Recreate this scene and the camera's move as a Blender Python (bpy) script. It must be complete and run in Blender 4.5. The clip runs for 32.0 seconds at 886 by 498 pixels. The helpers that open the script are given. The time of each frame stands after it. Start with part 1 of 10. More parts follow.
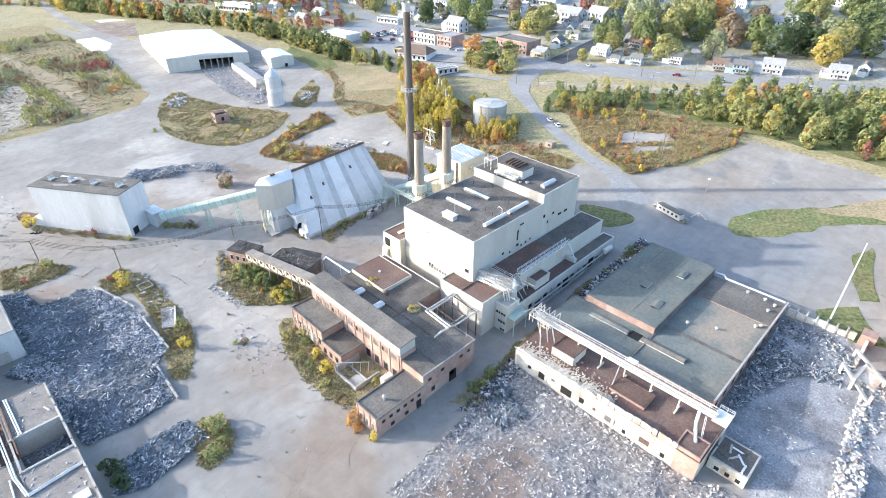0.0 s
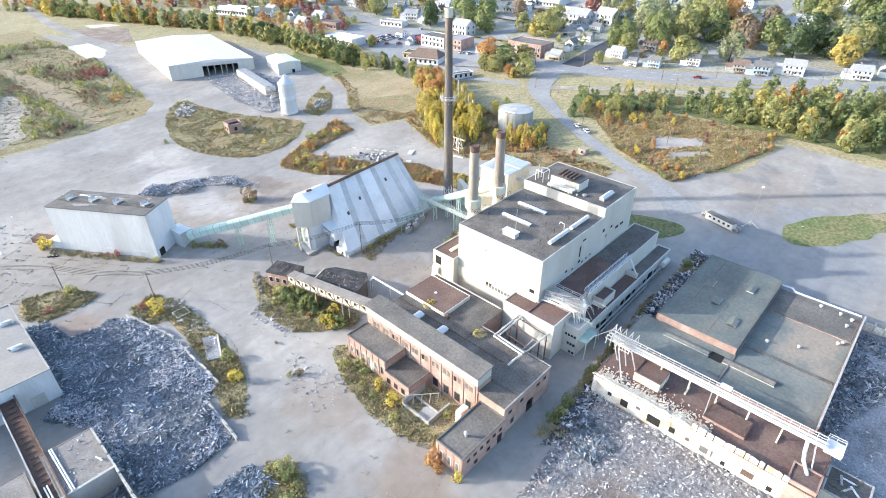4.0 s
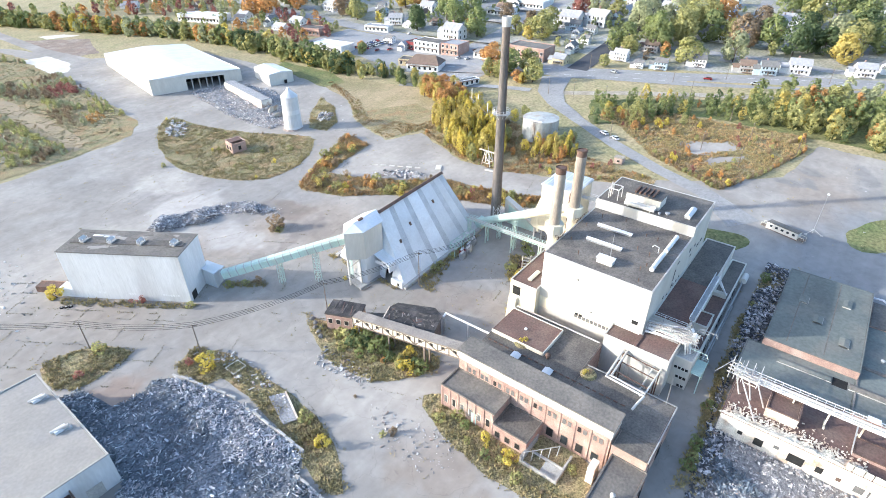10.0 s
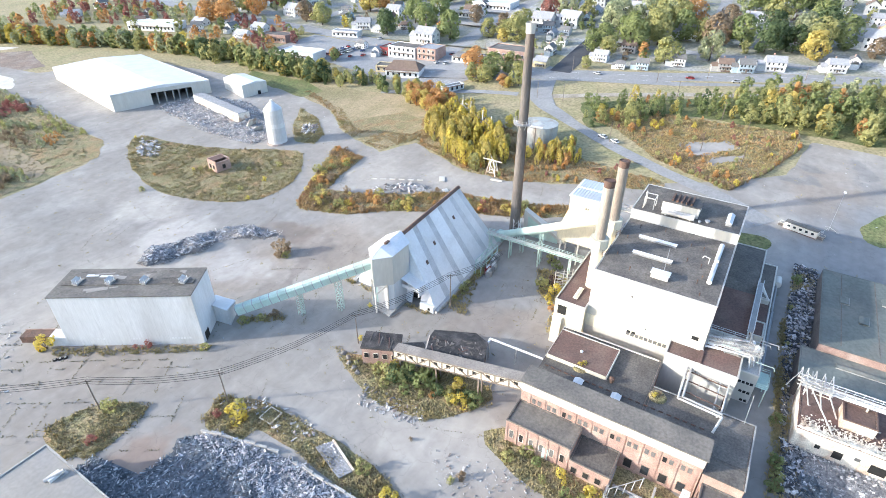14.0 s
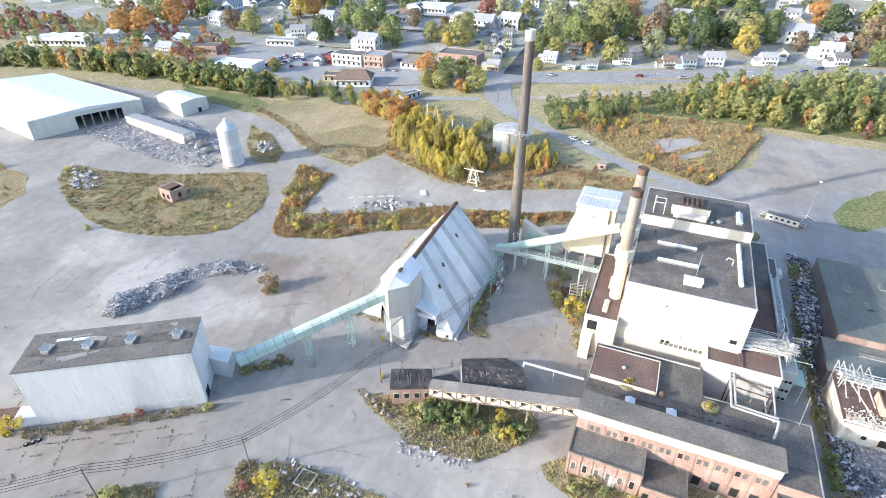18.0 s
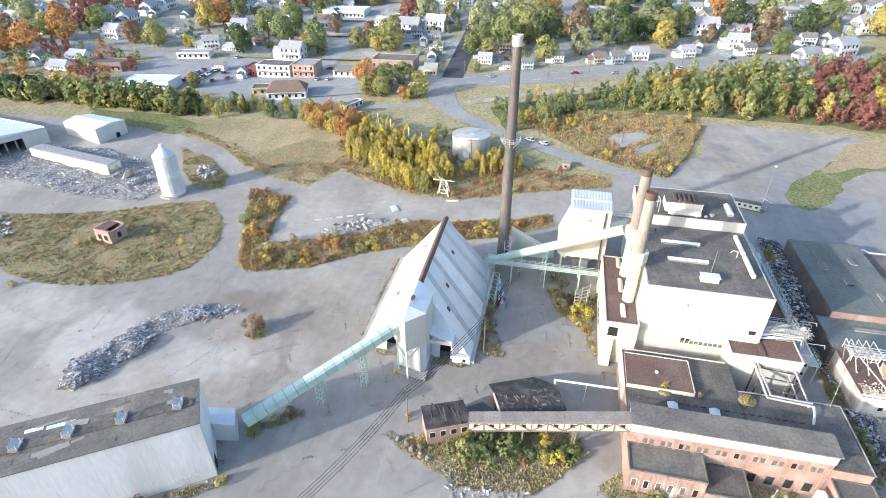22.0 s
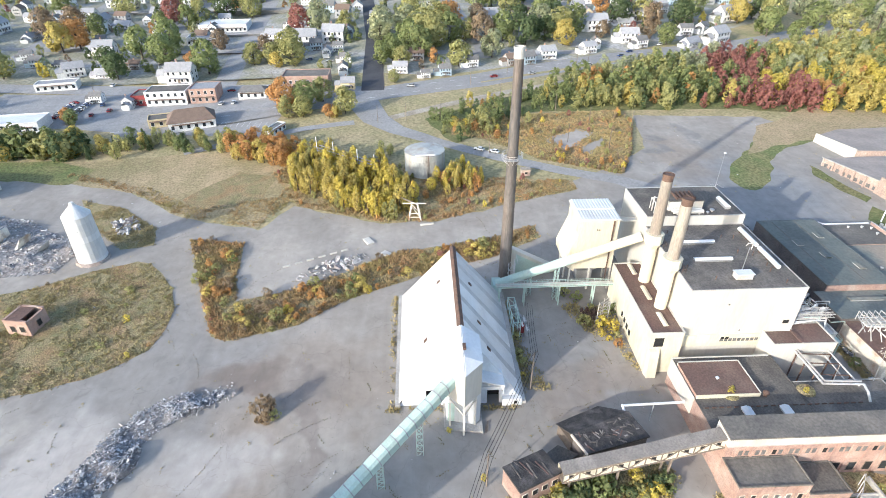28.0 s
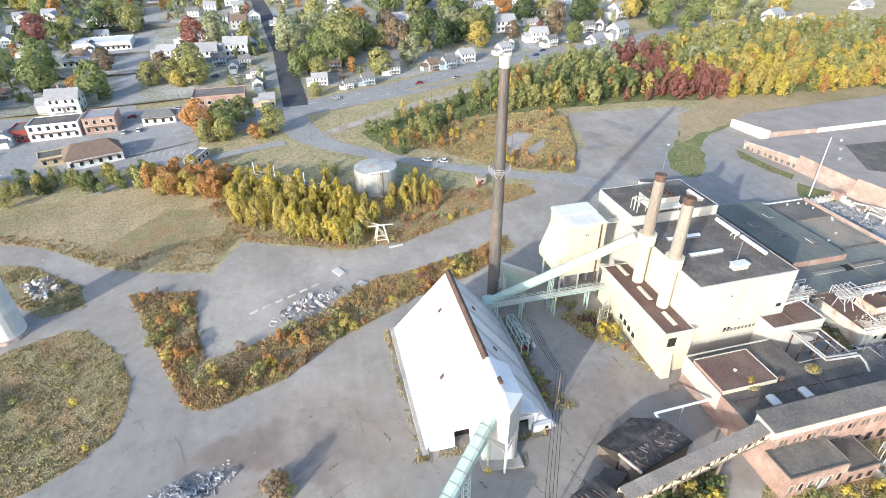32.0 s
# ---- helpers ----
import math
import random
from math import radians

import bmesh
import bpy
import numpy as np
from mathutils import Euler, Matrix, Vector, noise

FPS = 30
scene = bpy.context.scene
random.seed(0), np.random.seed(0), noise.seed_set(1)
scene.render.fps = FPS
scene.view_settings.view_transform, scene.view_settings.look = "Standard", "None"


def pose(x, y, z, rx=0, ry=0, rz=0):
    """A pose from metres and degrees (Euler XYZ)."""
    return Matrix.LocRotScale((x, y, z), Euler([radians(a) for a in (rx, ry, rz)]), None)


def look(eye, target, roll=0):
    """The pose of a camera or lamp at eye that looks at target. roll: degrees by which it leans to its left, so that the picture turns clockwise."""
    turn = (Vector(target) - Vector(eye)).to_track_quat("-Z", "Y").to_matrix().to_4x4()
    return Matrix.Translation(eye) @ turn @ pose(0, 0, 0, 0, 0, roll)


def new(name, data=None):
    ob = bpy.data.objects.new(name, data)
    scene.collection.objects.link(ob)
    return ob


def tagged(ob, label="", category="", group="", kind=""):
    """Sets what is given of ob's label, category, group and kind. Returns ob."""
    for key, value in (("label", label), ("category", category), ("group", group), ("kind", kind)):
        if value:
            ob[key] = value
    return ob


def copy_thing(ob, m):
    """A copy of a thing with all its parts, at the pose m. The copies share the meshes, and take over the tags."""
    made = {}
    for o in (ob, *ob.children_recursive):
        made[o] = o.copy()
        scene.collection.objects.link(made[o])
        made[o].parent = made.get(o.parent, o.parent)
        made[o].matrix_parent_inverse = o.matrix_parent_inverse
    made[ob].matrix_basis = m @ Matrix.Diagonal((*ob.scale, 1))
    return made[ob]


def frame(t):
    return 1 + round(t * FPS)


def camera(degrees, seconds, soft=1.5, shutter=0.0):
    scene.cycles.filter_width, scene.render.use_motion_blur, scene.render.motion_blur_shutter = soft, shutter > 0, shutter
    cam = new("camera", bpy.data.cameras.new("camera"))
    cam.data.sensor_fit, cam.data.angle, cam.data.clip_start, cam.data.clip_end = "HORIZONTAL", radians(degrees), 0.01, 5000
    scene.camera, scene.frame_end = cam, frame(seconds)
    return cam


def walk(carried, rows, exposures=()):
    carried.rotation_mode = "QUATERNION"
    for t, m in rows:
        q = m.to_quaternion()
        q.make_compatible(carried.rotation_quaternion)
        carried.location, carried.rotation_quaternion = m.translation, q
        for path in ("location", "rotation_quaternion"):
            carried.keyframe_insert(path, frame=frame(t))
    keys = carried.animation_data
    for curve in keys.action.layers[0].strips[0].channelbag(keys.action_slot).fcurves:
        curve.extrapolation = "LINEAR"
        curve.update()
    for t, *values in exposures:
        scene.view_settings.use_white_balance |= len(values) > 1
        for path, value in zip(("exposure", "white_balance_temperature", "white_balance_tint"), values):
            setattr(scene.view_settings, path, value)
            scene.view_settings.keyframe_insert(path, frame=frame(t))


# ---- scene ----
cam = camera(78.7, 32.0, 0.9)
METRES, EYE, TILT, LEAN, TURN = 191.2, 95.0, -0.8, -0.23, -44.7
ROWS = [
    (0.0, 0.0, 0.0, 0.0, -0.15, -32.0, 0.24),
    (0.5, -0.0121, 0.0059, 0.0, -0.23, -31.97, 0.26),
    (1.0, -0.0255, 0.0125, 0.0003, -0.3, -31.97, 0.28),
    (1.5, -0.0377, 0.0184, 0.0003, -0.72, -31.98, 0.3),
    (2.0, -0.0507, 0.0245, 0.0004, -1.05, -31.97, 0.32),
    (2.5, -0.063, 0.0305, 0.0006, -1.23, -31.97, 0.33),
    (3.0, -0.0767, 0.0376, 0.0008, -1.5, -31.98, 0.34),
    (3.5, -0.0893, 0.0438, 0.0008, -1.86, -31.97, 0.35),
    (5.5, -0.141, 0.0717, 0.0015, -2.99, -31.98, 0.4),
    (6.0, -0.1546, 0.079, 0.0017, -3.22, -31.97, 0.41),
    (6.5, -0.1669, 0.086, 0.0017, -3.52, -31.98, 0.41),
    (7.0, -0.1801, 0.0935, 0.0018, -4.32, -31.98, 0.41),
    (7.5, -0.1928, 0.1006, 0.0021, -5.01, -31.98, 0.4),
    (8.0, -0.2067, 0.1091, 0.0023, -5.68, -31.98, 0.4),
    (8.5, -0.2194, 0.1167, 0.0025, -6.11, -31.97, 0.4),
    (9.0, -0.2325, 0.1249, 0.0027, -6.55, -31.97, 0.4),
    (9.5, -0.245, 0.1326, 0.0029, -6.94, -31.97, 0.4),
    (10.0, -0.2587, 0.1415, 0.0031, -7.53, -31.98, 0.41),
    (10.5, -0.2709, 0.1495, 0.0032, -8.23, -31.98, 0.41),
    (11.0, -0.284, 0.1583, 0.0035, -8.95, -31.98, 0.42),
    (11.5, -0.2963, 0.1666, 0.0035, -9.67, -31.98, 0.4),
    (12.0, -0.31, 0.1763, 0.0038, -10.39, -31.98, 0.4),
    (12.5, -0.3224, 0.1851, 0.0041, -10.92, -31.98, 0.4),
    (13.0, -0.335, 0.1947, 0.0041, -11.65, -31.96, 0.41),
    (13.5, -0.347, 0.2039, 0.0042, -12.42, -31.94, 0.42),
    (15.5, -0.3951, 0.2437, 0.0047, -16.44, -31.91, 0.44),
    (16.0, -0.4078, 0.2548, 0.0049, -17.6, -31.89, 0.44),
    (16.5, -0.4187, 0.2648, 0.0047, -19.01, -31.87, 0.43),
    (17.0, -0.4306, 0.2761, 0.0055, -20.44, -31.86, 0.42),
    (17.5, -0.4415, 0.2868, 0.0058, -21.44, -31.85, 0.44),
    (18.0, -0.454, 0.2987, 0.0063, -22.28, -31.85, 0.43),
    (18.5, -0.4643, 0.3094, 0.0067, -23.08, -31.85, 0.48),
    (19.0, -0.4754, 0.3212, 0.007, -24.67, -31.84, 0.49),
    (19.5, -0.4859, 0.3326, 0.0071, -26.4, -31.83, 0.49),
    (20.0, -0.4973, 0.3453, 0.0075, -27.49, -31.83, 0.5),
    (20.5, -0.5078, 0.3577, 0.0077, -28.28, -31.84, 0.52),
    (21.0, -0.5179, 0.3704, 0.0079, -29.68, -31.85, 0.54),
    (21.5, -0.5272, 0.3826, 0.008, -31.18, -31.85, 0.56),
    (22.0, -0.537, 0.3959, 0.0079, -32.92, -31.86, 0.54),
    (22.5, -0.5458, 0.4087, 0.0083, -34.39, -31.87, 0.55),
    (23.0, -0.5552, 0.4232, 0.0086, -35.24, -31.87, 0.59),
    (23.5, -0.5631, 0.4364, 0.009, -35.88, -31.88, 0.61),
    (24.0, -0.5708, 0.4504, 0.0093, -37.08, -31.88, 0.65),
    (24.5, -0.5782, 0.4641, 0.0095, -38.63, -31.89, 0.65),
    (25.0, -0.5864, 0.4795, 0.0097, -40.31, -31.89, 0.67),
    (25.5, -0.5931, 0.4934, 0.0099, -41.75, -31.87, 0.7),
    (27.5, -0.6173, 0.5542, 0.0109, -46.24, -31.82, 0.89),
    (28.0, -0.6224, 0.5701, 0.011, -47.79, -31.79, 0.94),
    (28.5, -0.6267, 0.585, 0.0111, -49.31, -31.79, 0.97),
    (29.0, -0.6313, 0.6024, 0.0114, -51.08, -31.77, 1.0),
    (29.5, -0.6351, 0.6178, 0.0117, -51.97, -31.77, 1.03),
    (30.0, -0.6383, 0.6336, 0.0119, -53.19, -31.76, 1.08),
    (30.5, -0.6413, 0.649, 0.012, -54.75, -31.76, 1.1),
    (31.0, -0.6441, 0.6662, 0.0122, -56.65, -31.77, 1.15),
    (31.5, -0.6464, 0.6815, 0.0122, -58.36, -31.75, 1.16),
    (32.0, -0.6484, 0.6982, 0.0124, -59.98, -31.75, 1.19),
]
walk(cam, [(t, pose(0, 0, EYE, TILT, LEAN, TURN) @ pose(METRES * x, METRES * y, METRES * z, 90 + pitch, roll, yaw)) for t, x, y, z, yaw, pitch, roll in ROWS],
     exposures=[(0.0, 1.75, 5830, 9), (16.0, 1.61, 5760, 9), (32.0, 1.29, 5940, 9)])

# ---- light ----
SUN = Vector((-0.645, 0.764, 0.0)).normalized()
ELEV = radians(18)
world = bpy.data.worlds.new("sky")
scene.world = world
world.use_nodes = True
wn = world.node_tree
sky = wn.nodes.new("ShaderNodeTexSky")
sky.sky_type, sky.sun_disc = "NISHITA", False
sky.sun_elevation, sky.sun_rotation = ELEV, math.atan2(SUN.x, SUN.y)
sky.dust_density = 2.0
wn.links.new(sky.outputs[0], wn.nodes["Background"].inputs[0])
wn.nodes["Background"].inputs[1].default_value = 0.15
sun_data = bpy.data.lights.new("sun", "SUN")
sun_data.energy, sun_data.angle, sun_data.color = 2.2, radians(0.8), (1.0, 0.92, 0.79)
sun = new("sun", sun_data)
sun.matrix_world = look((0, 0, 300), Vector((0, 0, 300)) - Vector((SUN.x, SUN.y, math.tan(ELEV))))

# ---- materials ----


def mat(name, c1, c2=None, size=2.0, rough=0.85, bump=0.1, metal=0.0, fine=0.25, stain=None, amount=0.35, stain_size=8.0, island=False, stretch=(1, 1, 1), isl=0.7, spots=()):
    """Two-scale procedural surface in world metres: c1 and c2 mix at one scale, a grain at a finer one, and large stains."""
    c2 = c2 or tuple(v * 0.75 for v in c1)
    m = bpy.data.materials.new(name)
    m.use_nodes = True
    nt = m.node_tree
    bsdf = nt.nodes["Principled BSDF"]
    geo = nt.nodes.new("ShaderNodeNewGeometry")
    mp = nt.nodes.new("ShaderNodeMapping")
    mp.inputs["Scale"].default_value = stretch
    nt.links.new(geo.outputs["Position"], mp.inputs[0])

    def tex(scale, detail, lo, hi):
        n = nt.nodes.new("ShaderNodeTexNoise")
        n.inputs["Scale"].default_value, n.inputs["Detail"].default_value = scale, detail
        nt.links.new(mp.outputs[0], n.inputs["Vector"])
        r = nt.nodes.new("ShaderNodeMapRange")
        r.inputs[1].default_value, r.inputs[2].default_value = lo, hi
        nt.links.new(n.outputs[0], r.inputs[0])
        return r.outputs[0]

    def mix(fac, a, b, mode="MIX"):
        n = nt.nodes.new("ShaderNodeMix")
        n.data_type, n.blend_type = "RGBA", mode
        for sock, v in ((n.inputs[0], fac), (n.inputs[6], a), (n.inputs[7], b)):
            if isinstance(v, (int, float)):
                sock.default_value = v
            elif isinstance(v, tuple):
                sock.default_value = (*v, 1)
            else:
                nt.links.new(v, sock)
        return n.outputs[2]

    col = mix(tex(1 / size, 5, 0.32, 0.68), c1, c2)
    if island:
        ramp = nt.nodes.new("ShaderNodeValToRGB")
        ramp.color_ramp.interpolation = "LINEAR"
        while len(ramp.color_ramp.elements) < len(island):
            ramp.color_ramp.elements.new(0.5)
        for k, (e, c) in enumerate(zip(ramp.color_ramp.elements, island)):
            e.position, e.color = k / (len(island) - 1), (*c, 1)
        nt.links.new(geo.outputs["Random Per Island"], ramp.inputs[0])
        col = mix(isl, col, ramp.outputs[0])
    if stain:
        f = nt.nodes.new("ShaderNodeMath")
        f.operation = "MULTIPLY"
        nt.links.new(tex(1 / stain_size, 6, 0.48, 0.68), f.inputs[0])
        f.inputs[1].default_value = amount
        col = mix(f.outputs[0], col, stain)
    for sx, sy, rx, ry, sc, sa in spots:
        # one large ragged stain lying at a place of its own
        nz = nt.nodes.new("ShaderNodeTexNoise")
        nz.inputs["Scale"].default_value, nz.inputs["Detail"].default_value = 0.09, 6
        nt.links.new(geo.outputs["Position"], nz.inputs["Vector"])
        wob = nt.nodes.new("ShaderNodeVectorMath")
        wob.operation = "MULTIPLY_ADD"
        wob.inputs[1].default_value = (22, 22, 0)
        nt.links.new(nz.outputs["Color"], wob.inputs[0])
        nt.links.new(geo.outputs["Position"], wob.inputs[2])
        mv = nt.nodes.new("ShaderNodeMapping")
        mv.vector_type = "TEXTURE"
        mv.inputs["Location"].default_value = (sx + 11, sy + 11, 0)
        mv.inputs["Scale"].default_value = (rx, ry, 1e5)
        nt.links.new(wob.outputs[0], mv.inputs[0])
        ln = nt.nodes.new("ShaderNodeVectorMath")
        ln.operation = "LENGTH"
        nt.links.new(mv.outputs[0], ln.inputs[0])
        fr = nt.nodes.new("ShaderNodeMapRange")
        fr.interpolation_type = "SMOOTHSTEP"
        fr.inputs[1].default_value, fr.inputs[2].default_value, fr.inputs[3].default_value, fr.inputs[4].default_value = 0.55, 1.15, sa, 0.0
        nt.links.new(ln.outputs["Value"], fr.inputs[0])
        col = mix(fr.outputs[0], col, sc)
    info = nt.nodes.new("ShaderNodeObjectInfo")
    rnd = nt.nodes.new("ShaderNodeMapRange")
    rnd.inputs[3].default_value, rnd.inputs[4].default_value = 0.9, 1.08
    nt.links.new(info.outputs["Random"], rnd.inputs[0])
    col = mix(1.0, col, rnd.outputs[0], "MULTIPLY")
    grain = tex(9 / size, 4, 0.3, 0.7)
    gm = nt.nodes.new("ShaderNodeMapRange")
    gm.inputs[3].default_value, gm.inputs[4].default_value = 1 - fine, 1 + fine
    nt.links.new(grain, gm.inputs[0])
    col = mix(1.0, col, gm.outputs[0], "MULTIPLY")
    nt.links.new(col, bsdf.inputs["Base Color"])
    bsdf.inputs["Roughness"].default_value, bsdf.inputs["Metallic"].default_value = rough, metal
    bsdf.inputs["Specular IOR Level"].default_value = 0.3
    if bump:
        b = nt.nodes.new("ShaderNodeBump")
        b.inputs["Strength"].default_value, b.inputs["Distance"].default_value = 0.6, bump
        nt.links.new(grain, b.inputs["Height"])
        nt.links.new(b.outputs[0], bsdf.inputs["Normal"])
    return m


M = dict(
    field=mat("dry_grass_field", (0.35, 0.29, 0.17), (0.26, 0.24, 0.125), 12, 0.95, 0.2, fine=0.3, stain=(0.38, 0.29, 0.19), stain_size=25),
    browndirt=mat("bare_brown_dirt", (0.27, 0.205, 0.16), (0.21, 0.165, 0.135), 5, 0.95, 0.05, fine=0.3, stain=(0.36, 0.31, 0.27), stain_size=8, amount=0.6),
    # lawn's stain: grey paved lots, lightened further to stand for haze over the town
    lawn=mat("dull_town_lawn", (0.235, 0.235, 0.165), (0.31, 0.295, 0.235), 14, 0.95, 0.1, fine=0.3, stain=(0.36, 0.355, 0.35), stain_size=22, amount=1.0),
    grass=mat("green_grass", (0.12, 0.15, 0.055), (0.19, 0.18, 0.08), 9, 0.95, 0.2, fine=0.4, stain=(0.20, 0.17, 0.08), stain_size=20),
    meadow=mat("mown_tan_meadow", (0.365, 0.28, 0.175), (0.285, 0.235, 0.135), 7, 0.95, 0.12, fine=0.3, stain=(0.17, 0.16, 0.075), stain_size=30, amount=0.7),
    weeds=mat("weedy_soil", (0.33, 0.26, 0.15), (0.22, 0.205, 0.10), 3, 0.95, 0.25, fine=0.6, stain=(0.34, 0.21, 0.11), stain_size=7, amount=0.7),
    darkbrick=mat("dark_weathered_brick", (0.15, 0.125, 0.115), (0.10, 0.09, 0.088), 2, 0.9, 0.02, fine=0.3, stain=(0.24, 0.21, 0.19), stain_size=4, amount=0.5),
    charred=mat("charred_black_roofing", (0.035, 0.033, 0.034), (0.075, 0.068, 0.064), 1.2, 0.8, 0.03, fine=0.4, stain=(0.17, 0.15, 0.14), stain_size=2.5, amount=0.6),
    yard=mat("worn_dusty_concrete_yard", (0.295, 0.268, 0.238), (0.245, 0.227, 0.207), 20, 0.9, 0.015, fine=0.055, stain=(0.37, 0.345, 0.315), stain_size=26, amount=0.75,
             spots=((48, 37, 12, 15, (0.25, 0.185, 0.145), 0.85), (29, 61, 12, 16, (0.25, 0.195, 0.15), 0.75), (36, 97, 9, 14, (0.25, 0.195, 0.15), 0.5), (40, 71, 14, 9, (0.25, 0.195, 0.15), 0.45), (13, 89, 9, 12, (0.215, 0.21, 0.205), 0.5), (43, 118, 12, 22, (0.42, 0.385, 0.34), 0.6), (83, 190, 22, 22, (0.25, 0.195, 0.15), 0.4), (92, 225, 28, 28, (0.215, 0.21, 0.205), 0.5), (129, 206, 26, 14, (0.42, 0.385, 0.34), 0.35), (33, 226, 40, 26, (0.42, 0.385, 0.34), 0.45), (164, 37, 36, 28, (0.205, 0.212, 0.222), 0.75), (89, 113, 20, 14, (0.215, 0.21, 0.205), 0.45), (55, 195, 30, 20, (0.42, 0.385, 0.34), 0.3), (57, 203, 18, 14, (0.25, 0.195, 0.15), 0.35), (196, 54, 26, 12, (0.25, 0.195, 0.15), 0.35), (203, 60, 4, 7, (0.20, 0.195, 0.19), 0.75), (214, 57, 5, 5, (0.20, 0.195, 0.19), 0.7), (221, 44, 8, 5, (0.21, 0.205, 0.20), 0.75), (208, 41, 6, 6, (0.21, 0.205, 0.20), 0.6), (8, 203, 34, 24, (0.245, 0.215, 0.185), 0.55), (92, 126, 22, 11, (0.225, 0.222, 0.222), 0.6), (78, 128, 10, 9, (0.25, 0.205, 0.17), 0.5), (62, 160, 16, 12, (0.23, 0.222, 0.215), 0.5), (40, 150, 14, 20, (0.34, 0.315, 0.285), 0.4), (86, 204, 7, 13, (0.20, 0.165, 0.14), 0.9), (74, 188, 22, 4, (0.215, 0.185, 0.165), 0.7), (64, 206, 9, 12, (0.40, 0.375, 0.35), 0.8), (64, 236, 16, 12, (0.43, 0.40, 0.37), 0.7), (72, 262, 13, 15, (0.44, 0.405, 0.36), 0.6), (5, 165, 8, 7, (0.27, 0.20, 0.16), 0.8), (24, 205, 20, 12, (0.255, 0.215, 0.18), 0.5), (84, 116, 8, 14, (0.24, 0.20, 0.17), 0.6))),
    paleroof=mat("pale_dusty_roof_membrane", (0.325, 0.295, 0.26), (0.27, 0.25, 0.225), 6, 0.9, 0.01, fine=0.08, stain=(0.26, 0.25, 0.24), stain_size=9, amount=0.5),
    tanroof=mat("dusty_tan_roof_felt", (0.33, 0.285, 0.255), (0.27, 0.24, 0.22), 9, 0.9, 0.02, fine=0.1, stain=(0.22, 0.20, 0.185), stain_size=10, amount=0.5),
    dustroof=mat("dusty_brown_grey_roof", (0.25, 0.225, 0.20), (0.20, 0.18, 0.165), 3, 0.9, 0.02, fine=0.2, stain=(0.33, 0.30, 0.27), stain_size=5, amount=0.6),
    darkstone=mat("dark_field_stone", (0.17, 0.155, 0.14), (0.26, 0.24, 0.22), 0.8, 0.9, 0.03, fine=0.3),
    sand=mat("pale_bare_sand", (0.62, 0.58, 0.52), (0.52, 0.48, 0.42), 5, 0.95, 0.02, fine=0.1),
    track=mat("tan_mown_grass", (0.40, 0.31, 0.20), (0.34, 0.265, 0.17), 5, 0.95, 0.05, fine=0.2, stain=(0.30, 0.26, 0.14), stain_size=12, amount=0.5),
    dusty=mat("dusty_broken_glass", (0.17, 0.16, 0.15), (0.10, 0.10, 0.10), 0.8, 0.5, 0, fine=0.2),
    rubblebed=mat("crushed_rubble", (0.38, 0.365, 0.36), (0.12, 0.118, 0.122), 0.8, 0.95, 0.15, fine=0.6, stain=(0.30, 0.24, 0.20), stain_size=14, amount=0.5, spots=((46, 36, 15, 12, (0.24, 0.18, 0.145), 0.85),)),
    slab=mat("dusty_floor_slab", (0.33, 0.325, 0.33), (0.24, 0.235, 0.24), 4, 0.9, 0.03, fine=0.3, stain=(0.12, 0.115, 0.115), stain_size=6, amount=0.7),
    darkbed=mat("crushed_dark_debris", (0.075, 0.085, 0.10), (0.15, 0.16, 0.18), 5, 0.9, 0.12, fine=0.6, stain=(0.36, 0.36, 0.38), stain_size=16, amount=0.5),
    asphalt=mat("old_grey_asphalt", (0.31, 0.305, 0.30), (0.255, 0.25, 0.247), 9, 0.9, 0.02, fine=0.12, stain=(0.33, 0.32, 0.30), stain_size=18, amount=0.5),
    darkroad=mat("fresh_asphalt", (0.055, 0.055, 0.062), (0.075, 0.075, 0.08), 6, 0.85, 0.01, fine=0.15),
    dirt=mat("pale_dirt", (0.40, 0.36, 0.30), (0.29, 0.25, 0.20), 6, 0.95, 0.05, fine=0.25, stain=(0.2, 0.16, 0.11), stain_size=14),
    white=mat("white_panel_cladding", (0.595, 0.57, 0.515), (0.535, 0.513, 0.465), 5, 0.6, 0.006, fine=0.05, stain=(0.47, 0.43, 0.37), stain_size=6, amount=0.5, stretch=(1, 1, 0.25)),
    cream=mat("cream_painted_concrete", (0.68, 0.62, 0.48), (0.60, 0.55, 0.43), 4, 0.7, 0.01, fine=0.08, stain=(0.42, 0.36, 0.27), stain_size=5, amount=0.5, stretch=(1, 1, 0.3)),
    sheet=mat("grey_white_corrugated_sheet", (0.64, 0.645, 0.65), (0.58, 0.585, 0.59), 4, 0.45, 0.01, 0.0, fine=0.06, stain=(0.36, 0.35, 0.34), stain_size=7, amount=0.5, stretch=(1, 1, 0.2)),
    aroof=mat("white_metal_roof_sheet", (0.71, 0.72, 0.73), (0.65, 0.66, 0.67), 5, 0.4, 0.008, fine=0.05, stain=(0.50, 0.49, 0.48), stain_size=6, amount=0.4),
    strip=mat("weathered_translucent_roof_strip", (0.44, 0.45, 0.46), (0.54, 0.55, 0.56), 2, 0.45, 0.01, fine=0.12, stain=(0.6, 0.6, 0.6), stain_size=3),
    tar=mat("dark_tar_roof", (0.105, 0.094, 0.084), (0.15, 0.133, 0.116), 4, 0.9, 0.03, fine=0.25, stain=(0.21, 0.185, 0.16), stain_size=5, amount=0.7),
    brownroof=mat("brown_roof_felt", (0.165, 0.10, 0.082), (0.125, 0.083, 0.07), 4, 0.9, 0.03, fine=0.2, stain=(0.2, 0.15, 0.12), stain_size=6, amount=0.5),
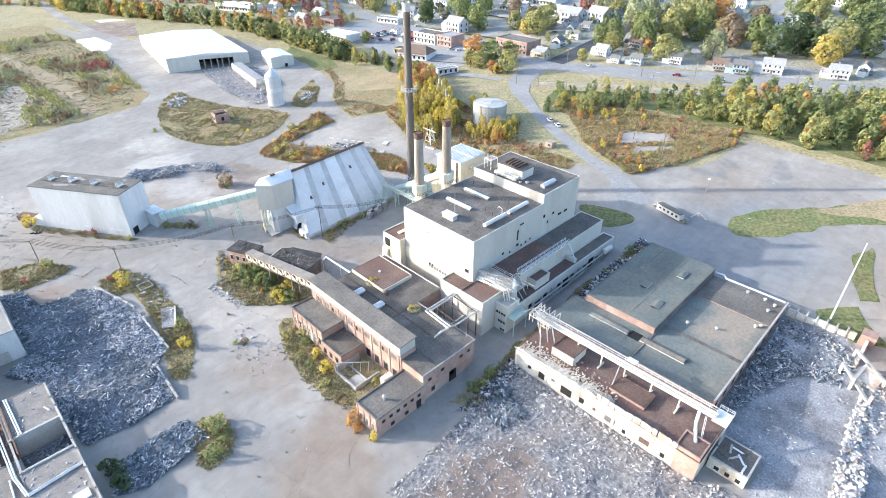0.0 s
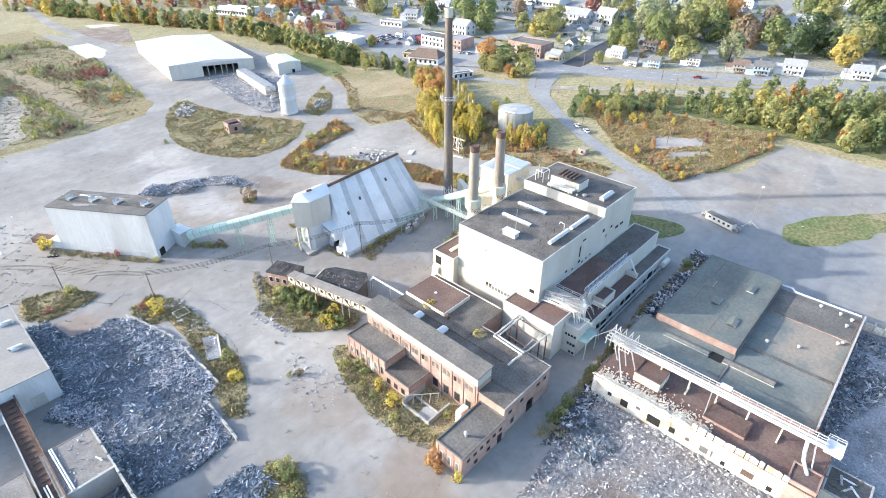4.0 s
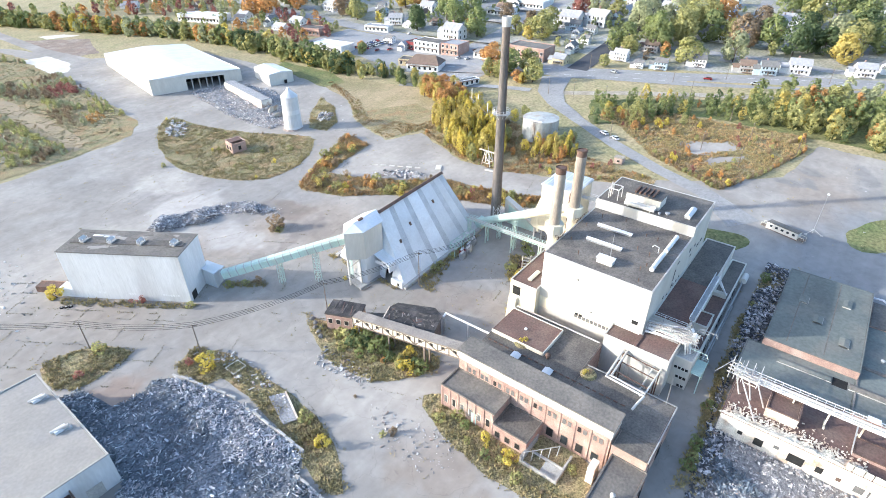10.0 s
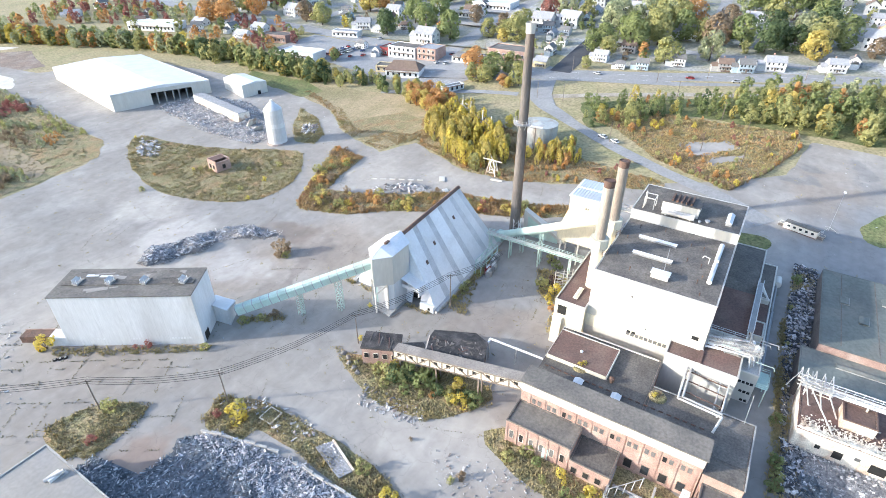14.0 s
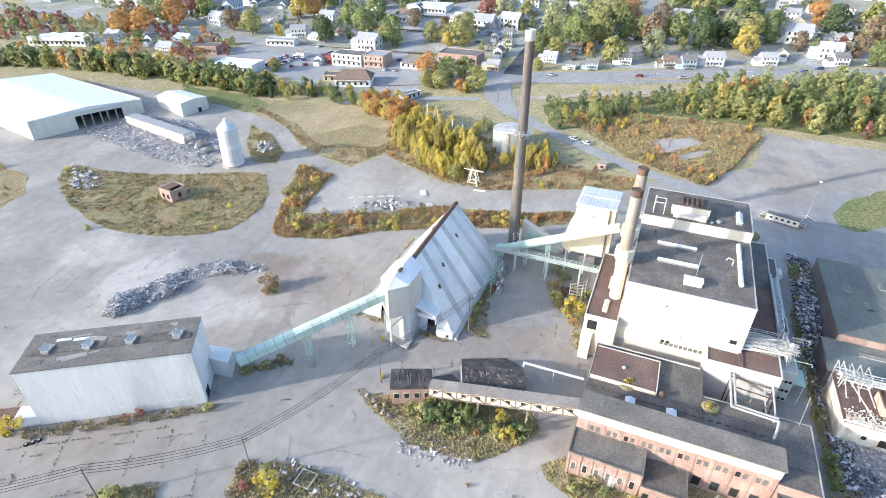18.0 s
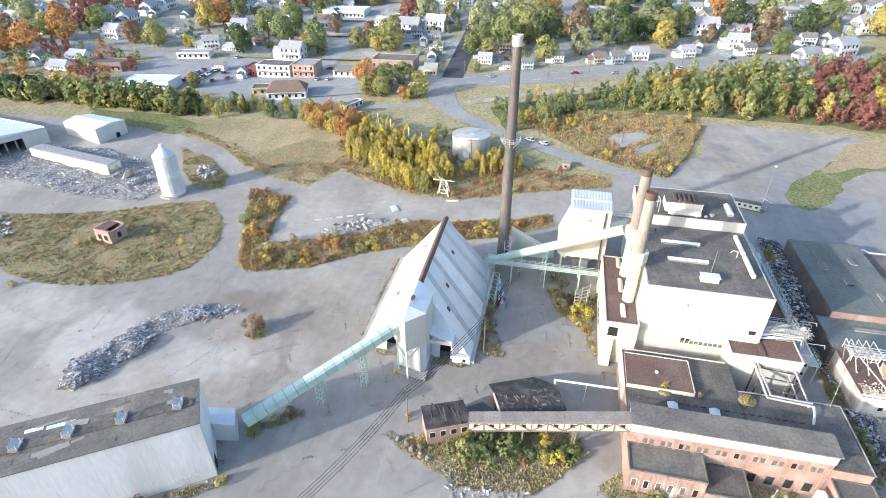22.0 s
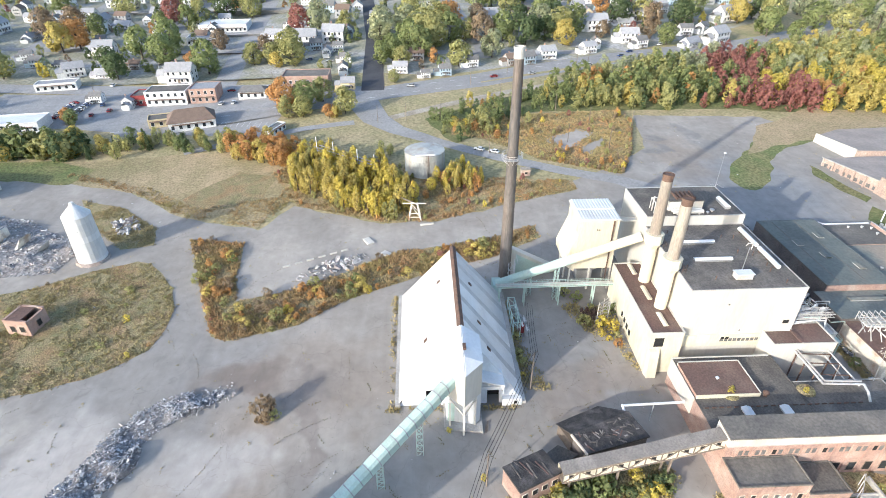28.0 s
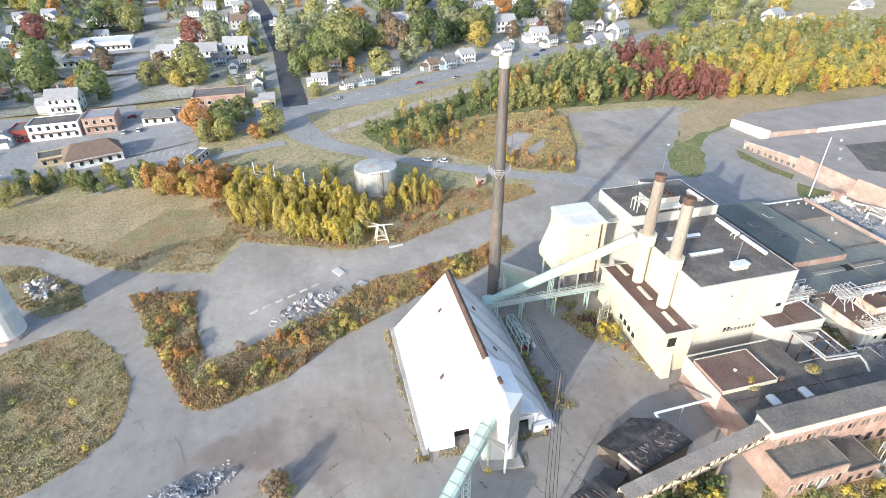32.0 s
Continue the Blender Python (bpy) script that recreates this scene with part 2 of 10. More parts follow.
    gravelroof=mat("grey_gravel_roof", (0.17, 0.155, 0.135), (0.13, 0.12, 0.11), 5, 0.95, 0.03, fine=0.2, stain=(0.24, 0.21, 0.18), stain_size=7, amount=0.6),
    greenroof=mat("grey_green_roof_felt", (0.175, 0.19, 0.17), (0.14, 0.152, 0.142), 7, 0.9, 0.02, fine=0.13, stain=(0.25, 0.225, 0.185), stain_size=11, amount=0.7, spots=((122, 23, 12, 9, (0.30, 0.245, 0.19), 0.85), (100, 30, 4, 14, (0.115, 0.125, 0.115), 0.6), (131, 44, 8, 6, (0.12, 0.13, 0.12), 0.5))),
    brick=mat("old_red_brick", (0.40, 0.27, 0.22), (0.315, 0.21, 0.175), 1.2, 0.9, 0.02, fine=0.25, stain=(0.47, 0.38, 0.32), stain_size=4, amount=0.6),
    rust=mat("rusted_steel", (0.19, 0.115, 0.085), (0.12, 0.085, 0.07), 1.5, 0.8, 0.02, 0.3, fine=0.3),
    stack=mat("sooty_steel_stack", (0.185, 0.165, 0.152), (0.13, 0.12, 0.115), 2.5, 0.6, 0.01, 0.35, fine=0.2, stain=(0.26, 0.18, 0.13), stain_size=4, amount=0.6, stretch=(1, 1, 0.15)),
    chimney=mat("buff_chimney_steel", (0.375, 0.34, 0.285), (0.275, 0.245, 0.21), 1.6, 0.6, 0.01, 0.1, fine=0.18, stain=(0.22, 0.165, 0.135), stain_size=3.0, amount=0.5, stretch=(1, 1, 0.14)),
    mint=mat("mint_green_painted_steel", (0.46, 0.59, 0.53), (0.41, 0.52, 0.47), 3, 0.55, 0.01, fine=0.08, stain=(0.42, 0.40, 0.34), stain_size=4),
    steel=mat("pale_painted_steel", (0.58, 0.57, 0.54), (0.46, 0.44, 0.41), 2, 0.55, 0.01, 0.1, fine=0.12, stain=(0.3, 0.2, 0.14), stain_size=3),
    greysteel=mat("grey_galvanised_steel", (0.40, 0.40, 0.40), (0.32, 0.32, 0.32), 2, 0.5, 0.01, 0.4, fine=0.12),
    glass=mat("dark_window_glass", (0.03, 0.035, 0.04), (0.05, 0.055, 0.06), 1, 0.12, 0, fine=0.1),
    void=mat("dark_opening", (0.02, 0.02, 0.02), (0.03, 0.028, 0.026), 1, 0.95, 0),
    wood=mat("grey_weathered_wood", (0.24, 0.19, 0.15), (0.17, 0.14, 0.115), 0.8, 0.85, 0.01, fine=0.2),
    rubble=mat("grey_concrete_rubble", (0.40, 0.39, 0.38), (0.27, 0.265, 0.265), 5, 0.95, 0.05, fine=0.35, isl=0.8, island=[(0.09, 0.09, 0.10), (0.66, 0.64, 0.61), (0.16, 0.16, 0.17), (0.50, 0.475, 0.45), (0.30, 0.22, 0.18), (0.80, 0.78, 0.75)]),
    darkrubble=mat("blue_grey_burnt_rubble", (0.11, 0.125, 0.145), (0.21, 0.225, 0.25), 12, 0.8, 0.05, fine=0.35, isl=0.75, island=[(0.035, 0.044, 0.055), (0.20, 0.235, 0.265), (0.065, 0.08, 0.095), (0.38, 0.425, 0.46), (0.09, 0.105, 0.125), (0.70, 0.73, 0.75)]),
    midrubble=mat("pale_blue_grey_rubble", (0.30, 0.30, 0.33), (0.40, 0.385, 0.39), 6, 0.85, 0.05, fine=0.35, isl=0.75, island=[(0.10, 0.105, 0.12), (0.50, 0.50, 0.53), (0.22, 0.215, 0.235), (0.72, 0.71, 0.71), (0.36, 0.31, 0.30), (0.80, 0.80, 0.80)]),
    oldwhite=mat("peeling_whitewashed_wall", (0.76, 0.71, 0.62), (0.62, 0.56, 0.47), 2.2, 0.85, 0.02, fine=0.22, stain=(0.40, 0.25, 0.16), stain_size=3.5, amount=0.85),
    pinkstone=mat("faded_pink_brick_wall", (0.40, 0.30, 0.25), (0.33, 0.25, 0.21), 3, 0.9, 0.03, fine=0.25, stain=(0.50, 0.44, 0.38), stain_size=5, amount=0.7),
    plainconcrete=mat("weathered_concrete", (0.46, 0.44, 0.41), (0.36, 0.345, 0.32), 3, 0.9, 0.02, fine=0.15, stain=(0.26, 0.25, 0.23), stain_size=5),
)

# leaf colours, made paler and greyer than foliage to take in distant haze
AUTUMN = dict(
    green=[(0.21, 0.245, 0.10), (0.28, 0.315, 0.13), (0.35, 0.375, 0.16)],
    olive=[(0.32, 0.325, 0.14), (0.42, 0.405, 0.17), (0.50, 0.465, 0.20)],
    gold=[(0.52, 0.435, 0.14), (0.62, 0.51, 0.165), (0.56, 0.48, 0.19)],
    yellow=[(0.54, 0.45, 0.10), (0.66, 0.54, 0.12), (0.60, 0.52, 0.16)],
    orange=[(0.48, 0.26, 0.105), (0.57, 0.34, 0.135), (0.47, 0.31, 0.14)],
    red=[(0.30, 0.13, 0.115), (0.40, 0.18, 0.15), (0.32, 0.20, 0.15)],
    dark=[(0.10, 0.14, 0.065), (0.135, 0.175, 0.08), (0.17, 0.20, 0.09)],
    pale=[(0.34, 0.36, 0.21), (0.44, 0.45, 0.28), (0.30, 0.33, 0.19)],
    brown=[(0.27, 0.20, 0.13), (0.36, 0.275, 0.18), (0.23, 0.18, 0.12)],
)


def leafy(m):
    """Lets some light through thin leaves."""
    nt = m.node_tree
    bsdf = nt.nodes["Principled BSDF"]
    t = nt.nodes.new("ShaderNodeBsdfTranslucent")
    mx = nt.nodes.new("ShaderNodeMixShader")
    mx.inputs[0].default_value = 0.5
    nt.links.new(bsdf.inputs["Base Color"].links[0].from_socket, t.inputs[0])
    nt.links.new(bsdf.outputs[0], mx.inputs[1])
    nt.links.new(t.outputs[0], mx.inputs[2])
    nt.links.new(mx.outputs[0], nt.nodes["Material Output"].inputs[0])
    return m


LEAF = {k: leafy(mat(k + "_leaves", v[1], v[0], 4, 0.8, 0, fine=0.22, island=v, isl=0.5)) for k, v in AUTUMN.items()}
M["bark"] = mat("grey_brown_bark", (0.12, 0.095, 0.075), (0.08, 0.065, 0.05), 0.5, 0.95, 0.02)
M["weedmix"] = mat("mixed_autumn_weeds", (0.38, 0.295, 0.16), (0.235, 0.22, 0.10), 6, 0.9, 0, fine=0.3, stain=(0.44, 0.30, 0.13), stain_size=6, isl=0.4,
                   island=[(0.22, 0.22, 0.09), (0.44, 0.37, 0.22), (0.46, 0.37, 0.15), (0.36, 0.29, 0.17), (0.28, 0.27, 0.12)])
M["redweeds"] = mat("rusty_autumn_scrub", (0.40, 0.32, 0.165), (0.40, 0.22, 0.115), 9, 0.9, 0, fine=0.3, stain=(0.29, 0.28, 0.11), stain_size=8, amount=0.6, isl=0.35,
                    island=[(0.46, 0.36, 0.15), (0.38, 0.22, 0.12), (0.28, 0.25, 0.12), (0.42, 0.29, 0.14), (0.25, 0.23, 0.10)])
M["seamweeds"] = mat("dull_brown_seam_weeds", (0.21, 0.17, 0.11), (0.15, 0.145, 0.08), 3, 0.9, 0, fine=0.3)
M["fieldweeds"] = mat("pale_field_weeds", (0.44, 0.36, 0.21), (0.27, 0.275, 0.13), 14, 0.9, 0, fine=0.3, stain=(0.42, 0.26, 0.15), stain_size=14, amount=0.6, isl=0.3,
                      island=[(0.50, 0.43, 0.26), (0.38, 0.34, 0.18), (0.46, 0.36, 0.18), (0.33, 0.32, 0.15)])


def crack(m, size=7.0, width=0.02, dark=0.62):
    """Adds a net of wandering cracks to a paved surface."""
    nt = m.node_tree
    bsdf = nt.nodes["Principled BSDF"]
    geo = nt.nodes.new("ShaderNodeNewGeometry")
    wob = nt.nodes.new("ShaderNodeTexNoise")
    wob.inputs["Scale"].default_value, wob.inputs["Detail"].default_value = 0.35, 3
    nt.links.new(geo.outputs["Position"], wob.inputs["Vector"])
    sc = nt.nodes.new("ShaderNodeVectorMath")
    sc.operation = "MULTIPLY_ADD"
    sc.inputs[1].default_value = (5, 5, 0)
    nt.links.new(wob.outputs["Color"], sc.inputs[0])
    nt.links.new(geo.outputs["Position"], sc.inputs[2])
    vo = nt.nodes.new("ShaderNodeTexVoronoi")
    vo.feature = "DISTANCE_TO_EDGE"
    vo.inputs["Scale"].default_value = 1 / size
    nt.links.new(sc.outputs[0], vo.inputs["Vector"])
    r = nt.nodes.new("ShaderNodeMapRange")
    r.inputs[2].default_value, r.inputs[3].default_value, r.inputs[4].default_value = width, dark, 1.0
    nt.links.new(vo.outputs["Distance"], r.inputs[0])
    mx = nt.nodes.new("ShaderNodeMix")
    mx.data_type, mx.blend_type = "RGBA", "MULTIPLY"
    mx.inputs[0].default_value = 1.0
    nt.links.new(bsdf.inputs["Base Color"].links[0].from_socket, mx.inputs[6])
    nt.links.new(r.outputs[0], mx.inputs[7])
    nt.links.new(mx.outputs[2], bsdf.inputs["Base Color"])


def wear(m, ways=(28, 118), streak=0.035, blotch=0.09, spot=0.16):
    """Adds faint wheel tracks along two ways, uneven blotches and small dark stains to a paved surface."""
    nt = m.node_tree
    bsdf = nt.nodes["Principled BSDF"]
    geo = nt.nodes.new("ShaderNodeNewGeometry")

    def layer(scale, angle, size, detail, lo, hi, dark, light):
        mp = nt.nodes.new("ShaderNodeMapping")
        mp.inputs["Scale"].default_value, mp.inputs["Rotation"].default_value = scale, (0, 0, radians(angle))
        nt.links.new(geo.outputs["Position"], mp.inputs[0])
        n = nt.nodes.new("ShaderNodeTexNoise")
        n.inputs["Scale"].default_value, n.inputs["Detail"].default_value = size, detail
        n.inputs["Roughness"].default_value, n.inputs["Distortion"].default_value = 0.62, 0.5
        nt.links.new(mp.outputs[0], n.inputs["Vector"])
        r = nt.nodes.new("ShaderNodeMapRange")
        for k, v in enumerate((lo, hi, dark, light)):
            r.inputs[k + 1].default_value = v
        nt.links.new(n.outputs[0], r.inputs[0])
        mx = nt.nodes.new("ShaderNodeMix")
        mx.data_type, mx.blend_type = "RGBA", "MULTIPLY"
        mx.inputs[0].default_value = 1.0
        nt.links.new(bsdf.inputs["Base Color"].links[0].from_socket, mx.inputs[6])
        nt.links.new(r.outputs[0], mx.inputs[7])
        nt.links.new(mx.outputs[2], bsdf.inputs["Base Color"])

    for a in ways:
        layer((0.06, 1, 1), a, 0.35, 5, 0.34, 0.66, 1 - streak, 1 + streak * 0.5)
    layer((1, 1, 1), 0, 0.22, 9, 0.34, 0.66, 1 - blotch, 1 + blotch)
    layer((1, 1, 1), 0, 0.9, 3, 0.66, 0.74, 1.0, 1 - spot)


wear(M["yard"])
wear(M["asphalt"], (70, 160), 0.03, 0.07, 0.1)
crack(M["yard"], 13, 0.009, 0.87)
crack(M["asphalt"], 12, 0.01, 0.75)
crack(M["greenroof"], 9, 0.01, 0.85)
crack(M["gravelroof"], 8, 0.012, 0.86)
crack(M["tar"], 6, 0.012, 0.86)

# ---- building blocks ----
ROOT = {}


def thing(name, label, category, loc=(0, 0, 0), rz=0.0, group="", kind=""):
    ob = new(name)
    m = Matrix.Translation(loc) @ Matrix.Rotation(radians(rz), 4, "Z")
    ob.matrix_basis = m
    ROOT[ob] = m
    return tagged(ob, label, category, group, kind)


def part(name, bm, material, parent, label="", local=False):
    """Links a bmesh, given in world metres (or in the thing's own, if local), as one mesh under parent."""
    me = bpy.data.meshes.new(name)
    if not local:
        bmesh.ops.transform(bm, matrix=ROOT[parent].inverted(), verts=bm.verts)
    bm.to_mesh(me)
    bm.free()
    me.materials.append(M[material] if isinstance(material, str) else material)
    ob = new(name, me)
    ob.parent = parent
    ROOT[ob] = ROOT[parent]
    return tagged(ob, label)


def each(name, bm, material, parent, label=""):
    """Links every separate piece of a bmesh as a part of its own."""
    todo = set(bm.verts)
    while todo:
        start = todo.pop()
        island, grow = {start}, [start]
        while grow:
            for e in grow.pop().link_edges:
                for v in e.verts:
                    if v not in island:
                        island.add(v)
                        grow.append(v)
        todo -= island
        one, new_of = bmesh.new(), {}
        for v in sorted(island, key=lambda q: q.index):
            new_of[v] = one.verts.new(v.co)
        for f in {f for v in island for f in v.link_faces}:
            one.faces.new([new_of[v] for v in f.verts])
        part(name, one, material, parent, label)
    bm.free()


def solid(name, bm, material, label, category, kind="", group=""):
    me = bpy.data.meshes.new(name)
    bm.to_mesh(me)
    bm.free()
    me.materials.append(M[material] if isinstance(material, str) else material)
    return tagged(new(name, me), label, category, group, kind)


def raw(name, verts, faces, material, label="", category="", kind="", parent=None):
    me = bpy.data.meshes.new(name)
    me.from_pydata(verts, [], faces)
    me.materials.append(M[material] if isinstance(material, str) else material)
    ob = new(name, me)
    if parent:
        ob.parent = parent
        ob.matrix_parent_inverse = ROOT[parent].inverted()
        ROOT[ob] = ROOT[parent]
    return tagged(ob, label, category, "", kind)


def B():
    return bmesh.new()


def box(bm, x0, x1, y0, y1, z0, z1, m=None):
    ps = [(x0, y0, z0), (x1, y0, z0), (x1, y1, z0), (x0, y1, z0), (x0, y0, z1), (x1, y0, z1), (x1, y1, z1), (x0, y1, z1)]
    vs = [bm.verts.new(m @ Vector(p) if m else p) for p in ps]
    for f in ((3, 2, 1, 0), (4, 5, 6, 7), (0, 1, 5, 4), (1, 2, 6, 5), (2, 3, 7, 6), (3, 0, 4, 7)):
        bm.faces.new([vs[k] for k in f])
    return bm


def prism(bm, poly, z0, z1):
    """An upright prism; z0 and z1 are heights or functions of x, y."""
    f0 = z0 if callable(z0) else (lambda x, y: z0)
    f1 = z1 if callable(z1) else (lambda x, y: z1)
    if sum(poly[k - 1][0] * poly[k][1] - poly[k][0] * poly[k - 1][1] for k in range(len(poly))) < 0:
        poly = poly[::-1]
    lo = [bm.verts.new((x, y, f0(x, y))) for x, y in poly]
    hi = [bm.verts.new((x, y, f1(x, y))) for x, y in poly]
    bm.faces.new(lo[::-1])
    bm.faces.new(hi)
    n = len(poly)
    for k in range(n):
        bm.faces.new((lo[k], lo[(k + 1) % n], hi[(k + 1) % n], hi[k]))
    return bm


def tube(bm, p0, p1, r0, r1=None, seg=8, caps=True):
    p0, p1 = Vector(p0), Vector(p1)
    r1 = r0 if r1 is None else r1
    q = (p1 - p0).to_track_quat("Z", "Y")
    ring = [[bm.verts.new(p + q @ Vector((r * math.cos(a), r * math.sin(a), 0))) for a in (math.tau * (k + 0.5) / seg for k in range(seg))] for p, r in ((p0, r0), (p1, r1))]
    for k in range(seg):
        bm.faces.new((ring[0][k], ring[0][(k + 1) % seg], ring[1][(k + 1) % seg], ring[1][k]))
    if caps:
        bm.faces.new(ring[0][::-1])
        bm.faces.new(ring[1])
    return bm


def bar(bm, p0, p1, w=0.15):
    return tube(bm, p0, p1, w * 0.7, seg=4)


def pipe(bm, pts, r, seg=8):
    for a, b in zip(pts, pts[1:]):
        tube(bm, a, b, r, seg=seg)
    for p in pts[1:-1]:
        bmesh.ops.create_icosphere(bm, subdivisions=1, radius=r * 1.08, matrix=Matrix.Translation(p))
    return bm


def hull(bm, pts):
    vs = [bm.verts.new(p) for p in pts]
    bmesh.ops.convex_hull(bm, input=vs)
    return bm


def rect(x0, x1, y0, y1):
    return [(x0, y0), (x1, y0), (x1, y1), (x0, y1)]


# ---- ground ----
def gz(x, y):
    s = x - 85
    sp = 15 * math.log1p(math.exp(s / 15)) if s < 300 else s
    return 0.075 * sp * (1 - 0.3 * min(1, max(0, (y - 200) / 100))) + 0.02 * max(0, y - 250)


def span(a, b, n):
    return [a + (b - a) * k / n for k in range(n + 1)]


def grid_ground():
    xs = span(-1500, -200, 10)[:-1] + span(-200, 420, 78)[:-1] + span(420, 2600, 24)
    ys = span(-1500, -200, 10)[:-1] + span(-200, 600, 100)[:-1] + span(600, 2600, 22)
    v = [(x, y, gz(x, y)) for y in ys for x in xs]
    n = len(xs)
    f = [(j * n + i, j * n + i + 1, (j + 1) * n + i + 1, (j + 1) * n + i) for j in range(len(ys) - 1) for i in range(n - 1)]
    raw("ground", v, f, "field", "dry autumn grass and soil rising gently to the town", "ground", "structure")


def inside(poly, x, y):
    c = False
    for k in range(len(poly)):
        (x0, y0), (x1, y1) = poly[k - 1], poly[k]
        if (y0 > y) != (y1 > y) and x < (x1 - x0) * (y - y0) / (y1 - y0) + x0:
            c = not c
    return c


def wobble(poly, step=3.0, amp=0.8, seed=0):
    """The outline split into short steps, each pushed about a little."""
    out = []
    for k in range(len(poly)):
        a, b = Vector(poly[k - 1]), Vector(poly[k])
        n = max(1, int((b - a).length / step))
        for j in range(n):
            p = a.lerp(b, j / n)
            s = Vector((p.x * 0.13, p.y * 0.13, seed * 7.7))
            out.append((p.x + amp * noise.noise(s), p.y + amp * noise.noise(s + Vector((50, 9, 3)))))
    return out


def smooth(poly, times=2):
    """Corner cutting, for rounded outlines."""
    for _ in range(times):
        q = []
        for k in range(len(poly)):
            (x0, y0), (x1, y1) = poly[k - 1], poly[k]
            q += [(0.75 * x0 + 0.25 * x1, 0.75 * y0 + 0.25 * y1), (0.25 * x0 + 0.75 * x1, 0.25 * y0 + 0.75 * y1)]
        poly = q
    return poly


from mathutils.geometry import delaunay_2d_cdt


def patch(name, poly, material, lift, label, category, kind="structure", amp=0.8, cell=7.0, parent=None, step=3.0):
    edge = wobble(poly, step, amp, len(bpy.data.objects)) if amp else list(poly)
    xs, ys = [p[0] for p in poly], [p[1] for p in poly]
    pts = [Vector(p) for p in edge]
    x = math.floor(min(xs) / cell) * cell
    while x < max(xs):
        y = math.floor(min(ys) / cell) * cell
        while y < max(ys):
            if inside(edge, x, y) and all(inside(edge, x + a, y + b) for a, b in ((1, 0), (-1, 0), (0, 1), (0, -1))):
                pts.append(Vector((x, y)))
            y += cell
        x += cell
    v, _, f, *_ = delaunay_2d_cdt(pts, [], [list(range(len(edge)))], 1, 0.01)
    return raw(name, [(p.x, p.y, gz(p.x, p.y) + lift) for p in v], [tuple(q) for q in f], material, label, category, kind, parent)


def ribbon(line, width):
    """The outline of a strip along a line; width is one number or one for each point."""
    ws = width if isinstance(width, (list, tuple)) else [width] * len(line)
    left, right = [], []
    for k, p in enumerate(line):
        a, b = Vector(line[max(0, k - 1)]), Vector(line[min(len(line) - 1, k + 1)])
        d = (b - a).normalized()
        n = Vector((-d.y, d.x)) * ws[k] / 2
        left.append((p[0] + n.x, p[1] + n.y))
        right.append((p[0] - n.x, p[1] - n.y))
    return left + right[::-1]


grid_ground()
YARD = [(-40, 60), (20, 20), (60, -40), (150, -40), (190, -20), (215, -10), (236, 0), (240, 60), (205, 66), (190, 84), (178, 105), (158, 140), (160, 168), (152, 175), (165, 207), (150, 216),
        (160, 245), (178, 268), (190, 300), (192, 350), (185, 440), (130, 470), (118, 520), (104, 560), (96, 560), (112, 490), (104, 430), (100, 355), (95, 330), (80, 318), (20, 310), (-40, 320), (-70, 250)]
patch("pavement", YARD, "yard", 0.04, "worn pale concrete and asphalt yard with dust and stains", "pavement", amp=1.5)

# vegetation islands, lots and roads
ISLAND = smooth([(90, 305), (104, 326), (112, 325), (112, 308), (120, 280), (136, 251), (133, 243), (117, 231), (100, 229), (90, 238), (82, 257), (81, 277)], 1)
HEDGE = [(101, 217), (146, 237), (143, 219), (126, 217), (115, 214), (120, 196), (136, 169), (141, 142), (149, 124), (142, 123), (132, 140), (126, 158), (114, 183), (104, 196), (99, 212)]
FIELD_W = [(-40, 318), (-60, 600), (102, 580), (107, 489), (103, 421), (99, 359), (97, 334), (86, 321), (58, 317), (20, 314)]
MEADOW = [(200, 340), (206, 299), (209, 273), (213, 244), (200, 222), (184, 206), (171, 210), (152, 217), (162, 242), (177, 265), (187, 297), (192, 340)]
SILO_ISLE = [(174, 285), (167, 267), (154, 251), (144, 248), (142, 258), (154, 271)]
BANK = [(165, 206), (190, 220), (205, 205), (190, 160), (183, 140), (180, 120), (179, 104), (172, 104), (162, 134), (153, 156), (152, 173)]
WEEDLOT = [(217, 134), (222, 148), (238, 145), (243, 117), (246, 67), (230, 64), (202, 74), (183, 83), (197, 113)]
FOREST = [(212, 146), (240, 160), (266, 116), (292, 72), (312, 24), (326, -30), (342, -80), (350, -130), (352, -200), (330, -260), (230, -260), (232, -150), (236, -60), (240, -17), (246, 8), (246, 69), (246, 110), (225, 130)]
patch("weed_island", ISLAND, "weeds", 0.10, "dry weedy island of brown and green grass", "grass")
patch("scrub_strip", HEDGE, "weeds", 0.11, "L-shaped strip of orange and yellow scrub beside the road", "scrub")
patch("west_field", FIELD_W, "weeds", 0.10, "brown and green overgrown field", "field", amp=2)
patch("meadow", MEADOW, "meadow", 0.10, "tan mown meadow with green edge", "meadow", amp=1)
patch("rubble_island", SILO_ISLE, "weeds", 0.11, "small weedy island with broken concrete", "grass")
patch("weedy_bank", BANK, "weeds", 0.12, "weedy bank of green and orange undergrowth", "grass", amp=1)
patch("weedy_lot", WEEDLOT, "weeds", 0.12, "overgrown lot with brown and orange scrub", "grass", amp=1.5)
for poly in ([(203, 101), (215, 107), (226, 91), (221, 84), (212, 92)], [(202, 95), (210, 90), (217, 80), (208, 82), (200, 91)]):
    patch("paved_clearing", poly, "yard", 0.16, "cracked grey paving inside the overgrown lot", "pavement", amp=3.0, step=1.0)
patch("woodland_floor", FOREST, "grass", 0.11, "leafy green and brown woodland floor", "ground", amp=2)
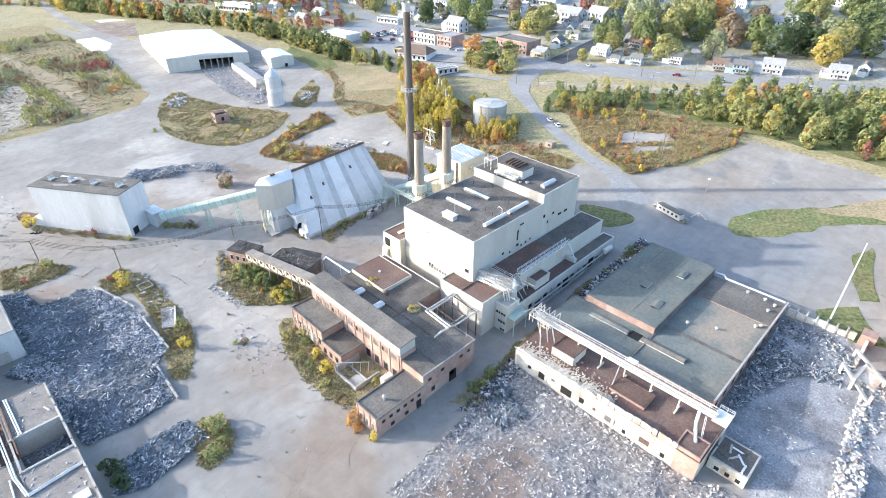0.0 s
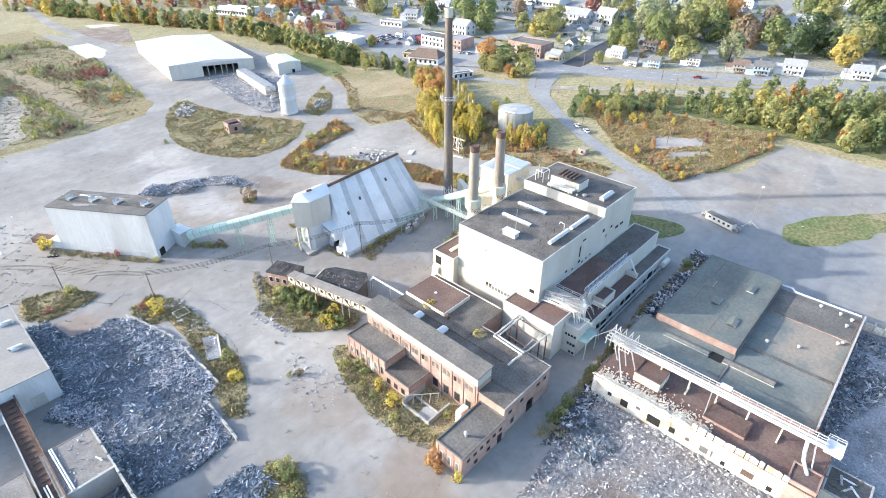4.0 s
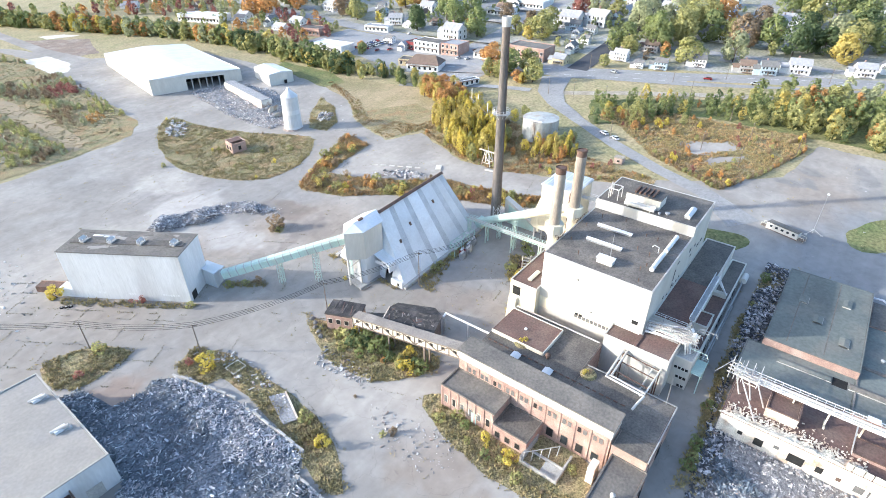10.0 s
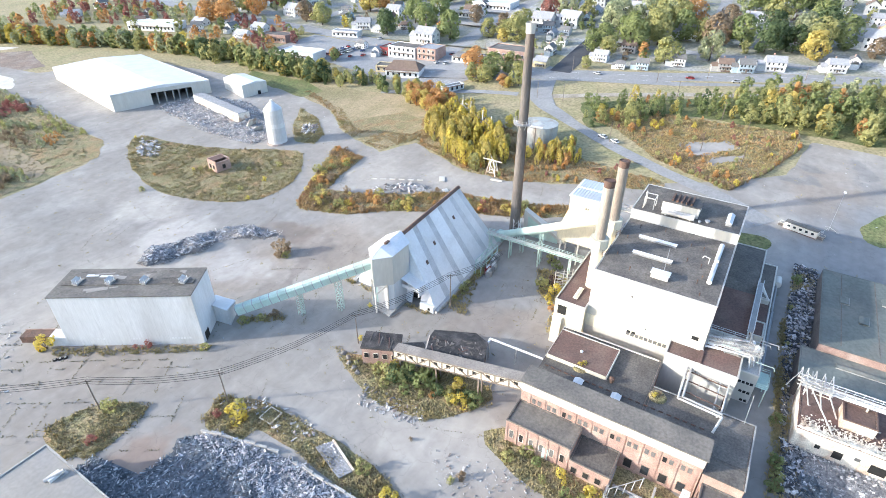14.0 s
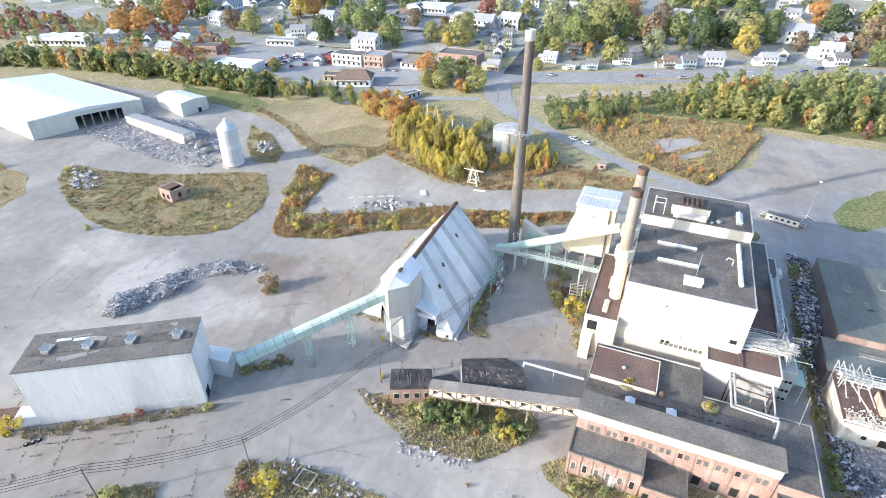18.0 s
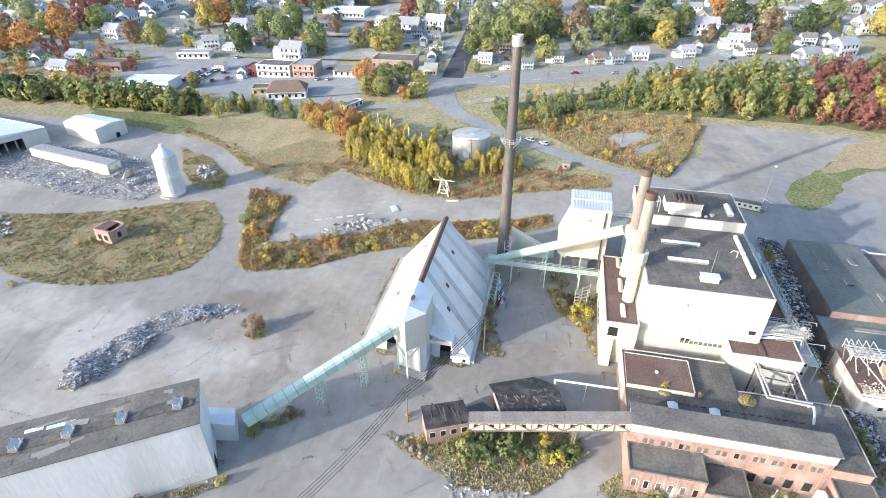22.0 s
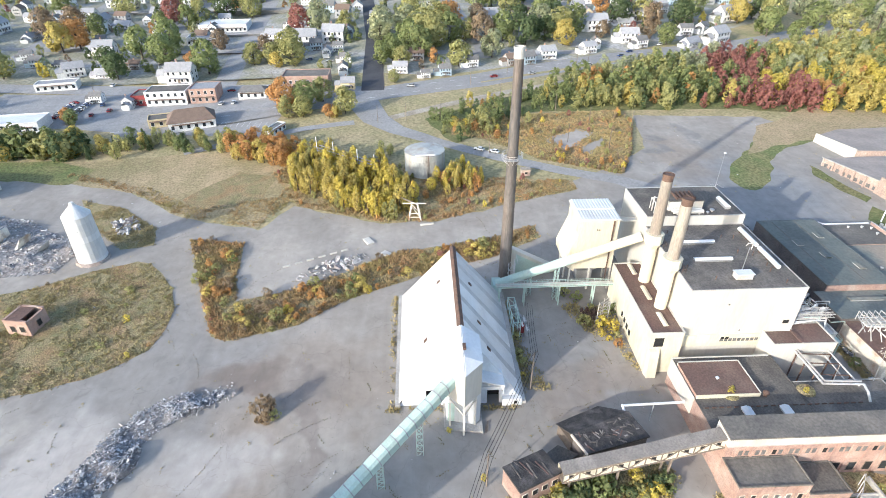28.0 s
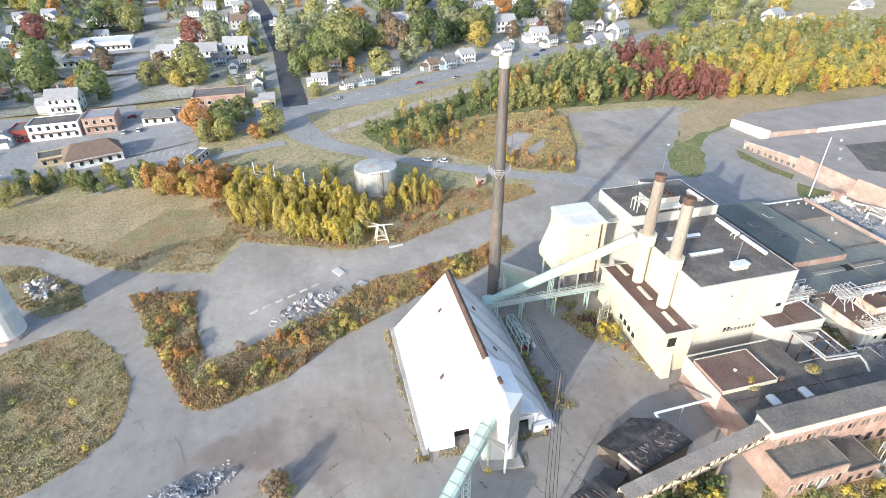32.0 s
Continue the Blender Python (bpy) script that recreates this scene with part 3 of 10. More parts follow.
patch("grass_bed", smooth([(185, 40), (218, 8), (233, -13), (240, -63), (213, -48), (209, -4), (196, 16), (167, 33), (172, 46)]), "grass", 0.10, "patchy green grass bed beside the drive", "grass", amp=2.5, step=1.2)
patch("sand_patch", [(105, 501), (118, 499), (121, 470), (113, 449), (104, 453)], "sand", 0.16, "pale patch of bare sand at the field's edge", "ground", amp=2, step=2)
patch("sand_patch", [(137, 561), (152, 552), (158, 537), (138, 547)], "sand", 0.16, "thin pale patch of bare sand", "ground", amp=1, step=2)
patch("bare_lot", [(119, 566), (157, 522), (143, 477), (127, 482), (122, 533)], "browndirt", 0.14, "bare brown lot beside the far road", "ground", amp=2, step=2)
patch("far_road", ribbon([(129, 462), (122, 516), (121, 600), (127, 700), (140, 820)], [12, 9, 8, 8, 8]), "yard", 0.18, "pale grey road leading away past the field", "road", amp=0.5)
patch("mown_track", [(56, 484), (68, 431), (70.5, 369), (71, 328), (61, 321), (60, 385), (57.5, 440), (45, 560), (52, 560)], "track", 0.15, "tan mown track through the overgrown field", "track", amp=1.6, step=2)
patch("cracked_lot", [(38, 425), (49, 406), (50, 367), (38, 333), (24, 322), (10, 340), (14, 400)], "dirt", 0.14, "pale worn lot beside the field", "pavement", amp=3, step=2)
patch("green_verge", [(204, 355), (206, 312), (199, 292), (186, 297), (190, 326), (194, 350)], "grass", 0.13, "darker green grass under the hedgerow", "grass", amp=1.5, step=2)
# weedy soil, darker than the meadow round it
patch("damp_meadow", [(172, 249), (193, 234), (187, 217), (168, 220), (163, 238)], "weeds", 0.13, "darker weedy corner of the meadow", "grass", amp=1.5, step=2)
patch("dry_verge", [(224.6, 7.8), (245, -30), (241, -51), (238, -129), (226, -123), (219.6, -27), (211, -12), (203, 12.5), (196.7, 26.7)], "meadow", 0.13, "strip of dry brown grass before the wood", "grass", amp=1.5)
patch("grass_verge", smooth([(151, 86), (156, 83), (159, 68), (153, 65), (144, 72)]), "grass", 0.10, "green grass verge beside the boiler house", "grass")
for nm, poly, mt in (("weed_bed", [(0, 191), (9, 188), (16, 177), (11, 175), (1, 174), (-3, 181)], "weeds"),
                     ("weed_bed", [(19, 164), (26, 166), (30, 158), (31, 137), (29, 121), (22, 106), (18, 109), (23, 128), (25, 151), (18, 153)], "weeds"),
                     ("weed_bed", [(52, 155), (53, 147), (59, 128), (61, 115), (56, 112), (44, 122), (43, 138)], "weeds"),
                     ("weed_bed", [(48, 111), (53, 107), (56, 95), (57, 70), (48, 70), (42, 72), (40, 83), (42, 98)], "weeds"),
                     ("weed_bed", [(14, 88), (18, 93), (22, 92), (22, 84), (19, 80), (13, 80)], "weeds")):
    patch(nm, smooth(poly, 1), mt, 0.10, "weedy bed of yellow, brown and green growth", "grass", amp=1.2, step=1.5)
HIGHWAY = [(232, 300), (262, 215), (278, 171), (292, 128), (308, 92), (327, 42), (342, -10), (355, -55), (378, -105), (412, -165)]
patch("highway", ribbon(HIGHWAY, [14, 15, 18, 20, 20, 19, 18, 16, 14, 14]), "asphalt", 0.16, "grey four-lane road with grass median past the town", "road", amp=0)
patch("median", ribbon([(288, 128), (300, 98), (318, 50), (330, 20)], [1.5, 3, 3, 1.5]), "field", 0.24, "narrow dry grass median in the road", "grass", amp=0.2)
patch("side_road", ribbon([(262, 190), (240, 182), (228, 172), (214, 153), (200, 131), (187, 107), (178, 86), (165, 70)], [16, 13, 9, 6, 6, 6, 7, 12]), "asphalt", 0.2, "grey access road from the town to the mill", "road", amp=0.3)
patch("frontage_path", ribbon([(212, 262), (222, 240), (232, 215), (237, 192)], 5), "asphalt", 0.19, "narrow grey path along the tracks", "road", amp=0.2)
patch("frontage_path", ribbon([(240, 178), (256, 150), (272, 118), (286, 84), (300, 50), (316, 5)], 5), "dirt", 0.19, "dusty path beside the road", "road", amp=0.3)
patch("side_street", ribbon([(278, 186), (380, 191), (493, 204), (760, 235)], [12, 11, 11, 10]), "darkroad", 0.26, "freshly laid dark asphalt street through the town", "road", amp=0)
patch("side_street", ribbon([(288, 268), (387, 279), (480, 287), (600, 301), (760, 320)], 13), "asphalt", 0.25, "grey side street through the town", "road", amp=0)
patch("main_street", ribbon([(276, 190), (286, 225), (290, 270), (292, 310), (294, 360), (300, 480), (300, 700)], [16, 15, 15, 15, 14, 12, 12]), "asphalt", 0.22, "grey main street of the town", "road", amp=0)
patch("parking_lot", [(240, 321), (233, 286), (229, 257), (226, 231), (262, 226), (283, 240), (285, 300), (286, 380), (245, 380)], "asphalt", 0.14, "grey shopping car park", "pavement", amp=0.5)
for k, (a, b) in enumerate((((340, 60), (345, 180)), ((400, 40), (410, 330)), ((470, 20), (480, 420)), ((560, 0), (570, 520)), ((360, 240), (372, 430)), ((330, 330), (560, 350)), ((330, 410), (620, 440)), ((330, 120), (700, 150)), ((350, 60), (720, 80)))):
    patch("town_street", ribbon([a, ((a[0] + b[0]) / 2, (a[1] + b[1]) / 2), b], 8), "asphalt", 0.18 + 0.008 * k, "narrow grey town street", "road", amp=0)

# ---- shared building parts ----
CACHE = {}


def place(ob, parent, m):
    ob.parent = parent
    ob.matrix_basis = ROOT[parent].inverted() @ m
    ROOT[ob] = m
    return ob


def win(parent, p, ang, w=1.3, h=1.6, casing="steel", pane="glass", bars=1, name="window"):
    """A framed window with its pane, at the middle of its sill line; ang 0 faces -y, -90 faces -x, 90 +x, 180 +y."""
    key = (w, h, casing, pane, bars)
    if key not in CACHE:
        f, g = B(), B()
        t = 0.1
        box(f, -w / 2 - t, w / 2 + t, -0.05, 0.1, -t, h + t)
        box(g, -w / 2, w / 2, -0.07, 0.06, 0, h)
        ms = []
        for bm, mt in ((f, casing), (g, pane)):
            me = bpy.data.meshes.new(name)
            bm.to_mesh(me)
            bm.free()
            me.materials.append(M[mt])
            ms.append(me)
        CACHE[key] = ms
    m = Matrix.Translation(p) @ Matrix.Rotation(radians(ang), 4, "Z")
    ob = place(new(name, CACHE[key][0]), parent, m)
    place(new("pane", CACHE[key][1]), ob, m)
    return ob


def shared(name, key, build, material, parent, m, label=""):
    """A part whose mesh is made once and then used again."""
    if key not in CACHE:
        bm = B()
        build(bm)
        me = bpy.data.meshes.new(name)
        bm.to_mesh(me)
        bm.free()
        me.materials.append(M[material])
        CACHE[key] = me
    return tagged(place(new(name, CACHE[key]), parent, m), label)


def roof_rim(bm, x0, x1, y0, y1, z, w=0.22, h=0.3):
    box(bm, x0 - 0.06, x1 + 0.06, y0 - 0.06, y0 + w, z, z + h)
    box(bm, x0 - 0.06, x1 + 0.06, y1 - w, y1 + 0.06, z, z + h)
    box(bm, x0 - 0.06, x0 + w, y0 + w, y1 - w, z, z + h)
    box(bm, x1 - w, x1 + 0.06, y0 + w, y1 - w, z, z + h)
    return bm


def block(th, x0, x1, y0, y1, z1, wall="white", roof="tar", z0=-1.0, rim="white", tag="", h=0.3):
    part("wall", box(B(), x0, x1, y0, y1, z0, z1 - 0.05), wall, th)
    part("roof", box(B(), x0 + 0.3, x1 - 0.3, y0 + 0.3, y1 - 0.3, z1 - 0.05, z1 + 0.06), roof, th, tag)
    part("roof_rim", roof_rim(B(), x0, x1, y0, y1, z1 - 0.02, 0.22, h), rim, th)


def rail(bm, pts, h=1.1, r=0.04, step=2.0):
    """Posts and two rails along a line of points."""
    for a, b in zip(pts, pts[1:]):
        a, b = Vector(a), Vector(b)
        n = max(1, int((b - a).length / step))
        for k in range(n + 1):
            p = a.lerp(b, k / n)
            bar(bm, p, p + Vector((0, 0, h)), r * 1.6)
        for z in (h, h * 0.55):
            bar(bm, a + Vector((0, 0, z)), b + Vector((0, 0, z)), r * 1.4)
    return bm


def lattice(bm, p0, p1, w=1.0, bays=4, r=0.09):
    """A four-legged lattice column or beam from p0 to p1."""
    p0, p1 = Vector(p0), Vector(p1)
    q = (p1 - p0).to_track_quat("Z", "Y")
    cs = [q @ Vector((a * w / 2, b * w / 2, 0)) for a, b in ((-1, -1), (1, -1), (1, 1), (-1, 1))]
    for c in cs:
        bar(bm, p0 + c, p1 + c, r * 1.5)
    for k in range(bays):
        a, b = p0.lerp(p1, k / bays), p0.lerp(p1, (k + 1) / bays)
        for i in range(4):
            j = (i + 1) % 4
            bar(bm, a + cs[i], b + cs[j], r)
            bar(bm, a + cs[i], a + cs[j], r)
    return bm


def vent(name, label, p, s=0.8, h=1.0, material="greysteel"):
    """A roof ventilator: stub, drum and hood."""
    th = thing(name, label, "vent", p)
    x, y, z = p
    part("stub", tube(B(), (x, y, z - 0.05), (x, y, z + h * 0.6), s * 0.3, seg=10), material, th)
    part("hood", tube(tube(B(), (x, y, z + h * 0.55), (x, y, z + h * 0.8), s * 0.5, s * 0.5, 12), (x, y, z + h * 0.8), (x, y, z + h), s * 0.5, s * 0.12, 12), material, th)
    return th


def curb(name, label, x0, x1, y0, y1, z, h=0.7, casing="steel", top="aroof", cat="skylight"):
    """A roof skylight: upstand and sloping cover."""
    th = thing(name, label, cat, ((x0 + x1) / 2, (y0 + y1) / 2, z))
    part("upstand", box(B(), x0, x1, y0, y1, z - 0.05, z + h * 0.6), casing, th)
    cy, cx = (y0 + y1) / 2, (x0 + x1) / 2
    e = 0.12
    if x1 - x0 > y1 - y0:
        pts = [(x, y, z + h * 0.6) for x in (x0 - e, x1 + e) for y in (y0 - e, y1 + e)] + [(x, cy, z + h) for x in (x0 - e, x1 + e)]
    else:
        pts = [(x, y, z + h * 0.6) for x in (x0 - e, x1 + e) for y in (y0 - e, y1 + e)] + [(cx, y, z + h) for y in (y0 - e, y1 + e)]
    part("cover", hull(B(), pts), top, th)
    return th


# ---- boiler house ----
boiler = thing("boiler_house", "tall white clad boiler house with dark flat roofs", "building", (110, 88, 2))
block(boiler, 86, 115, 75.5, 102, 23.3, h=0.14, rim="steel")
block(boiler, 115.02, 132.6, 75.5, 102, 26, h=0.14, rim="steel")
block(boiler, 84, 113, 102.02, 109.6, 12.8, "cream", "brownroof")
block(boiler, 92.6, 136.5, 67.6, 75.45, 12.5, "white", "tar")
part("roof_felt", box(B(), 93, 112, 68, 75.3, 12.56, 12.62), "brownroof", boiler, "brown roof felt")
block(boiler, 91, 138, 63.6, 67.55, 7.5, "white", "tar")
part("roof_felt", box(B(), 92, 117, 64, 67.4, 7.56, 7.62), "brownroof", boiler, "brown roof felt")
block(boiler, 99, 105, 64.4, 67.5, 10, "white", "brownroof", z0=7.5)
block(boiler, 117, 118, 64.2, 67.5, 8.6, "white", "white", z0=7.5)
block(boiler, 81, 92.5, 67.5, 75.45, 11, "white", "brownroof")
block(boiler, 81, 85.95, 75.5, 82.3, 11, "white", "brownroof")
part("roof_felt", box(B(), 81.3, 85.8, 75.0, 75.9, 10.9, 11.32), "brownroof", boiler)
part("roof_stain", box(B(), 88, 92.2, 67.9, 71.5, 11.06, 11.1), "plainconcrete", boiler, "bleached roof felt")
block(boiler, 86, 90.95, 63.6, 67.45, 9.2, "white", "plainconcrete")
part("pilaster", box(B(), 85.8, 86.02, 82.3, 102, 7.9, 10.4), "cream", boiler)
part("plinth_band", box(B(), 85.85, 86.02, 75.6, 101.9, 7.0, 9.6), "cream", boiler, "cream concrete band")
for k in range(9):
    win(boiler, (85.84, 83.2 + 1.05 * k, 8.3), -90, 0.8, 0.9, "cream", "dusty", 0)
for y in (90.4, 91.5):
    win(boiler, (85.84, y, 9.0), -90, 0.8, 0.7, "cream", "void", 0)
win(boiler, (85.98, 77.6, 13.2), -90, 1.4, 1.0, "steel", "void", 0)
win(boiler, (85.98, 92.5, 19.0), -90, 0.35, 0.35, "steel", "void", 0)
win(boiler, (85.98, 88, 11.4), -90, 0.35, 0.3, "steel", "void", 0)
win(boiler, (83.98, 107.6, 9.0), -90, 2.2, 2.6, "cream", "void", 0, "opening")
part("buttress", hull(B(), [(83.9, 107, -0.5), (83.9, 109.7, -0.5), (82, 107.2, -0.5), (82, 109.4, -0.5), (83.9, 107, 8.2), (83.9, 109.7, 8.2), (83.3, 107.2, 8.0), (83.3, 109.4, 8.0)]), "cream", boiler)
for x, z, w, h in ((104, 16.2, 0.5, 3.2), (105.5, 20.5, 1.5, 0.4), (104.2, 14.2, 1.0, 0.8), (98, 14.2, 0.8, 0.6), (101, 13.4, 0.5, 0.5), (106, 13.4, 0.5, 0.5), (108, 13.6, 0.6, 0.5), (110, 13.8, 0.5, 0.5), (116, 18.5, 0.9, 0.9), (118, 16, 0.4, 0.8), (120.5, 18.0, 0.9, 0.7), (124, 16.4, 1.6, 0.7), (127, 16.4, 1.6, 0.7)):
    win(boiler, (x, 75.48, z), 0, w, h, "greysteel", "void", 0)
for k in range(4):
    win(boiler, (95 + 2 * k, 109.62, 3 + 0.4 * k), 180, 1.2, 1.6, "cream")
for k, (z, n) in enumerate(((6.2, 4), (3.6, 3), (1.2, 2))):
    for j in range(n):
        win(boiler, (85.98, 64.3 + 0.8 * j, z), -90, 0.6, 0.7, "steel", "void", 0)
for k in range(6):
    win(boiler, (96 + 6.5 * k, 63.58, 3.6), 0, 1.6, 1.4, "steel", "void")
for k in range(3):
    part("door", box(B(), 98 + 13 * k, 100.6 + 13 * k, 63.5, 63.62, gz(100, 63) - 0.2, gz(100 + 13 * k, 63) + 2.7), "void", boiler, "dark open doorway")
part("tank_drum", tube(B(), (131, 62.6, 6), (134.5, 62.6, 6), 0.9, seg=14), "white", boiler, "white horizontal drum on brackets")

# west wing roof monitors, chimneys with breeching boxes
for x0, x1 in ((107.6, 112.2), (96.6, 102), (86.5, 91.2)):
    curb("roof_monitor", "low cream roof monitor on the brown roof", x0, x1, 105.0, 106.0, 12.86, 0.5, "cream", "cream", "roof vent")
for x, top in ((94, 42.3), (105, 43)):
    ch = thing("boiler_chimney", "rust-streaked buff boiler chimney with a breeching box", "chimney", (x, 104, 12.8))
    part("lower_shaft", tube(B(), (x, 104, 12.8), (x, 104, 25), 1.45, 1.4, 18), "cream", ch, "cream lower shaft")
    part("breeching_box", prism(B(), [(x + 2.3 * math.cos(a), 104 + 2.3 * math.sin(a)) for a in (math.tau * (k + 0.5) / 8 for k in range(8))], 24.6, 27.2), "cream", ch, "cream octagonal breeching box")
    part("hopper", tube(B(), (x, 104, 23.2), (x, 104, 24.6), 1.45, 2.2, 8), "cream", ch)
    part("shaft", tube(B(), (x, 104, 27.2), (x, 104, top - 1.6), 1.4, 1.25, 18), "chimney", ch)
    part("upper_shaft", tube(B(), (x, 104, top - 1.6), (x, 104, top - 0.1), 1.25, 1.22, 18), "rust", ch, "rust-brown chimney top")
    bm = tube(B(), (x, 104, top - 0.5), (x, 104, top), 1.34, 1.34, 18, caps=False)
    tube(bm, (x, 104, top), (x, 104, top - 1.2), 1.1, 1.1, 18, caps=False)
    part("rim", bm, "rust", ch)
    # added black disc, stands in for the shade down the flue
    part("flue_floor", tube(B(), (x, 104, top - 0.35), (x, 104, top - 0.3), 1.2, 1.2, 18), "void", ch)
    part("platform", rail(B(), [(x - 2.4, 102.3, 24.2), (x - 2.4, 101.4, 24.2), (x + 2.4, 101.4, 24.2)], 1.1, 0.04, 1.2), "rust", ch)
    bm = B()
    for dx in (-0.4, 0.1):
        bar(bm, (x + dx, 102.6, 13), (x + dx, 102.6, 24), 0.08)
    for k in range(22):
        bar(bm, (x - 0.4, 102.6, 13.3 + 0.5 * k), (x + 0.1, 102.6, 13.3 + 0.5 * k), 0.05)
    part("ladder", bm, "rust", ch)

# roof plant of the boiler house
for y0, y1, x0, x1 in ((88, 97, 105.2, 106.4), (87.4, 96.4, 97.2, 98.4)):
    curb("roof_skylight", "long low pale roof skylight on the tar roof", x0, x1, y0, y1, 23.36, 0.9, "greysteel", "aroof")
plant = thing("roof_unit", "pale boxed roof unit with a tall thin mast", "roof unit", (90.6, 88.4, 23.36))
part("casing", box(B(), 89.6, 91.4, 86.5, 90.3, 23.3, 24.7), "steel", plant)
part("lid", box(B(), 89.4, 91.6, 86.3, 90.5, 24.7, 24.85), "aroof", plant)
part("mast", bar(B(), (92, 88, 23.3), (92, 88, 30.5), 0.12), "greysteel", plant)
for x0, x1 in ((102.9, 111.3), (93.2, 101.7)):
    d = thing("roof_duct", "long pale horizontal roof drum", "duct", ((x0 + x1) / 2, 78.5, 23.36))
    part("drum", tube(B(), (x0, 78.5, 24.1), (x1, 78.5, 24.1), 0.55, seg=14), "aroof", d)
    for x in (x0 + 1, (x0 + x1) / 2, x1 - 1):
        part("saddle", box(B(), x - 0.15, x + 0.15, 78.0, 79.0, 23.3, 23.75), "rust", d)
gn = thing("goose_neck_pipe", "pale goose-neck pipe on the tar roof", "pipe", (102.2, 80.3, 23.36))
part("pipe", pipe(B(), [(102.2, 80, 23.3), (102.2, 80, 24.9), (102.2, 81.2, 25.2), (102.2, 81.6, 24.5)], 0.12), "steel", gn)
for x, y in ((88, 79.5), (92.5, 80.8), (95, 80.2), (99.5, 81.2), (89.8, 95), (100.5, 84.5), (108, 85), (110.5, 98), (104, 99.5), (112, 92), (95, 99.4), (107.5, 82)):
    vent("roof_vent", "small grey pipe vent on the tar roof", (x, y, 23.36), 0.3, 1.0 + 0.5 * (x * 7 % 1), "rust")
pent = thing("penthouse", "white roof penthouse with a railed top", "penthouse", (120, 91, 26.06))
part("wall", box(B(), 118.2, 123.6, 86, 95.2, 26, 28.8), "white", pent)
part("roof", box(B(), 118, 123.8, 85.8, 95.4, 28.8, 29), "tar", pent)
bm = B()
for k in range(5):
    box(bm, 118.8, 123, 88 + 1.2 * k, 88.5 + 1.2 * k, 29, 29.6)
part("louvre_rack", bm, "rust", pent, "rusty slatted rack")
for y0, y1 in ((86.6, 94.6),):
    for k, x in enumerate((117.4, 116.2)):
        d = thing("air_drum", "white horizontal air drum on saddles", "duct", (x, 90.6, 26.06))
        part("drum", tube(B(), (x, y0, 26.75), (x, y1, 26.75), 0.55, seg=14), "white", d)
        for y in (y0 + 1, y1 - 1):
            part("saddle", box(B(), x - 0.4, x + 0.4, y - 0.15, y + 0.15, 26, 26.3), "steel", d)
curb("roof_skylight", "pale ridged roof skylight", 118.3, 123.9, 78, 79.4, 26.06, 1.2, "greysteel", "aroof")
vent("roof_vent", "squat grey roof vent", (117.5, 83.5, 26.06), 1.3, 0.7)
vent("roof_vent", "squat grey roof vent", (116.4, 85.2, 26.06), 0.8, 0.6)
fr = thing("roof_pipework", "white tubular pipe frame on the roof", "pipework", (118, 98.5, 26.06))
bm = B()
for x, y in ((117, 97), (120, 97), (117, 99.6), (120, 99.6)):
    bar(bm, (x, y, 26), (x, y, 29.2), 0.18)
each("post", bm, "steel", fr)
part("pipe_loop", pipe(pipe(B(), [(117, 97, 29.2), (120, 97, 29.2), (120, 99.6, 29.2), (117, 99.6, 29.2), (117, 97, 29.2)], 0.14), [(118.5, 99.6, 26), (118.5, 99.6, 30.4)], 0.2), "steel", fr)

# pipe rack between annex and south block
rack = thing("pipe_rack", "tangled pale pipes and steel on a rack", "pipework", (90, 70, 11))
for k, z in enumerate((11.7, 12.3, 12.9, 13.6)):
    part("lagged_pipe", pipe(B(), [(87.2 + 0.5 * k, 75.3, z), (88.3 + 0.8 * k, 69.4 - 0.3 * k, z), (89.5 + 0.9 * k, 66.2, z - 0.6), (89.8 + 0.9 * k, 65.4, 7.2 - 0.5 * k)], 0.26 - 0.03 * k), "aroof", rack, "pale lagged pipe")
bm = B()
for x, y in ((87.5, 75), (88.5, 70), (91, 67), (93.5, 67.2), (90, 72.5)):
    bar(bm, (x, y, 10.9), (x + 0.1, y, 14.4), 0.2)
for z in (13, 14.4):
    bar(bm, (87.5, 75, z), (88.5, 70, z), 0.18)
    bar(bm, (88.5, 70, z), (91, 67, z), 0.18)
    bar(bm, (91, 67, z), (93.5, 67.2, z), 0.18)
bar(bm, (93.5, 67.2, 14.4), (95, 64.5, 8), 0.22)
bar(bm, (91, 67, 14.4), (93, 64, 8), 0.22)
part("frame", bm, "greysteel", rack)
rs = random.Random(31)
for k in range(26):
    x, y = rs.uniform(87, 95), rs.uniform(64.5, 75)
    z = rs.uniform(11.2, 14)
    d = rs.choice(((3, 0, 0), (0, -3.5, 0), (2.2, -2.4, 0), (0, 0, -2.4), (1.6, -2, -1.4)))
    part("small_pipe", pipe(B(), [(x, y, z), (x + d[0], y + d[1], z + d[2]), (x + d[0], y + d[1] - 0.3, z + d[2] - 0.9)], rs.uniform(0.06, 0.14), 6), rs.choice(("steel", "steel", "greysteel", "mint", "cream")), rack)
part("handrail", rail(B(), [(92.8, 75.2, 12.7), (92.8, 67.8, 12.7)], 1.1, 0.05), "aroof", rack)
for x in (88.4, 90.2):
    part("truss_beam", lattice(B(), (x, 75.3, 13.6), (x, 64.2, 13.2), 0.9, 9, 0.05), "steel", rack)
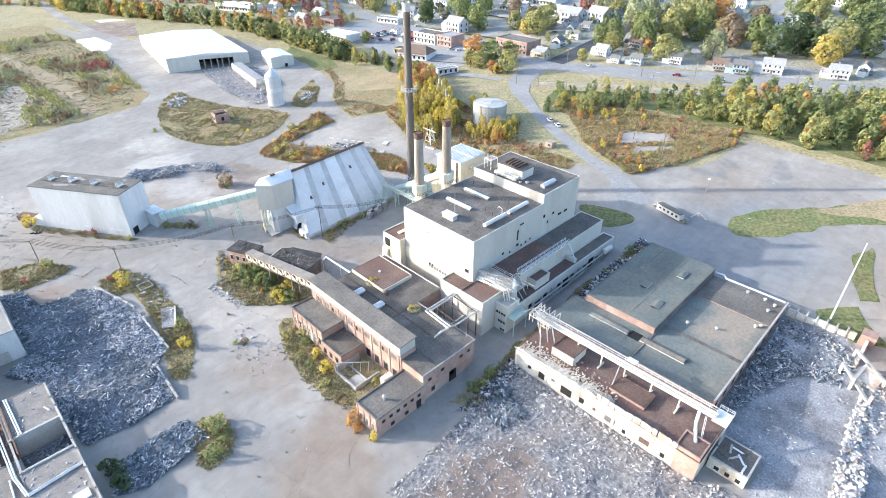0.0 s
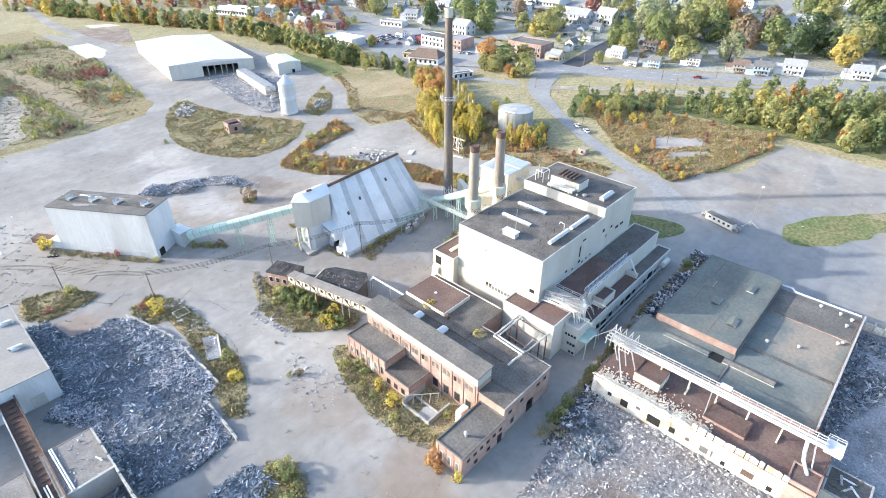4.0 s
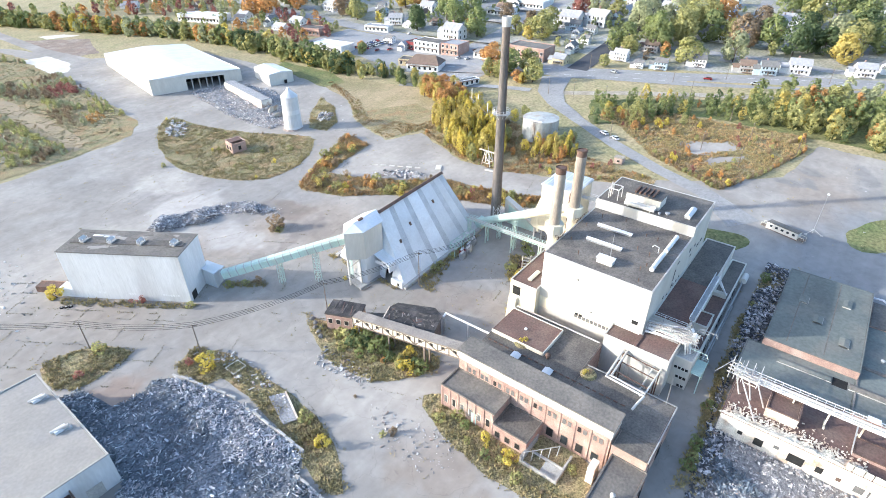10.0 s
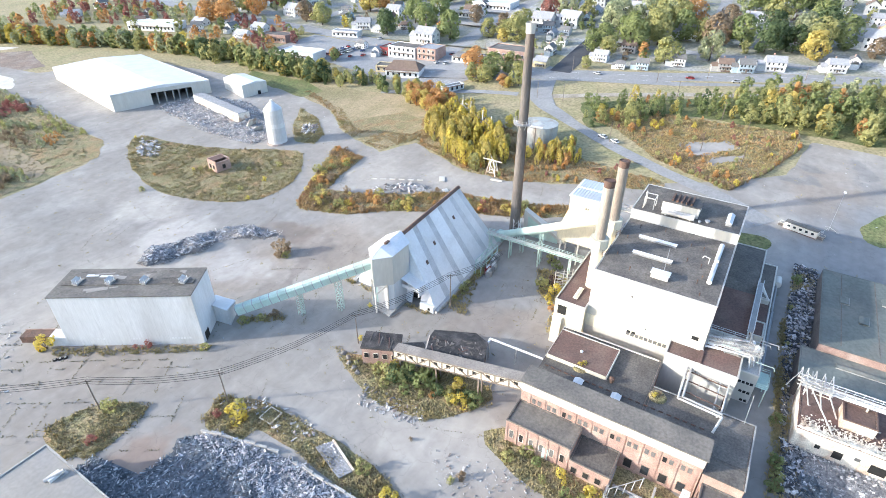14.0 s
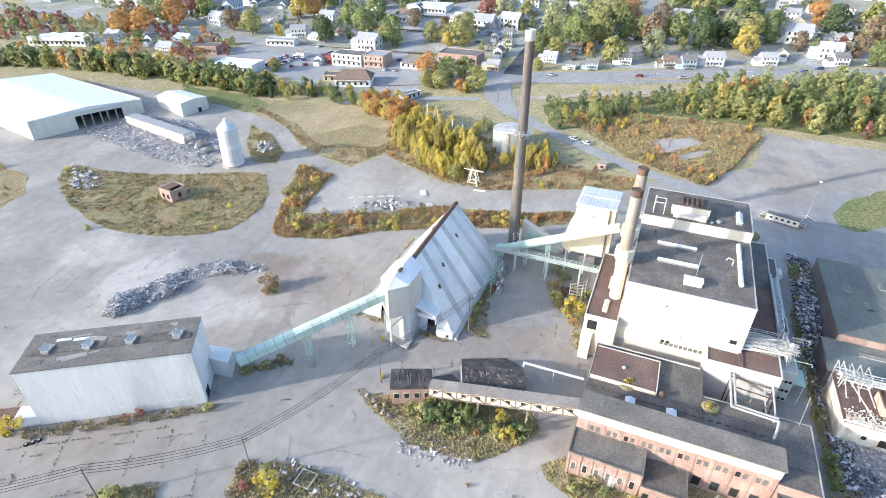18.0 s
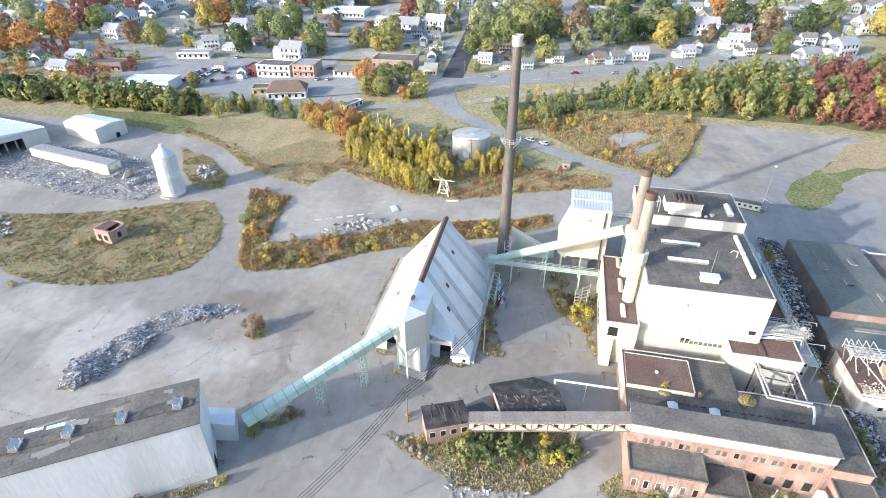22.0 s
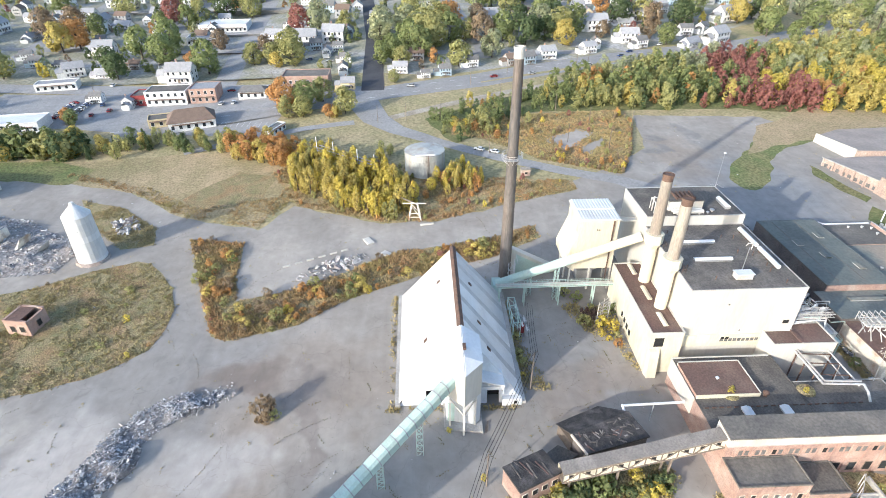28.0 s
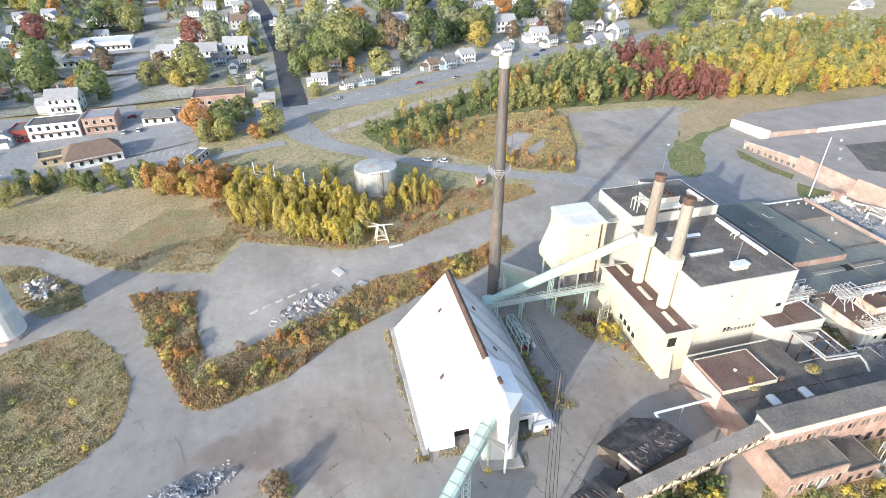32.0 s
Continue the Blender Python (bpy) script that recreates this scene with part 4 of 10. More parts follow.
for k in range(5):
    part("lagged_pipe", pipe(B(), [(87.6 + 0.5 * k, 75.4, 12.2 + 0.25 * (k % 2)), (87.6 + 0.5 * k, 66.4 - 0.4 * k, 12.2 + 0.25 * (k % 2)), (87.6 + 0.5 * k, 65.8 - 0.4 * k, 9.4)], 0.13 + 0.05 * (k % 2), 7), ("aroof", "steel", "aroof", "greysteel", "white")[k], rack)
for x, y in ((90.8, 65.4), (91.9, 66.4)):
    part("vessel", tube(tube(B(), (x, y, 9.2), (x, y, 13.2), 0.5, seg=14), (x, y, 13.2), (x, y, 13.7), 0.5, 0.15, 14), "aroof", rack, "upright white vessel")
part("lower_platform", rail(box(B(), 86.2, 91.6, 61.2, 63.5, 6.2, 6.35), [(86.2, 63.4, 6.35), (86.2, 61.2, 6.35), (91.6, 61.2, 6.35), (91.6, 63.4, 6.35)], 1.1, 0.05, 1.2), "mint", rack, "pale green service platform")
for x in (86.4, 91.4):
    part("platform_leg", bar(B(), (x, 61.4, 0), (x, 61.4, 6.2), 0.2), "mint", rack)
rk2 = thing("pipe_gallery", "long pale pipe gallery with rails across the low roof", "pipework", (104, 67.6, 12.5))
for k in range(3):
    part("pipe", pipe(B(), [(95, 67.0 + 0.4 * k, 13.3), (117, 67.0 + 0.4 * k, 13.3), (117.3, 66.4 + 0.3 * k, 12), (117.3, 64.5, 9.0)], 0.17), "aroof", rk2)
for k in range(22):
    part("truss_bar", bar(B(), (95 + k, 66.9, 13.5 + (k % 2) * 1.1), (96 + k, 66.9, 13.5 + ((k + 1) % 2) * 1.1), 0.1), "aroof", rk2)
part("walkway", box(B(), 95, 117, 66.9, 68.1, 13.5, 13.58), "greysteel", rk2)
part("handrail", rail(rail(B(), [(95, 66.9, 13.58), (117, 66.9, 13.58)], 1.0, 0.05), [(95, 68.1, 13.58), (117, 68.1, 13.58)], 1.0, 0.07), "aroof", rk2)
bm = B()
for k in range(8):
    bar(bm, (95.5 + 3 * k, 67.5, 12.4), (95.5 + 3 * k, 67.5, 13.5), 0.25)
each("stool", bm, "rust", rk2)
rk3 = thing("wall_pipes", "row of pipes and brackets along the shaded wall", "pipework", (110, 63, 4))
for k in range(9):
    x = 95 + 4.4 * k
    part("bracket", bar(B(), (x, 62.9, gz(x, 62)), (x + 0.5, 62.9, 4.8 + (k % 3) * 0.7), 0.22), "greysteel", rk3)
    part("strut", bar(B(), (x, 62.2, gz(x, 62)), (x + 1.6, 63.5, 5.2), 0.16), "greysteel", rk3)
part("pipe", pipe(B(), [(93, 62.7, 4.4), (132, 62.7, 5.4)], 0.25), "greysteel", rk3)
part("pipe", pipe(B(), [(96, 62.3, 3.4), (120, 62.3, 4.2), (120, 62.3, 2.2)], 0.18), "greysteel", rk3)

# pit beside the annex, with white lagged pipes from the mill roof
pitp = thing("lagged_pipes", "white lagged pipes bridging from annex to mill roof", "pipework", (75, 72, 8))
for k in range(2):
    part("lagged_pipe", pipe(B(), [(80.9, 77.2 - 0.8 * k, 9.4), (70.6 + 0.8 * k, 77.1 - 0.8 * k, 9.4), (70.2 + 0.8 * k, 71.7, 9.4), (70 + 0.8 * k, 68.6, 9.4)], 0.24), "steel", pitp)
for pts, r in (([(70, 68.6, 9.4), (68, 69, 9.2), (66.2, 69.5, 8.3)], 0.26), ([(80.9, 68.6, 8.6), (72.6, 68.8, 8.6), (70, 69.5, 9.0)], 0.2), ([(72.6, 70.3, 8.0), (80.9, 70.2, 8.4)], 0.16)):
    part("lagged_pipe", pipe(B(), pts, r), "steel", pitp)
bm = B()
for x in (73.5, 77, 80):
    bar(bm, (x, 77, 0), (x, 77, 9.2), 0.25)
    bar(bm, (x, 68.6, 0), (x, 68.6, 8.5), 0.25)
    bar(bm, (x, 68.6, 8.5), (x, 77, 9.2), 0.2)
part("frame", bm, "rust", pitp)

# ---- coal house, duct and bridge by the boiler house ----
coal = thing("coal_house", "tall cream-white conveyor house with ribbed white roof", "building", (121, 115, 3))
part("wall", prism(B(), rect(116, 127.4, 108.7, 119.4), 9.5, 24.9), "cream", coal)
part("hopper_wall", hull(B(), [(x, y, z) for x in (115.9, 127.5) for y, z in ((119.35, 20.5), (119.3, 8.6), (121.9, 10.6), (122.1, 12.8))]), "cream", coal)
part("lower_casing", hull(B(), [(x, y, z) for x, y, z in ((117.5, 110, 9.6), (126.5, 110, 9.6), (117.5, 119.5, 9.6), (126.5, 119.5, 9.6), (120, 112.5, 6), (124, 112.5, 6), (120, 117, 6), (124, 117, 6))]), "greysteel", coal, "grey steel hopper below the house")
part("lower_casing", box(B(), 120, 124, 112.5, 117, 1, 6), "greysteel", coal)
for x in (115.9, 121.3, 126.7):
    for y in (109, 115, 120.5):
        part("leg", bar(B(), (x, y, 1.5), (x, y, 9.8), 0.4), "steel", coal)
part("roof", box(B(), 115.8, 121.6, 108.5, 119.6, 24.9, 25.1), "sheet", coal)
part("roof", box(B(), 121.6, 127.6, 108.5, 119.6, 24.9, 25.35), "sheet", coal)
for k in range(13):
    shared("roof_rib", "coalrib", lambda bm: box(bm, -2.85, 2.85, -0.17, 0.17, 0, 0.16), "aroof", coal, Matrix.Translation((118.7, 109.0 + 0.84 * k, 25.1)))
    shared("roof_rib", "coalrib", None, "aroof", coal, Matrix.Translation((124.6, 109.0 + 0.84 * k, 25.35)))
for y in (113.8, 114.4):
    win(coal, (115.98, y, 21.6), -90, 0.3, 0.5, "cream", "void", 0)
part("roof_trim", roof_rim(B(), 115.7, 127.7, 108.4, 119.7, 24.8, 0.2, 0.18), "white", coal)
part("downpipe", bar(B(), (115.8, 110.2, 4), (115.8, 110.2, 24.6), 0.3), "rust", coal)
link = thing("roof_gangway", "white steel gangway between conveyor house and roof", "gangway", (121, 105.5, 22))
part("deck", box(B(), 120, 122, 102.1, 108.6, 22, 22.25), "white", link)
part("handrail", rail(rail(B(), [(120, 102.2, 22.25), (120, 108.5, 22.25)], 1.0), [(122, 102.2, 22.25), (122, 108.5, 22.25)], 1.0), "steel", link)

duct = thing("inclined_conveyor", "inclined tubular conveyor, cream above and mint green below", "conveyor", (111, 124, 2.5))
a, b = Vector((116.6, 140.6, 4.6)), Vector((106.5, 106.3, 25.4))
for k in range(14):
    p, q = a.lerp(b, k / 14), a.lerp(b, (k + 1) / 14)
    part("conveyor_segment", tube(B(), p, q, 1.25 - 0.015 * (k % 2), seg=12), "mint" if k < 8 else "cream", duct, "mint green casing" if k < 8 else "cream casing")
for f in (0.25, 0.45):
    p = a.lerp(b, f)
    part("support", lattice(B(), (p.x, p.y, gz(p.x, p.y) - 0.2), (p.x, p.y, p.z - 1.1), 1.0, 4, 0.07), "mint", duct)
part("tail_house", box(B(), 114.6, 118.6, 139.6, 142, gz(116, 141) - 0.3, 5.4), "mint", duct, "small mint green housing")

bridge = thing("pipe_bridge", "mint green pipe bridge with rails on steel legs", "pipe bridge", (110, 126, 2))
part("deck", box(B(), 109.3, 110.9, 110, 142, 8.2, 8.4), "mint", bridge)
for k in range(4):
    part("pipe", pipe(B(), [(109.5 + 0.4 * k, 110, 8.7), (109.5 + 0.4 * k, 142, 8.7)], 0.14, 6), "steel", bridge)
part("handrail", rail(rail(B(), [(109.2, 110, 8.4), (109.2, 142, 8.4)], 1.1, 0.05, 1.6), [(111, 110, 8.4), (111, 142, 8.4)], 1.1, 0.05, 1.6), "mint", bridge)
for y in (115, 124.6, 134.1, 141):
    bm = B()
    for x in (109.3, 110.9):
        bar(bm, (x, y, gz(x, y) - 0.3), (x, y, 8.2), 0.3)
    bar(bm, (109.3, y, 3), (110.9, y, 7.8), 0.15)
    part("leg", bm, "mint", bridge)
rackl = thing("ladder_rack", "rusty climbing frame of pipes in the weeds", "pipework", (103, 114, 1.7))
bm = B()
for x, y in ((101.6, 116), (103.2, 114.2), (104.8, 112.2), (102.4, 112.8)):
    bar(bm, (x, y, 1), (x, y, 8.5), 0.18)
for k in range(6):
    bar(bm, (101.6, 116, 2.4 + 1.1 * k), (104.8, 112.2, 2.4 + 1.1 * k), 0.12)
    bar(bm, (101.6, 116, 2.4 + 1.1 * k), (102.4, 112.8, 2.4 + 1.1 * k), 0.1)
part("frame", bm, "steel", rackl)
scrap = thing("scrap_heap", "dark rusty scrap in the weeds", "scrap", (105, 117, 1.8))
bm = B()
rs = random.Random(5)
for k in range(26):
    m = Matrix.Translation((104.5 + rs.uniform(-2, 2), 117 + rs.uniform(-2, 2), 2 + rs.uniform(0, 0.9))) @ Euler((rs.uniform(0, 3), rs.uniform(0, 3), 0)).to_matrix().to_4x4()
    box(bm, -0.7, 0.7, -0.15, 0.15, -0.3, 0.3, m)
each("piece", bm, "rust", scrap)

M["redpaint"] = mat("dull_red_paint", (0.30, 0.05, 0.05), (0.22, 0.05, 0.045), 1, 0.6, 0)
for k, (x, y) in enumerate(((103.6, 136.6), (101.6, 135.4), (99.6, 136.2), (98.2, 135.2), (106.5, 136.9))):
    tr = thing("transformer", "grey electric transformer with white insulators", "transformer", (x, y, gz(x, y)), group="transformers beside the store")
    z = gz(x, y)
    part("tank", box(B(), x - 0.9, x + 0.9, y - 0.6, y + 0.6, z, z + 2.0), "greysteel" if k != 2 else "redpaint", tr)
    for j in range(3):
        part("insulator", tube(tube(B(), (x - 0.6 + 0.6 * j, y, z + 2), (x - 0.6 + 0.6 * j, y, z + 2.9), 0.18, 0.1, 8), (x - 0.6 + 0.6 * j, y, z + 2.3), (x - 0.6 + 0.6 * j, y, z + 2.4), 0.3, seg=8), "aroof", tr)
    part("radiator", box(B(), x - 0.7, x + 0.7, y - 0.85, y - 0.6, z + 0.3, z + 1.7), "greysteel", tr)
gantry = thing("switch_gantry", "mint steel switchgear gantry beside the store", "gantry", (103, 138, 1.6))
bm = B()
for x in (97, 100.5, 104, 107.5):
    for y in (137.2, 139):
        bar(bm, (x, y, gz(x, y) - 0.2), (x, y, 6.5), 0.2)
for y in (137.2, 139):
    for z in (4.5, 6.5):
        bar(bm, (97, y, z), (107.5, y, z), 0.18)
for x in (97, 100.5, 104, 107.5):
    bar(bm, (x, 137.2, 6.5), (x, 139, 6.5), 0.16)
    bar(bm, (x, 137.2, 4.5), (x, 139, 6.5), 0.12)
part("frame", bm, "mint", gantry)

# ---- tall stack ----
stack = thing("steel_stack", "tall dark sooty steel smoke stack with a ring platform", "chimney", (121, 138, 2.7))
for k in range(11):
    z0, z1 = 2 + k * 5.8, 2 + (k + 1) * 5.8
    r0, r1 = 1.72 - 0.055 * k, 1.72 - 0.055 * (k + 1)
    part("shaft_section", tube(B(), (121, 138, z0), (121, 138, z1), r0 - 0.02 * (k % 2), r1 - 0.02 * (k % 2), 20), "stack", stack)
bm = tube(B(), (121, 138, 65.8), (121, 138, 68.4), 1.3, 1.3, 20, caps=False)
tube(bm, (121, 138, 68.4), (121, 138, 66.6), 1.12, 1.12, 20, caps=False)
tube(bm, (121, 138, 67.9), (121, 138, 68.45), 1.42, 1.42, 20, caps=False)
part("cap", bm, "steel", stack, "pale stack cap")
# black disc added in the stack's mouth for the darkness below
part("flue_floor", tube(B(), (121, 138, 67.0), (121, 138, 67.1), 1.2, 1.2, 20), "void", stack)
bm = B()
for k in range(24):
    a0, a1 = math.tau * k / 24, math.tau * (k + 1) / 24
    p = [(121 + r * math.cos(a), 138 + r * math.sin(a)) for r in (1.3, 2.7) for a in (a0, a1)]
    hull(bm, [(x, y, z) for x, y in p for z in (41.0, 41.12)])
part("ring_deck", bm, "greysteel", stack)
bm = B()
for k in range(16):
    a0, a1 = math.tau * k / 16, math.tau * (k + 1) / 16
    c0, c1 = [Vector((121 + 2.7 * math.cos(a), 138 + 2.7 * math.sin(a), 41.1)) for a in (a0, a1)]
    bar(bm, c0, c0 + Vector((0, 0, 1.2)), 0.1)
    for h in (0.6, 1.2):
        bar(bm, c0 + Vector((0, 0, h)), c1 + Vector((0, 0, h)), 0.09)
    if k % 2 == 0:
        bar(bm, c0, (121 + 1.3 * math.cos(a0), 138 + 1.3 * math.sin(a0), 39.4), 0.12)
part("ring_rail", bm, "steel", stack)
bm = B()
for dx in (-0.22, 0.22):
    bar(bm, (121 + dx, 136.32, 4), (121 + dx, 136.85, 67), 0.07)
for k in range(70):
    bar(bm, (120.78, 136.33 + 0.0072 * k, 5 + 0.88 * k), (121.22, 136.33 + 0.0072 * k, 5 + 0.88 * k), 0.05)
part("ladder", bm, "rust", stack)
part("base_frame", rail(lattice(B(), (119.2, 136.4, 2.4), (119.2, 136.4, 10.5), 1.8, 3, 0.1), [(118, 135, 10.5), (120.4, 135, 10.5)], 1.2), "aroof", stack, "white steel frame at the foot")
flue = thing("flue_housing", "mint and white sloping flue housing behind the stack", "duct", (125.5, 130, 3))
part("casing", hull(B(), [(123.5, 136, 2.5), (125.5, 136, 2.5), (123.5, 136, 12), (125.5, 136, 12), (124, 122.5, 2.5), (127, 122.5, 2.5), (124, 122.5, 4.2), (127, 122.5, 4.2)]), "white", flue)
part("side_panel", hull(B(), [(123.4, 134.5, 3), (123.4, 124, 3), (123.4, 134.5, 10), (123.4, 124, 4.3), (123.5, 134.5, 3), (123.5, 124, 3), (123.5, 134.5, 10), (123.5, 124, 4.3)]), "mint", flue)

# ---- A-frame store ----
store = thing("raw_material_store", "white steep gabled storage shed with grey roof strips", "shed", (95, 154, 1))


def store_at(u, v, side, lift=0.0):
    e = Vector((76.5 + (114 - 76.5) * u, 154 + side * 14.2, 0.9 + 1.6 * u))
    r = Vector((81.3 + (111.5 - 81.3) * u, 153.8, 18.8 + 1.7 * u))
    return e.lerp(r, v) + Vector((0, side * 0.76, 0.65)) * lift


def store_roof(bm, u0, u1, v0=0.0, v1=1.0, lift=0.0, side=-1, thick=0.22):
    ps = [(u0, v0), (u1, v0), (u1, v1), (u0, v1)]
    lo = [bm.verts.new(store_at(u, v, side, lift - thick)) for u, v in ps]
    hi = [bm.verts.new(store_at(u, v, side, lift)) for u, v in ps]
    for k in range(4):
        bm.faces.new((lo[k], lo[(k + 1) % 4], hi[(k + 1) % 4], hi[k]))
    bm.faces.new(hi)
    bm.faces.new(lo[::-1])
    bmesh.ops.recalc_face_normals(bm, faces=bm.faces)
    return bm


us = [0, 0.15, 0.215, 0.36, 0.425, 0.57, 0.635, 0.78, 0.845, 0.93, 1.0]
for k in range(10):
    part("roof_panel", store_roof(B(), us[k], us[k + 1], 0, 1, 0.0 if k % 2 == 0 else -0.06), "aroof" if k % 2 == 0 else "strip", store, "" if k % 2 == 0 else "grey weathered roof strip")
    part("roof_panel", store_roof(B(), us[k], us[k + 1], 0, 1, 0.0, 1), "aroof", store)
for side, spots in ((-1, ((0.30, 0.62), (0.68, 0.70), (0.12, 0.50))), (1, ((0.25, 0.45), (0.72, 0.70)))):
    for u, v in spots:
        part("roof_hatch", store_roof(B(), u, u + 0.022, v, v + 0.05, 0.22, side), "rust", store, "dark roof hatch")
top = Vector((81.6, 153.8, 17.8))
bm = B()
fl = [(140.3, 145.2), (147.9, 158.3), (161.6, 167.8)]
for y0, y1 in fl:
    t0, t1 = max(y0, 142.0), min(y1, 165.8)
    hull(bm, [(x + d, y, z) for d in (0, 0.35) for x, y, z in ((76.35, y0, -0.2), (76.35, y1, -0.2), (77.45, t0, 4.3), (77.45, t1, 4.3))])
hull(bm, [(x + d, y, z) for d in (0, 0.35) for x, y, z in ((77.42, 141.9, 4.2), (77.42, 165.9, 4.2), (81.3, 153.8, 18.75))])
part("end_wall", bm, "aroof", store)
part("end_wall", hull(B(), [(113.6, 140.2, 1), (113.6, 167.8, 1), (113, 140.4, 1), (113, 167.6, 1), (111.4, 153.8, 20), (111, 153.8, 20)]), "aroof", store)
# added black slab behind the openings, the inside's shade put into its colour
part("dark_interior", box(B(), 79, 79.3, 143, 164, 0.3, 5), "void", store, "dark inside seen through the openings")
part("ridge_cap", hull(B(), [(81.1, 153.0, 18.7), (81.1, 154.6, 18.7), (111.7, 153.0, 20.4), (111.7, 154.6, 20.4), (81.1, 153.8, 19.3), (111.7, 153.8, 20.9)]), "rust", store, "dark rusty ridge cap")
for y0, y1 in ((139.2, 140.4), (167.4, 168.6)):
    part("plinth", prism(B(), rect(76, 114.5, y0, y1), lambda x, y: gz(x, y) - 1, lambda x, y: gz(x, y) + 0.9), "plainconcrete", store)
part("lean_to", hull(B(), [(x, y, z + h) for x in (75.0, 80.0) for y, z in ((144.4, 7.2), (150.0, 8.8)) for h in (0, 0.25)]), "aroof", store, "white canopy over the side opening")
part("lean_to_wall", box(B(), 75.2, 80, 144.5, 144.8, 4.6, 7.2), "aroof", store)
part("lean_to_fascia", box(B(), 75.05, 75.2, 144.5, 149.9, 6.2, 7.3), "aroof", store)
part("end_apron", box(B(), 75.6, 76.6, 140.2, 144.6, 0, 2.6), "aroof", store, "white sheeted corner bay")
win(store, (75.58, 141.6, 1.2), -90, 0.7, 0.8, "steel", "void", 0)

# ---- transfer tower and mint conveyor ----
tower = thing("transfer_tower", "white clad transfer tower on an open steel base", "tower", (71.5, 152, 0))
TP = [(67.8, 153.8), (71.6, 157.6), (78.9, 157.6), (78.9, 150), (71.6, 150)]
part("cladding", prism(B(), TP, lambda x, y: 9.2, 17.9), "white", tower)
part("lower_wall", prism(B(), [(71.8, 157.3), (78.9, 157.3), (78.9, 150.02), (71.6, 150.02), (70.4, 151.3)], 0.9, 9.2), "sheet", tower, "pale grey lower wall")
for sd in (-1, 1):
    part("roof_slope", hull(B(), [(x, 153.8 + sd * (y + e), z + h) for e, h in ((0, 0.02), (0.12, 0.2)) for x, y, z in ((67.6, 0, 17.9), (71.5, 3.8, 17.9), (79.6, 3.8, 18.0), (80.8, 0, 19.9), (71.6, 0, 19.4))]), "aroof", tower)
part("roof_hatch", box(B(), 73.4, 75.0, 153.2, 153.9, 19.7, 20.2), "rust", tower, "dark roof hatch")
part("steel_leg", bar(B(), (68.2, 153.8, -0.2), (68.2, 153.8, 9.3), 0.4), "white", tower)
for y in (151.2, 156.6):
    part("brace", bar(B(), (68.2, 153.8, 6.2), (70.2, y, 9.2), 0.24), "white", tower)
    part("steel_leg", bar(B(), (70.4, y, 0.9), (70.4, y, 9.2), 0.3), "white", tower)
part("bay_panel", box(B(), 71.4, 71.7, 152, 157, 1, 6.4), "mint", tower, "faded green panel in the open bay")
part("base", prism(B(), [(68.3, 149.6), (69.6, 157.8), (79, 157.8), (79, 149.4)], -0.5, 0.9), "plainconcrete", tower)
for k in range(3):
    part("base_board", bar(B(), (68.0 + 0.3 * k, 149.3 - 0.3 * k, 0.3 + 0.15 * k), (71.4, 148.6 - 0.2 * k, 0.35 + 0.15 * k), 0.14), "wood", tower)

conv = thing("conveyor_gallery", "long mint green inclined conveyor gallery", "conveyor", (57, 170, 0))
a, b = Vector((45.6, 182.6, 4.4)), Vector((70.7, 156.2, 14.4))
d = (b - a).normalized()
n = Vector((-d.y, d.x, 0)).normalized()
up = d.cross(-n).normalized()
up = up if up.z > 0 else -up
for k in range(16):
    p, q = a.lerp(b, k / 16), a.lerp(b, (k + 0.985) / 16)
    s = 1.0
    sec = [(-1.15, -1.2), (1.15, -1.2), (1.15, 0.7), (0.7, 1.25), (-0.7, 1.25), (-1.15, 0.7)]
    part("conveyor_segment", hull(B(), [e + n * u * s + up * v * s for e in (p, q) for u, v in sec]), "mint", conv)
    shared("joint_band", "cband", lambda bm: hull(bm, [Vector((0, 0, 0)) + n * u * 1.05 + up * v * 1.05 + d * w for w in (-0.1, 0.1) for u, v in sec]), "greysteel", conv, Matrix.Translation(p))
for f in (0.45, 0.74):
    p = a.lerp(b, f)
    part("support", lattice(B(), (p.x, p.y, -0.2), (p.x, p.y, p.z - 1.2), 1.3, 6, 0.08), "mint", conv)
tb = thing("transfer_box", "white sheet-metal conveyor head house", "building", (45, 187, 0))
part("wall", prism(B(), [(43.6, 183.6), (48.0, 186.5), (46.8, 192.4), (42.5, 190)], -0.3, lambda x, y: 5.4 - 0.3 * (x - 43)), "sheet", tb)
part("roof", hull(B(), [(43.2, 183.2, 5.3), (48.4, 186.4, 3.9), (47.0, 192.8, 4.1), (42.2, 190.2, 5.5), (43.2, 183.2, 5.6), (48.4, 186.4, 4.2), (47.0, 192.8, 4.4), (42.2, 190.2, 5.8)]), "aroof", tb)

# ---- long shed ----
ang = math.degrees(math.atan2(28.5, -18.9))
SHED = Matrix.Translation((35.3, 183.5, 0)) @ Matrix.Rotation(radians(ang), 4, "Z")
shed = thing("storage_shed", "tall pale grey sheet-metal shed with dark flat roof", "shed", (30, 201, 0))
part("wall", box(B(), 0, 34.2, -11.6, 0, -0.5, 15.4, SHED), "sheet", shed)
part("roof", box(B(), -0.15, 34.35, -11.75, 0.15, 15.4, 15.65, SHED), "gravelroof", shed, "grey stained flat roof")
part("roof_strip", box(B(), 1, 33, -6.4, -4.6, 15.65, 15.85, SHED), "tar", shed, "dark ridge strip")
rs = random.Random(61)
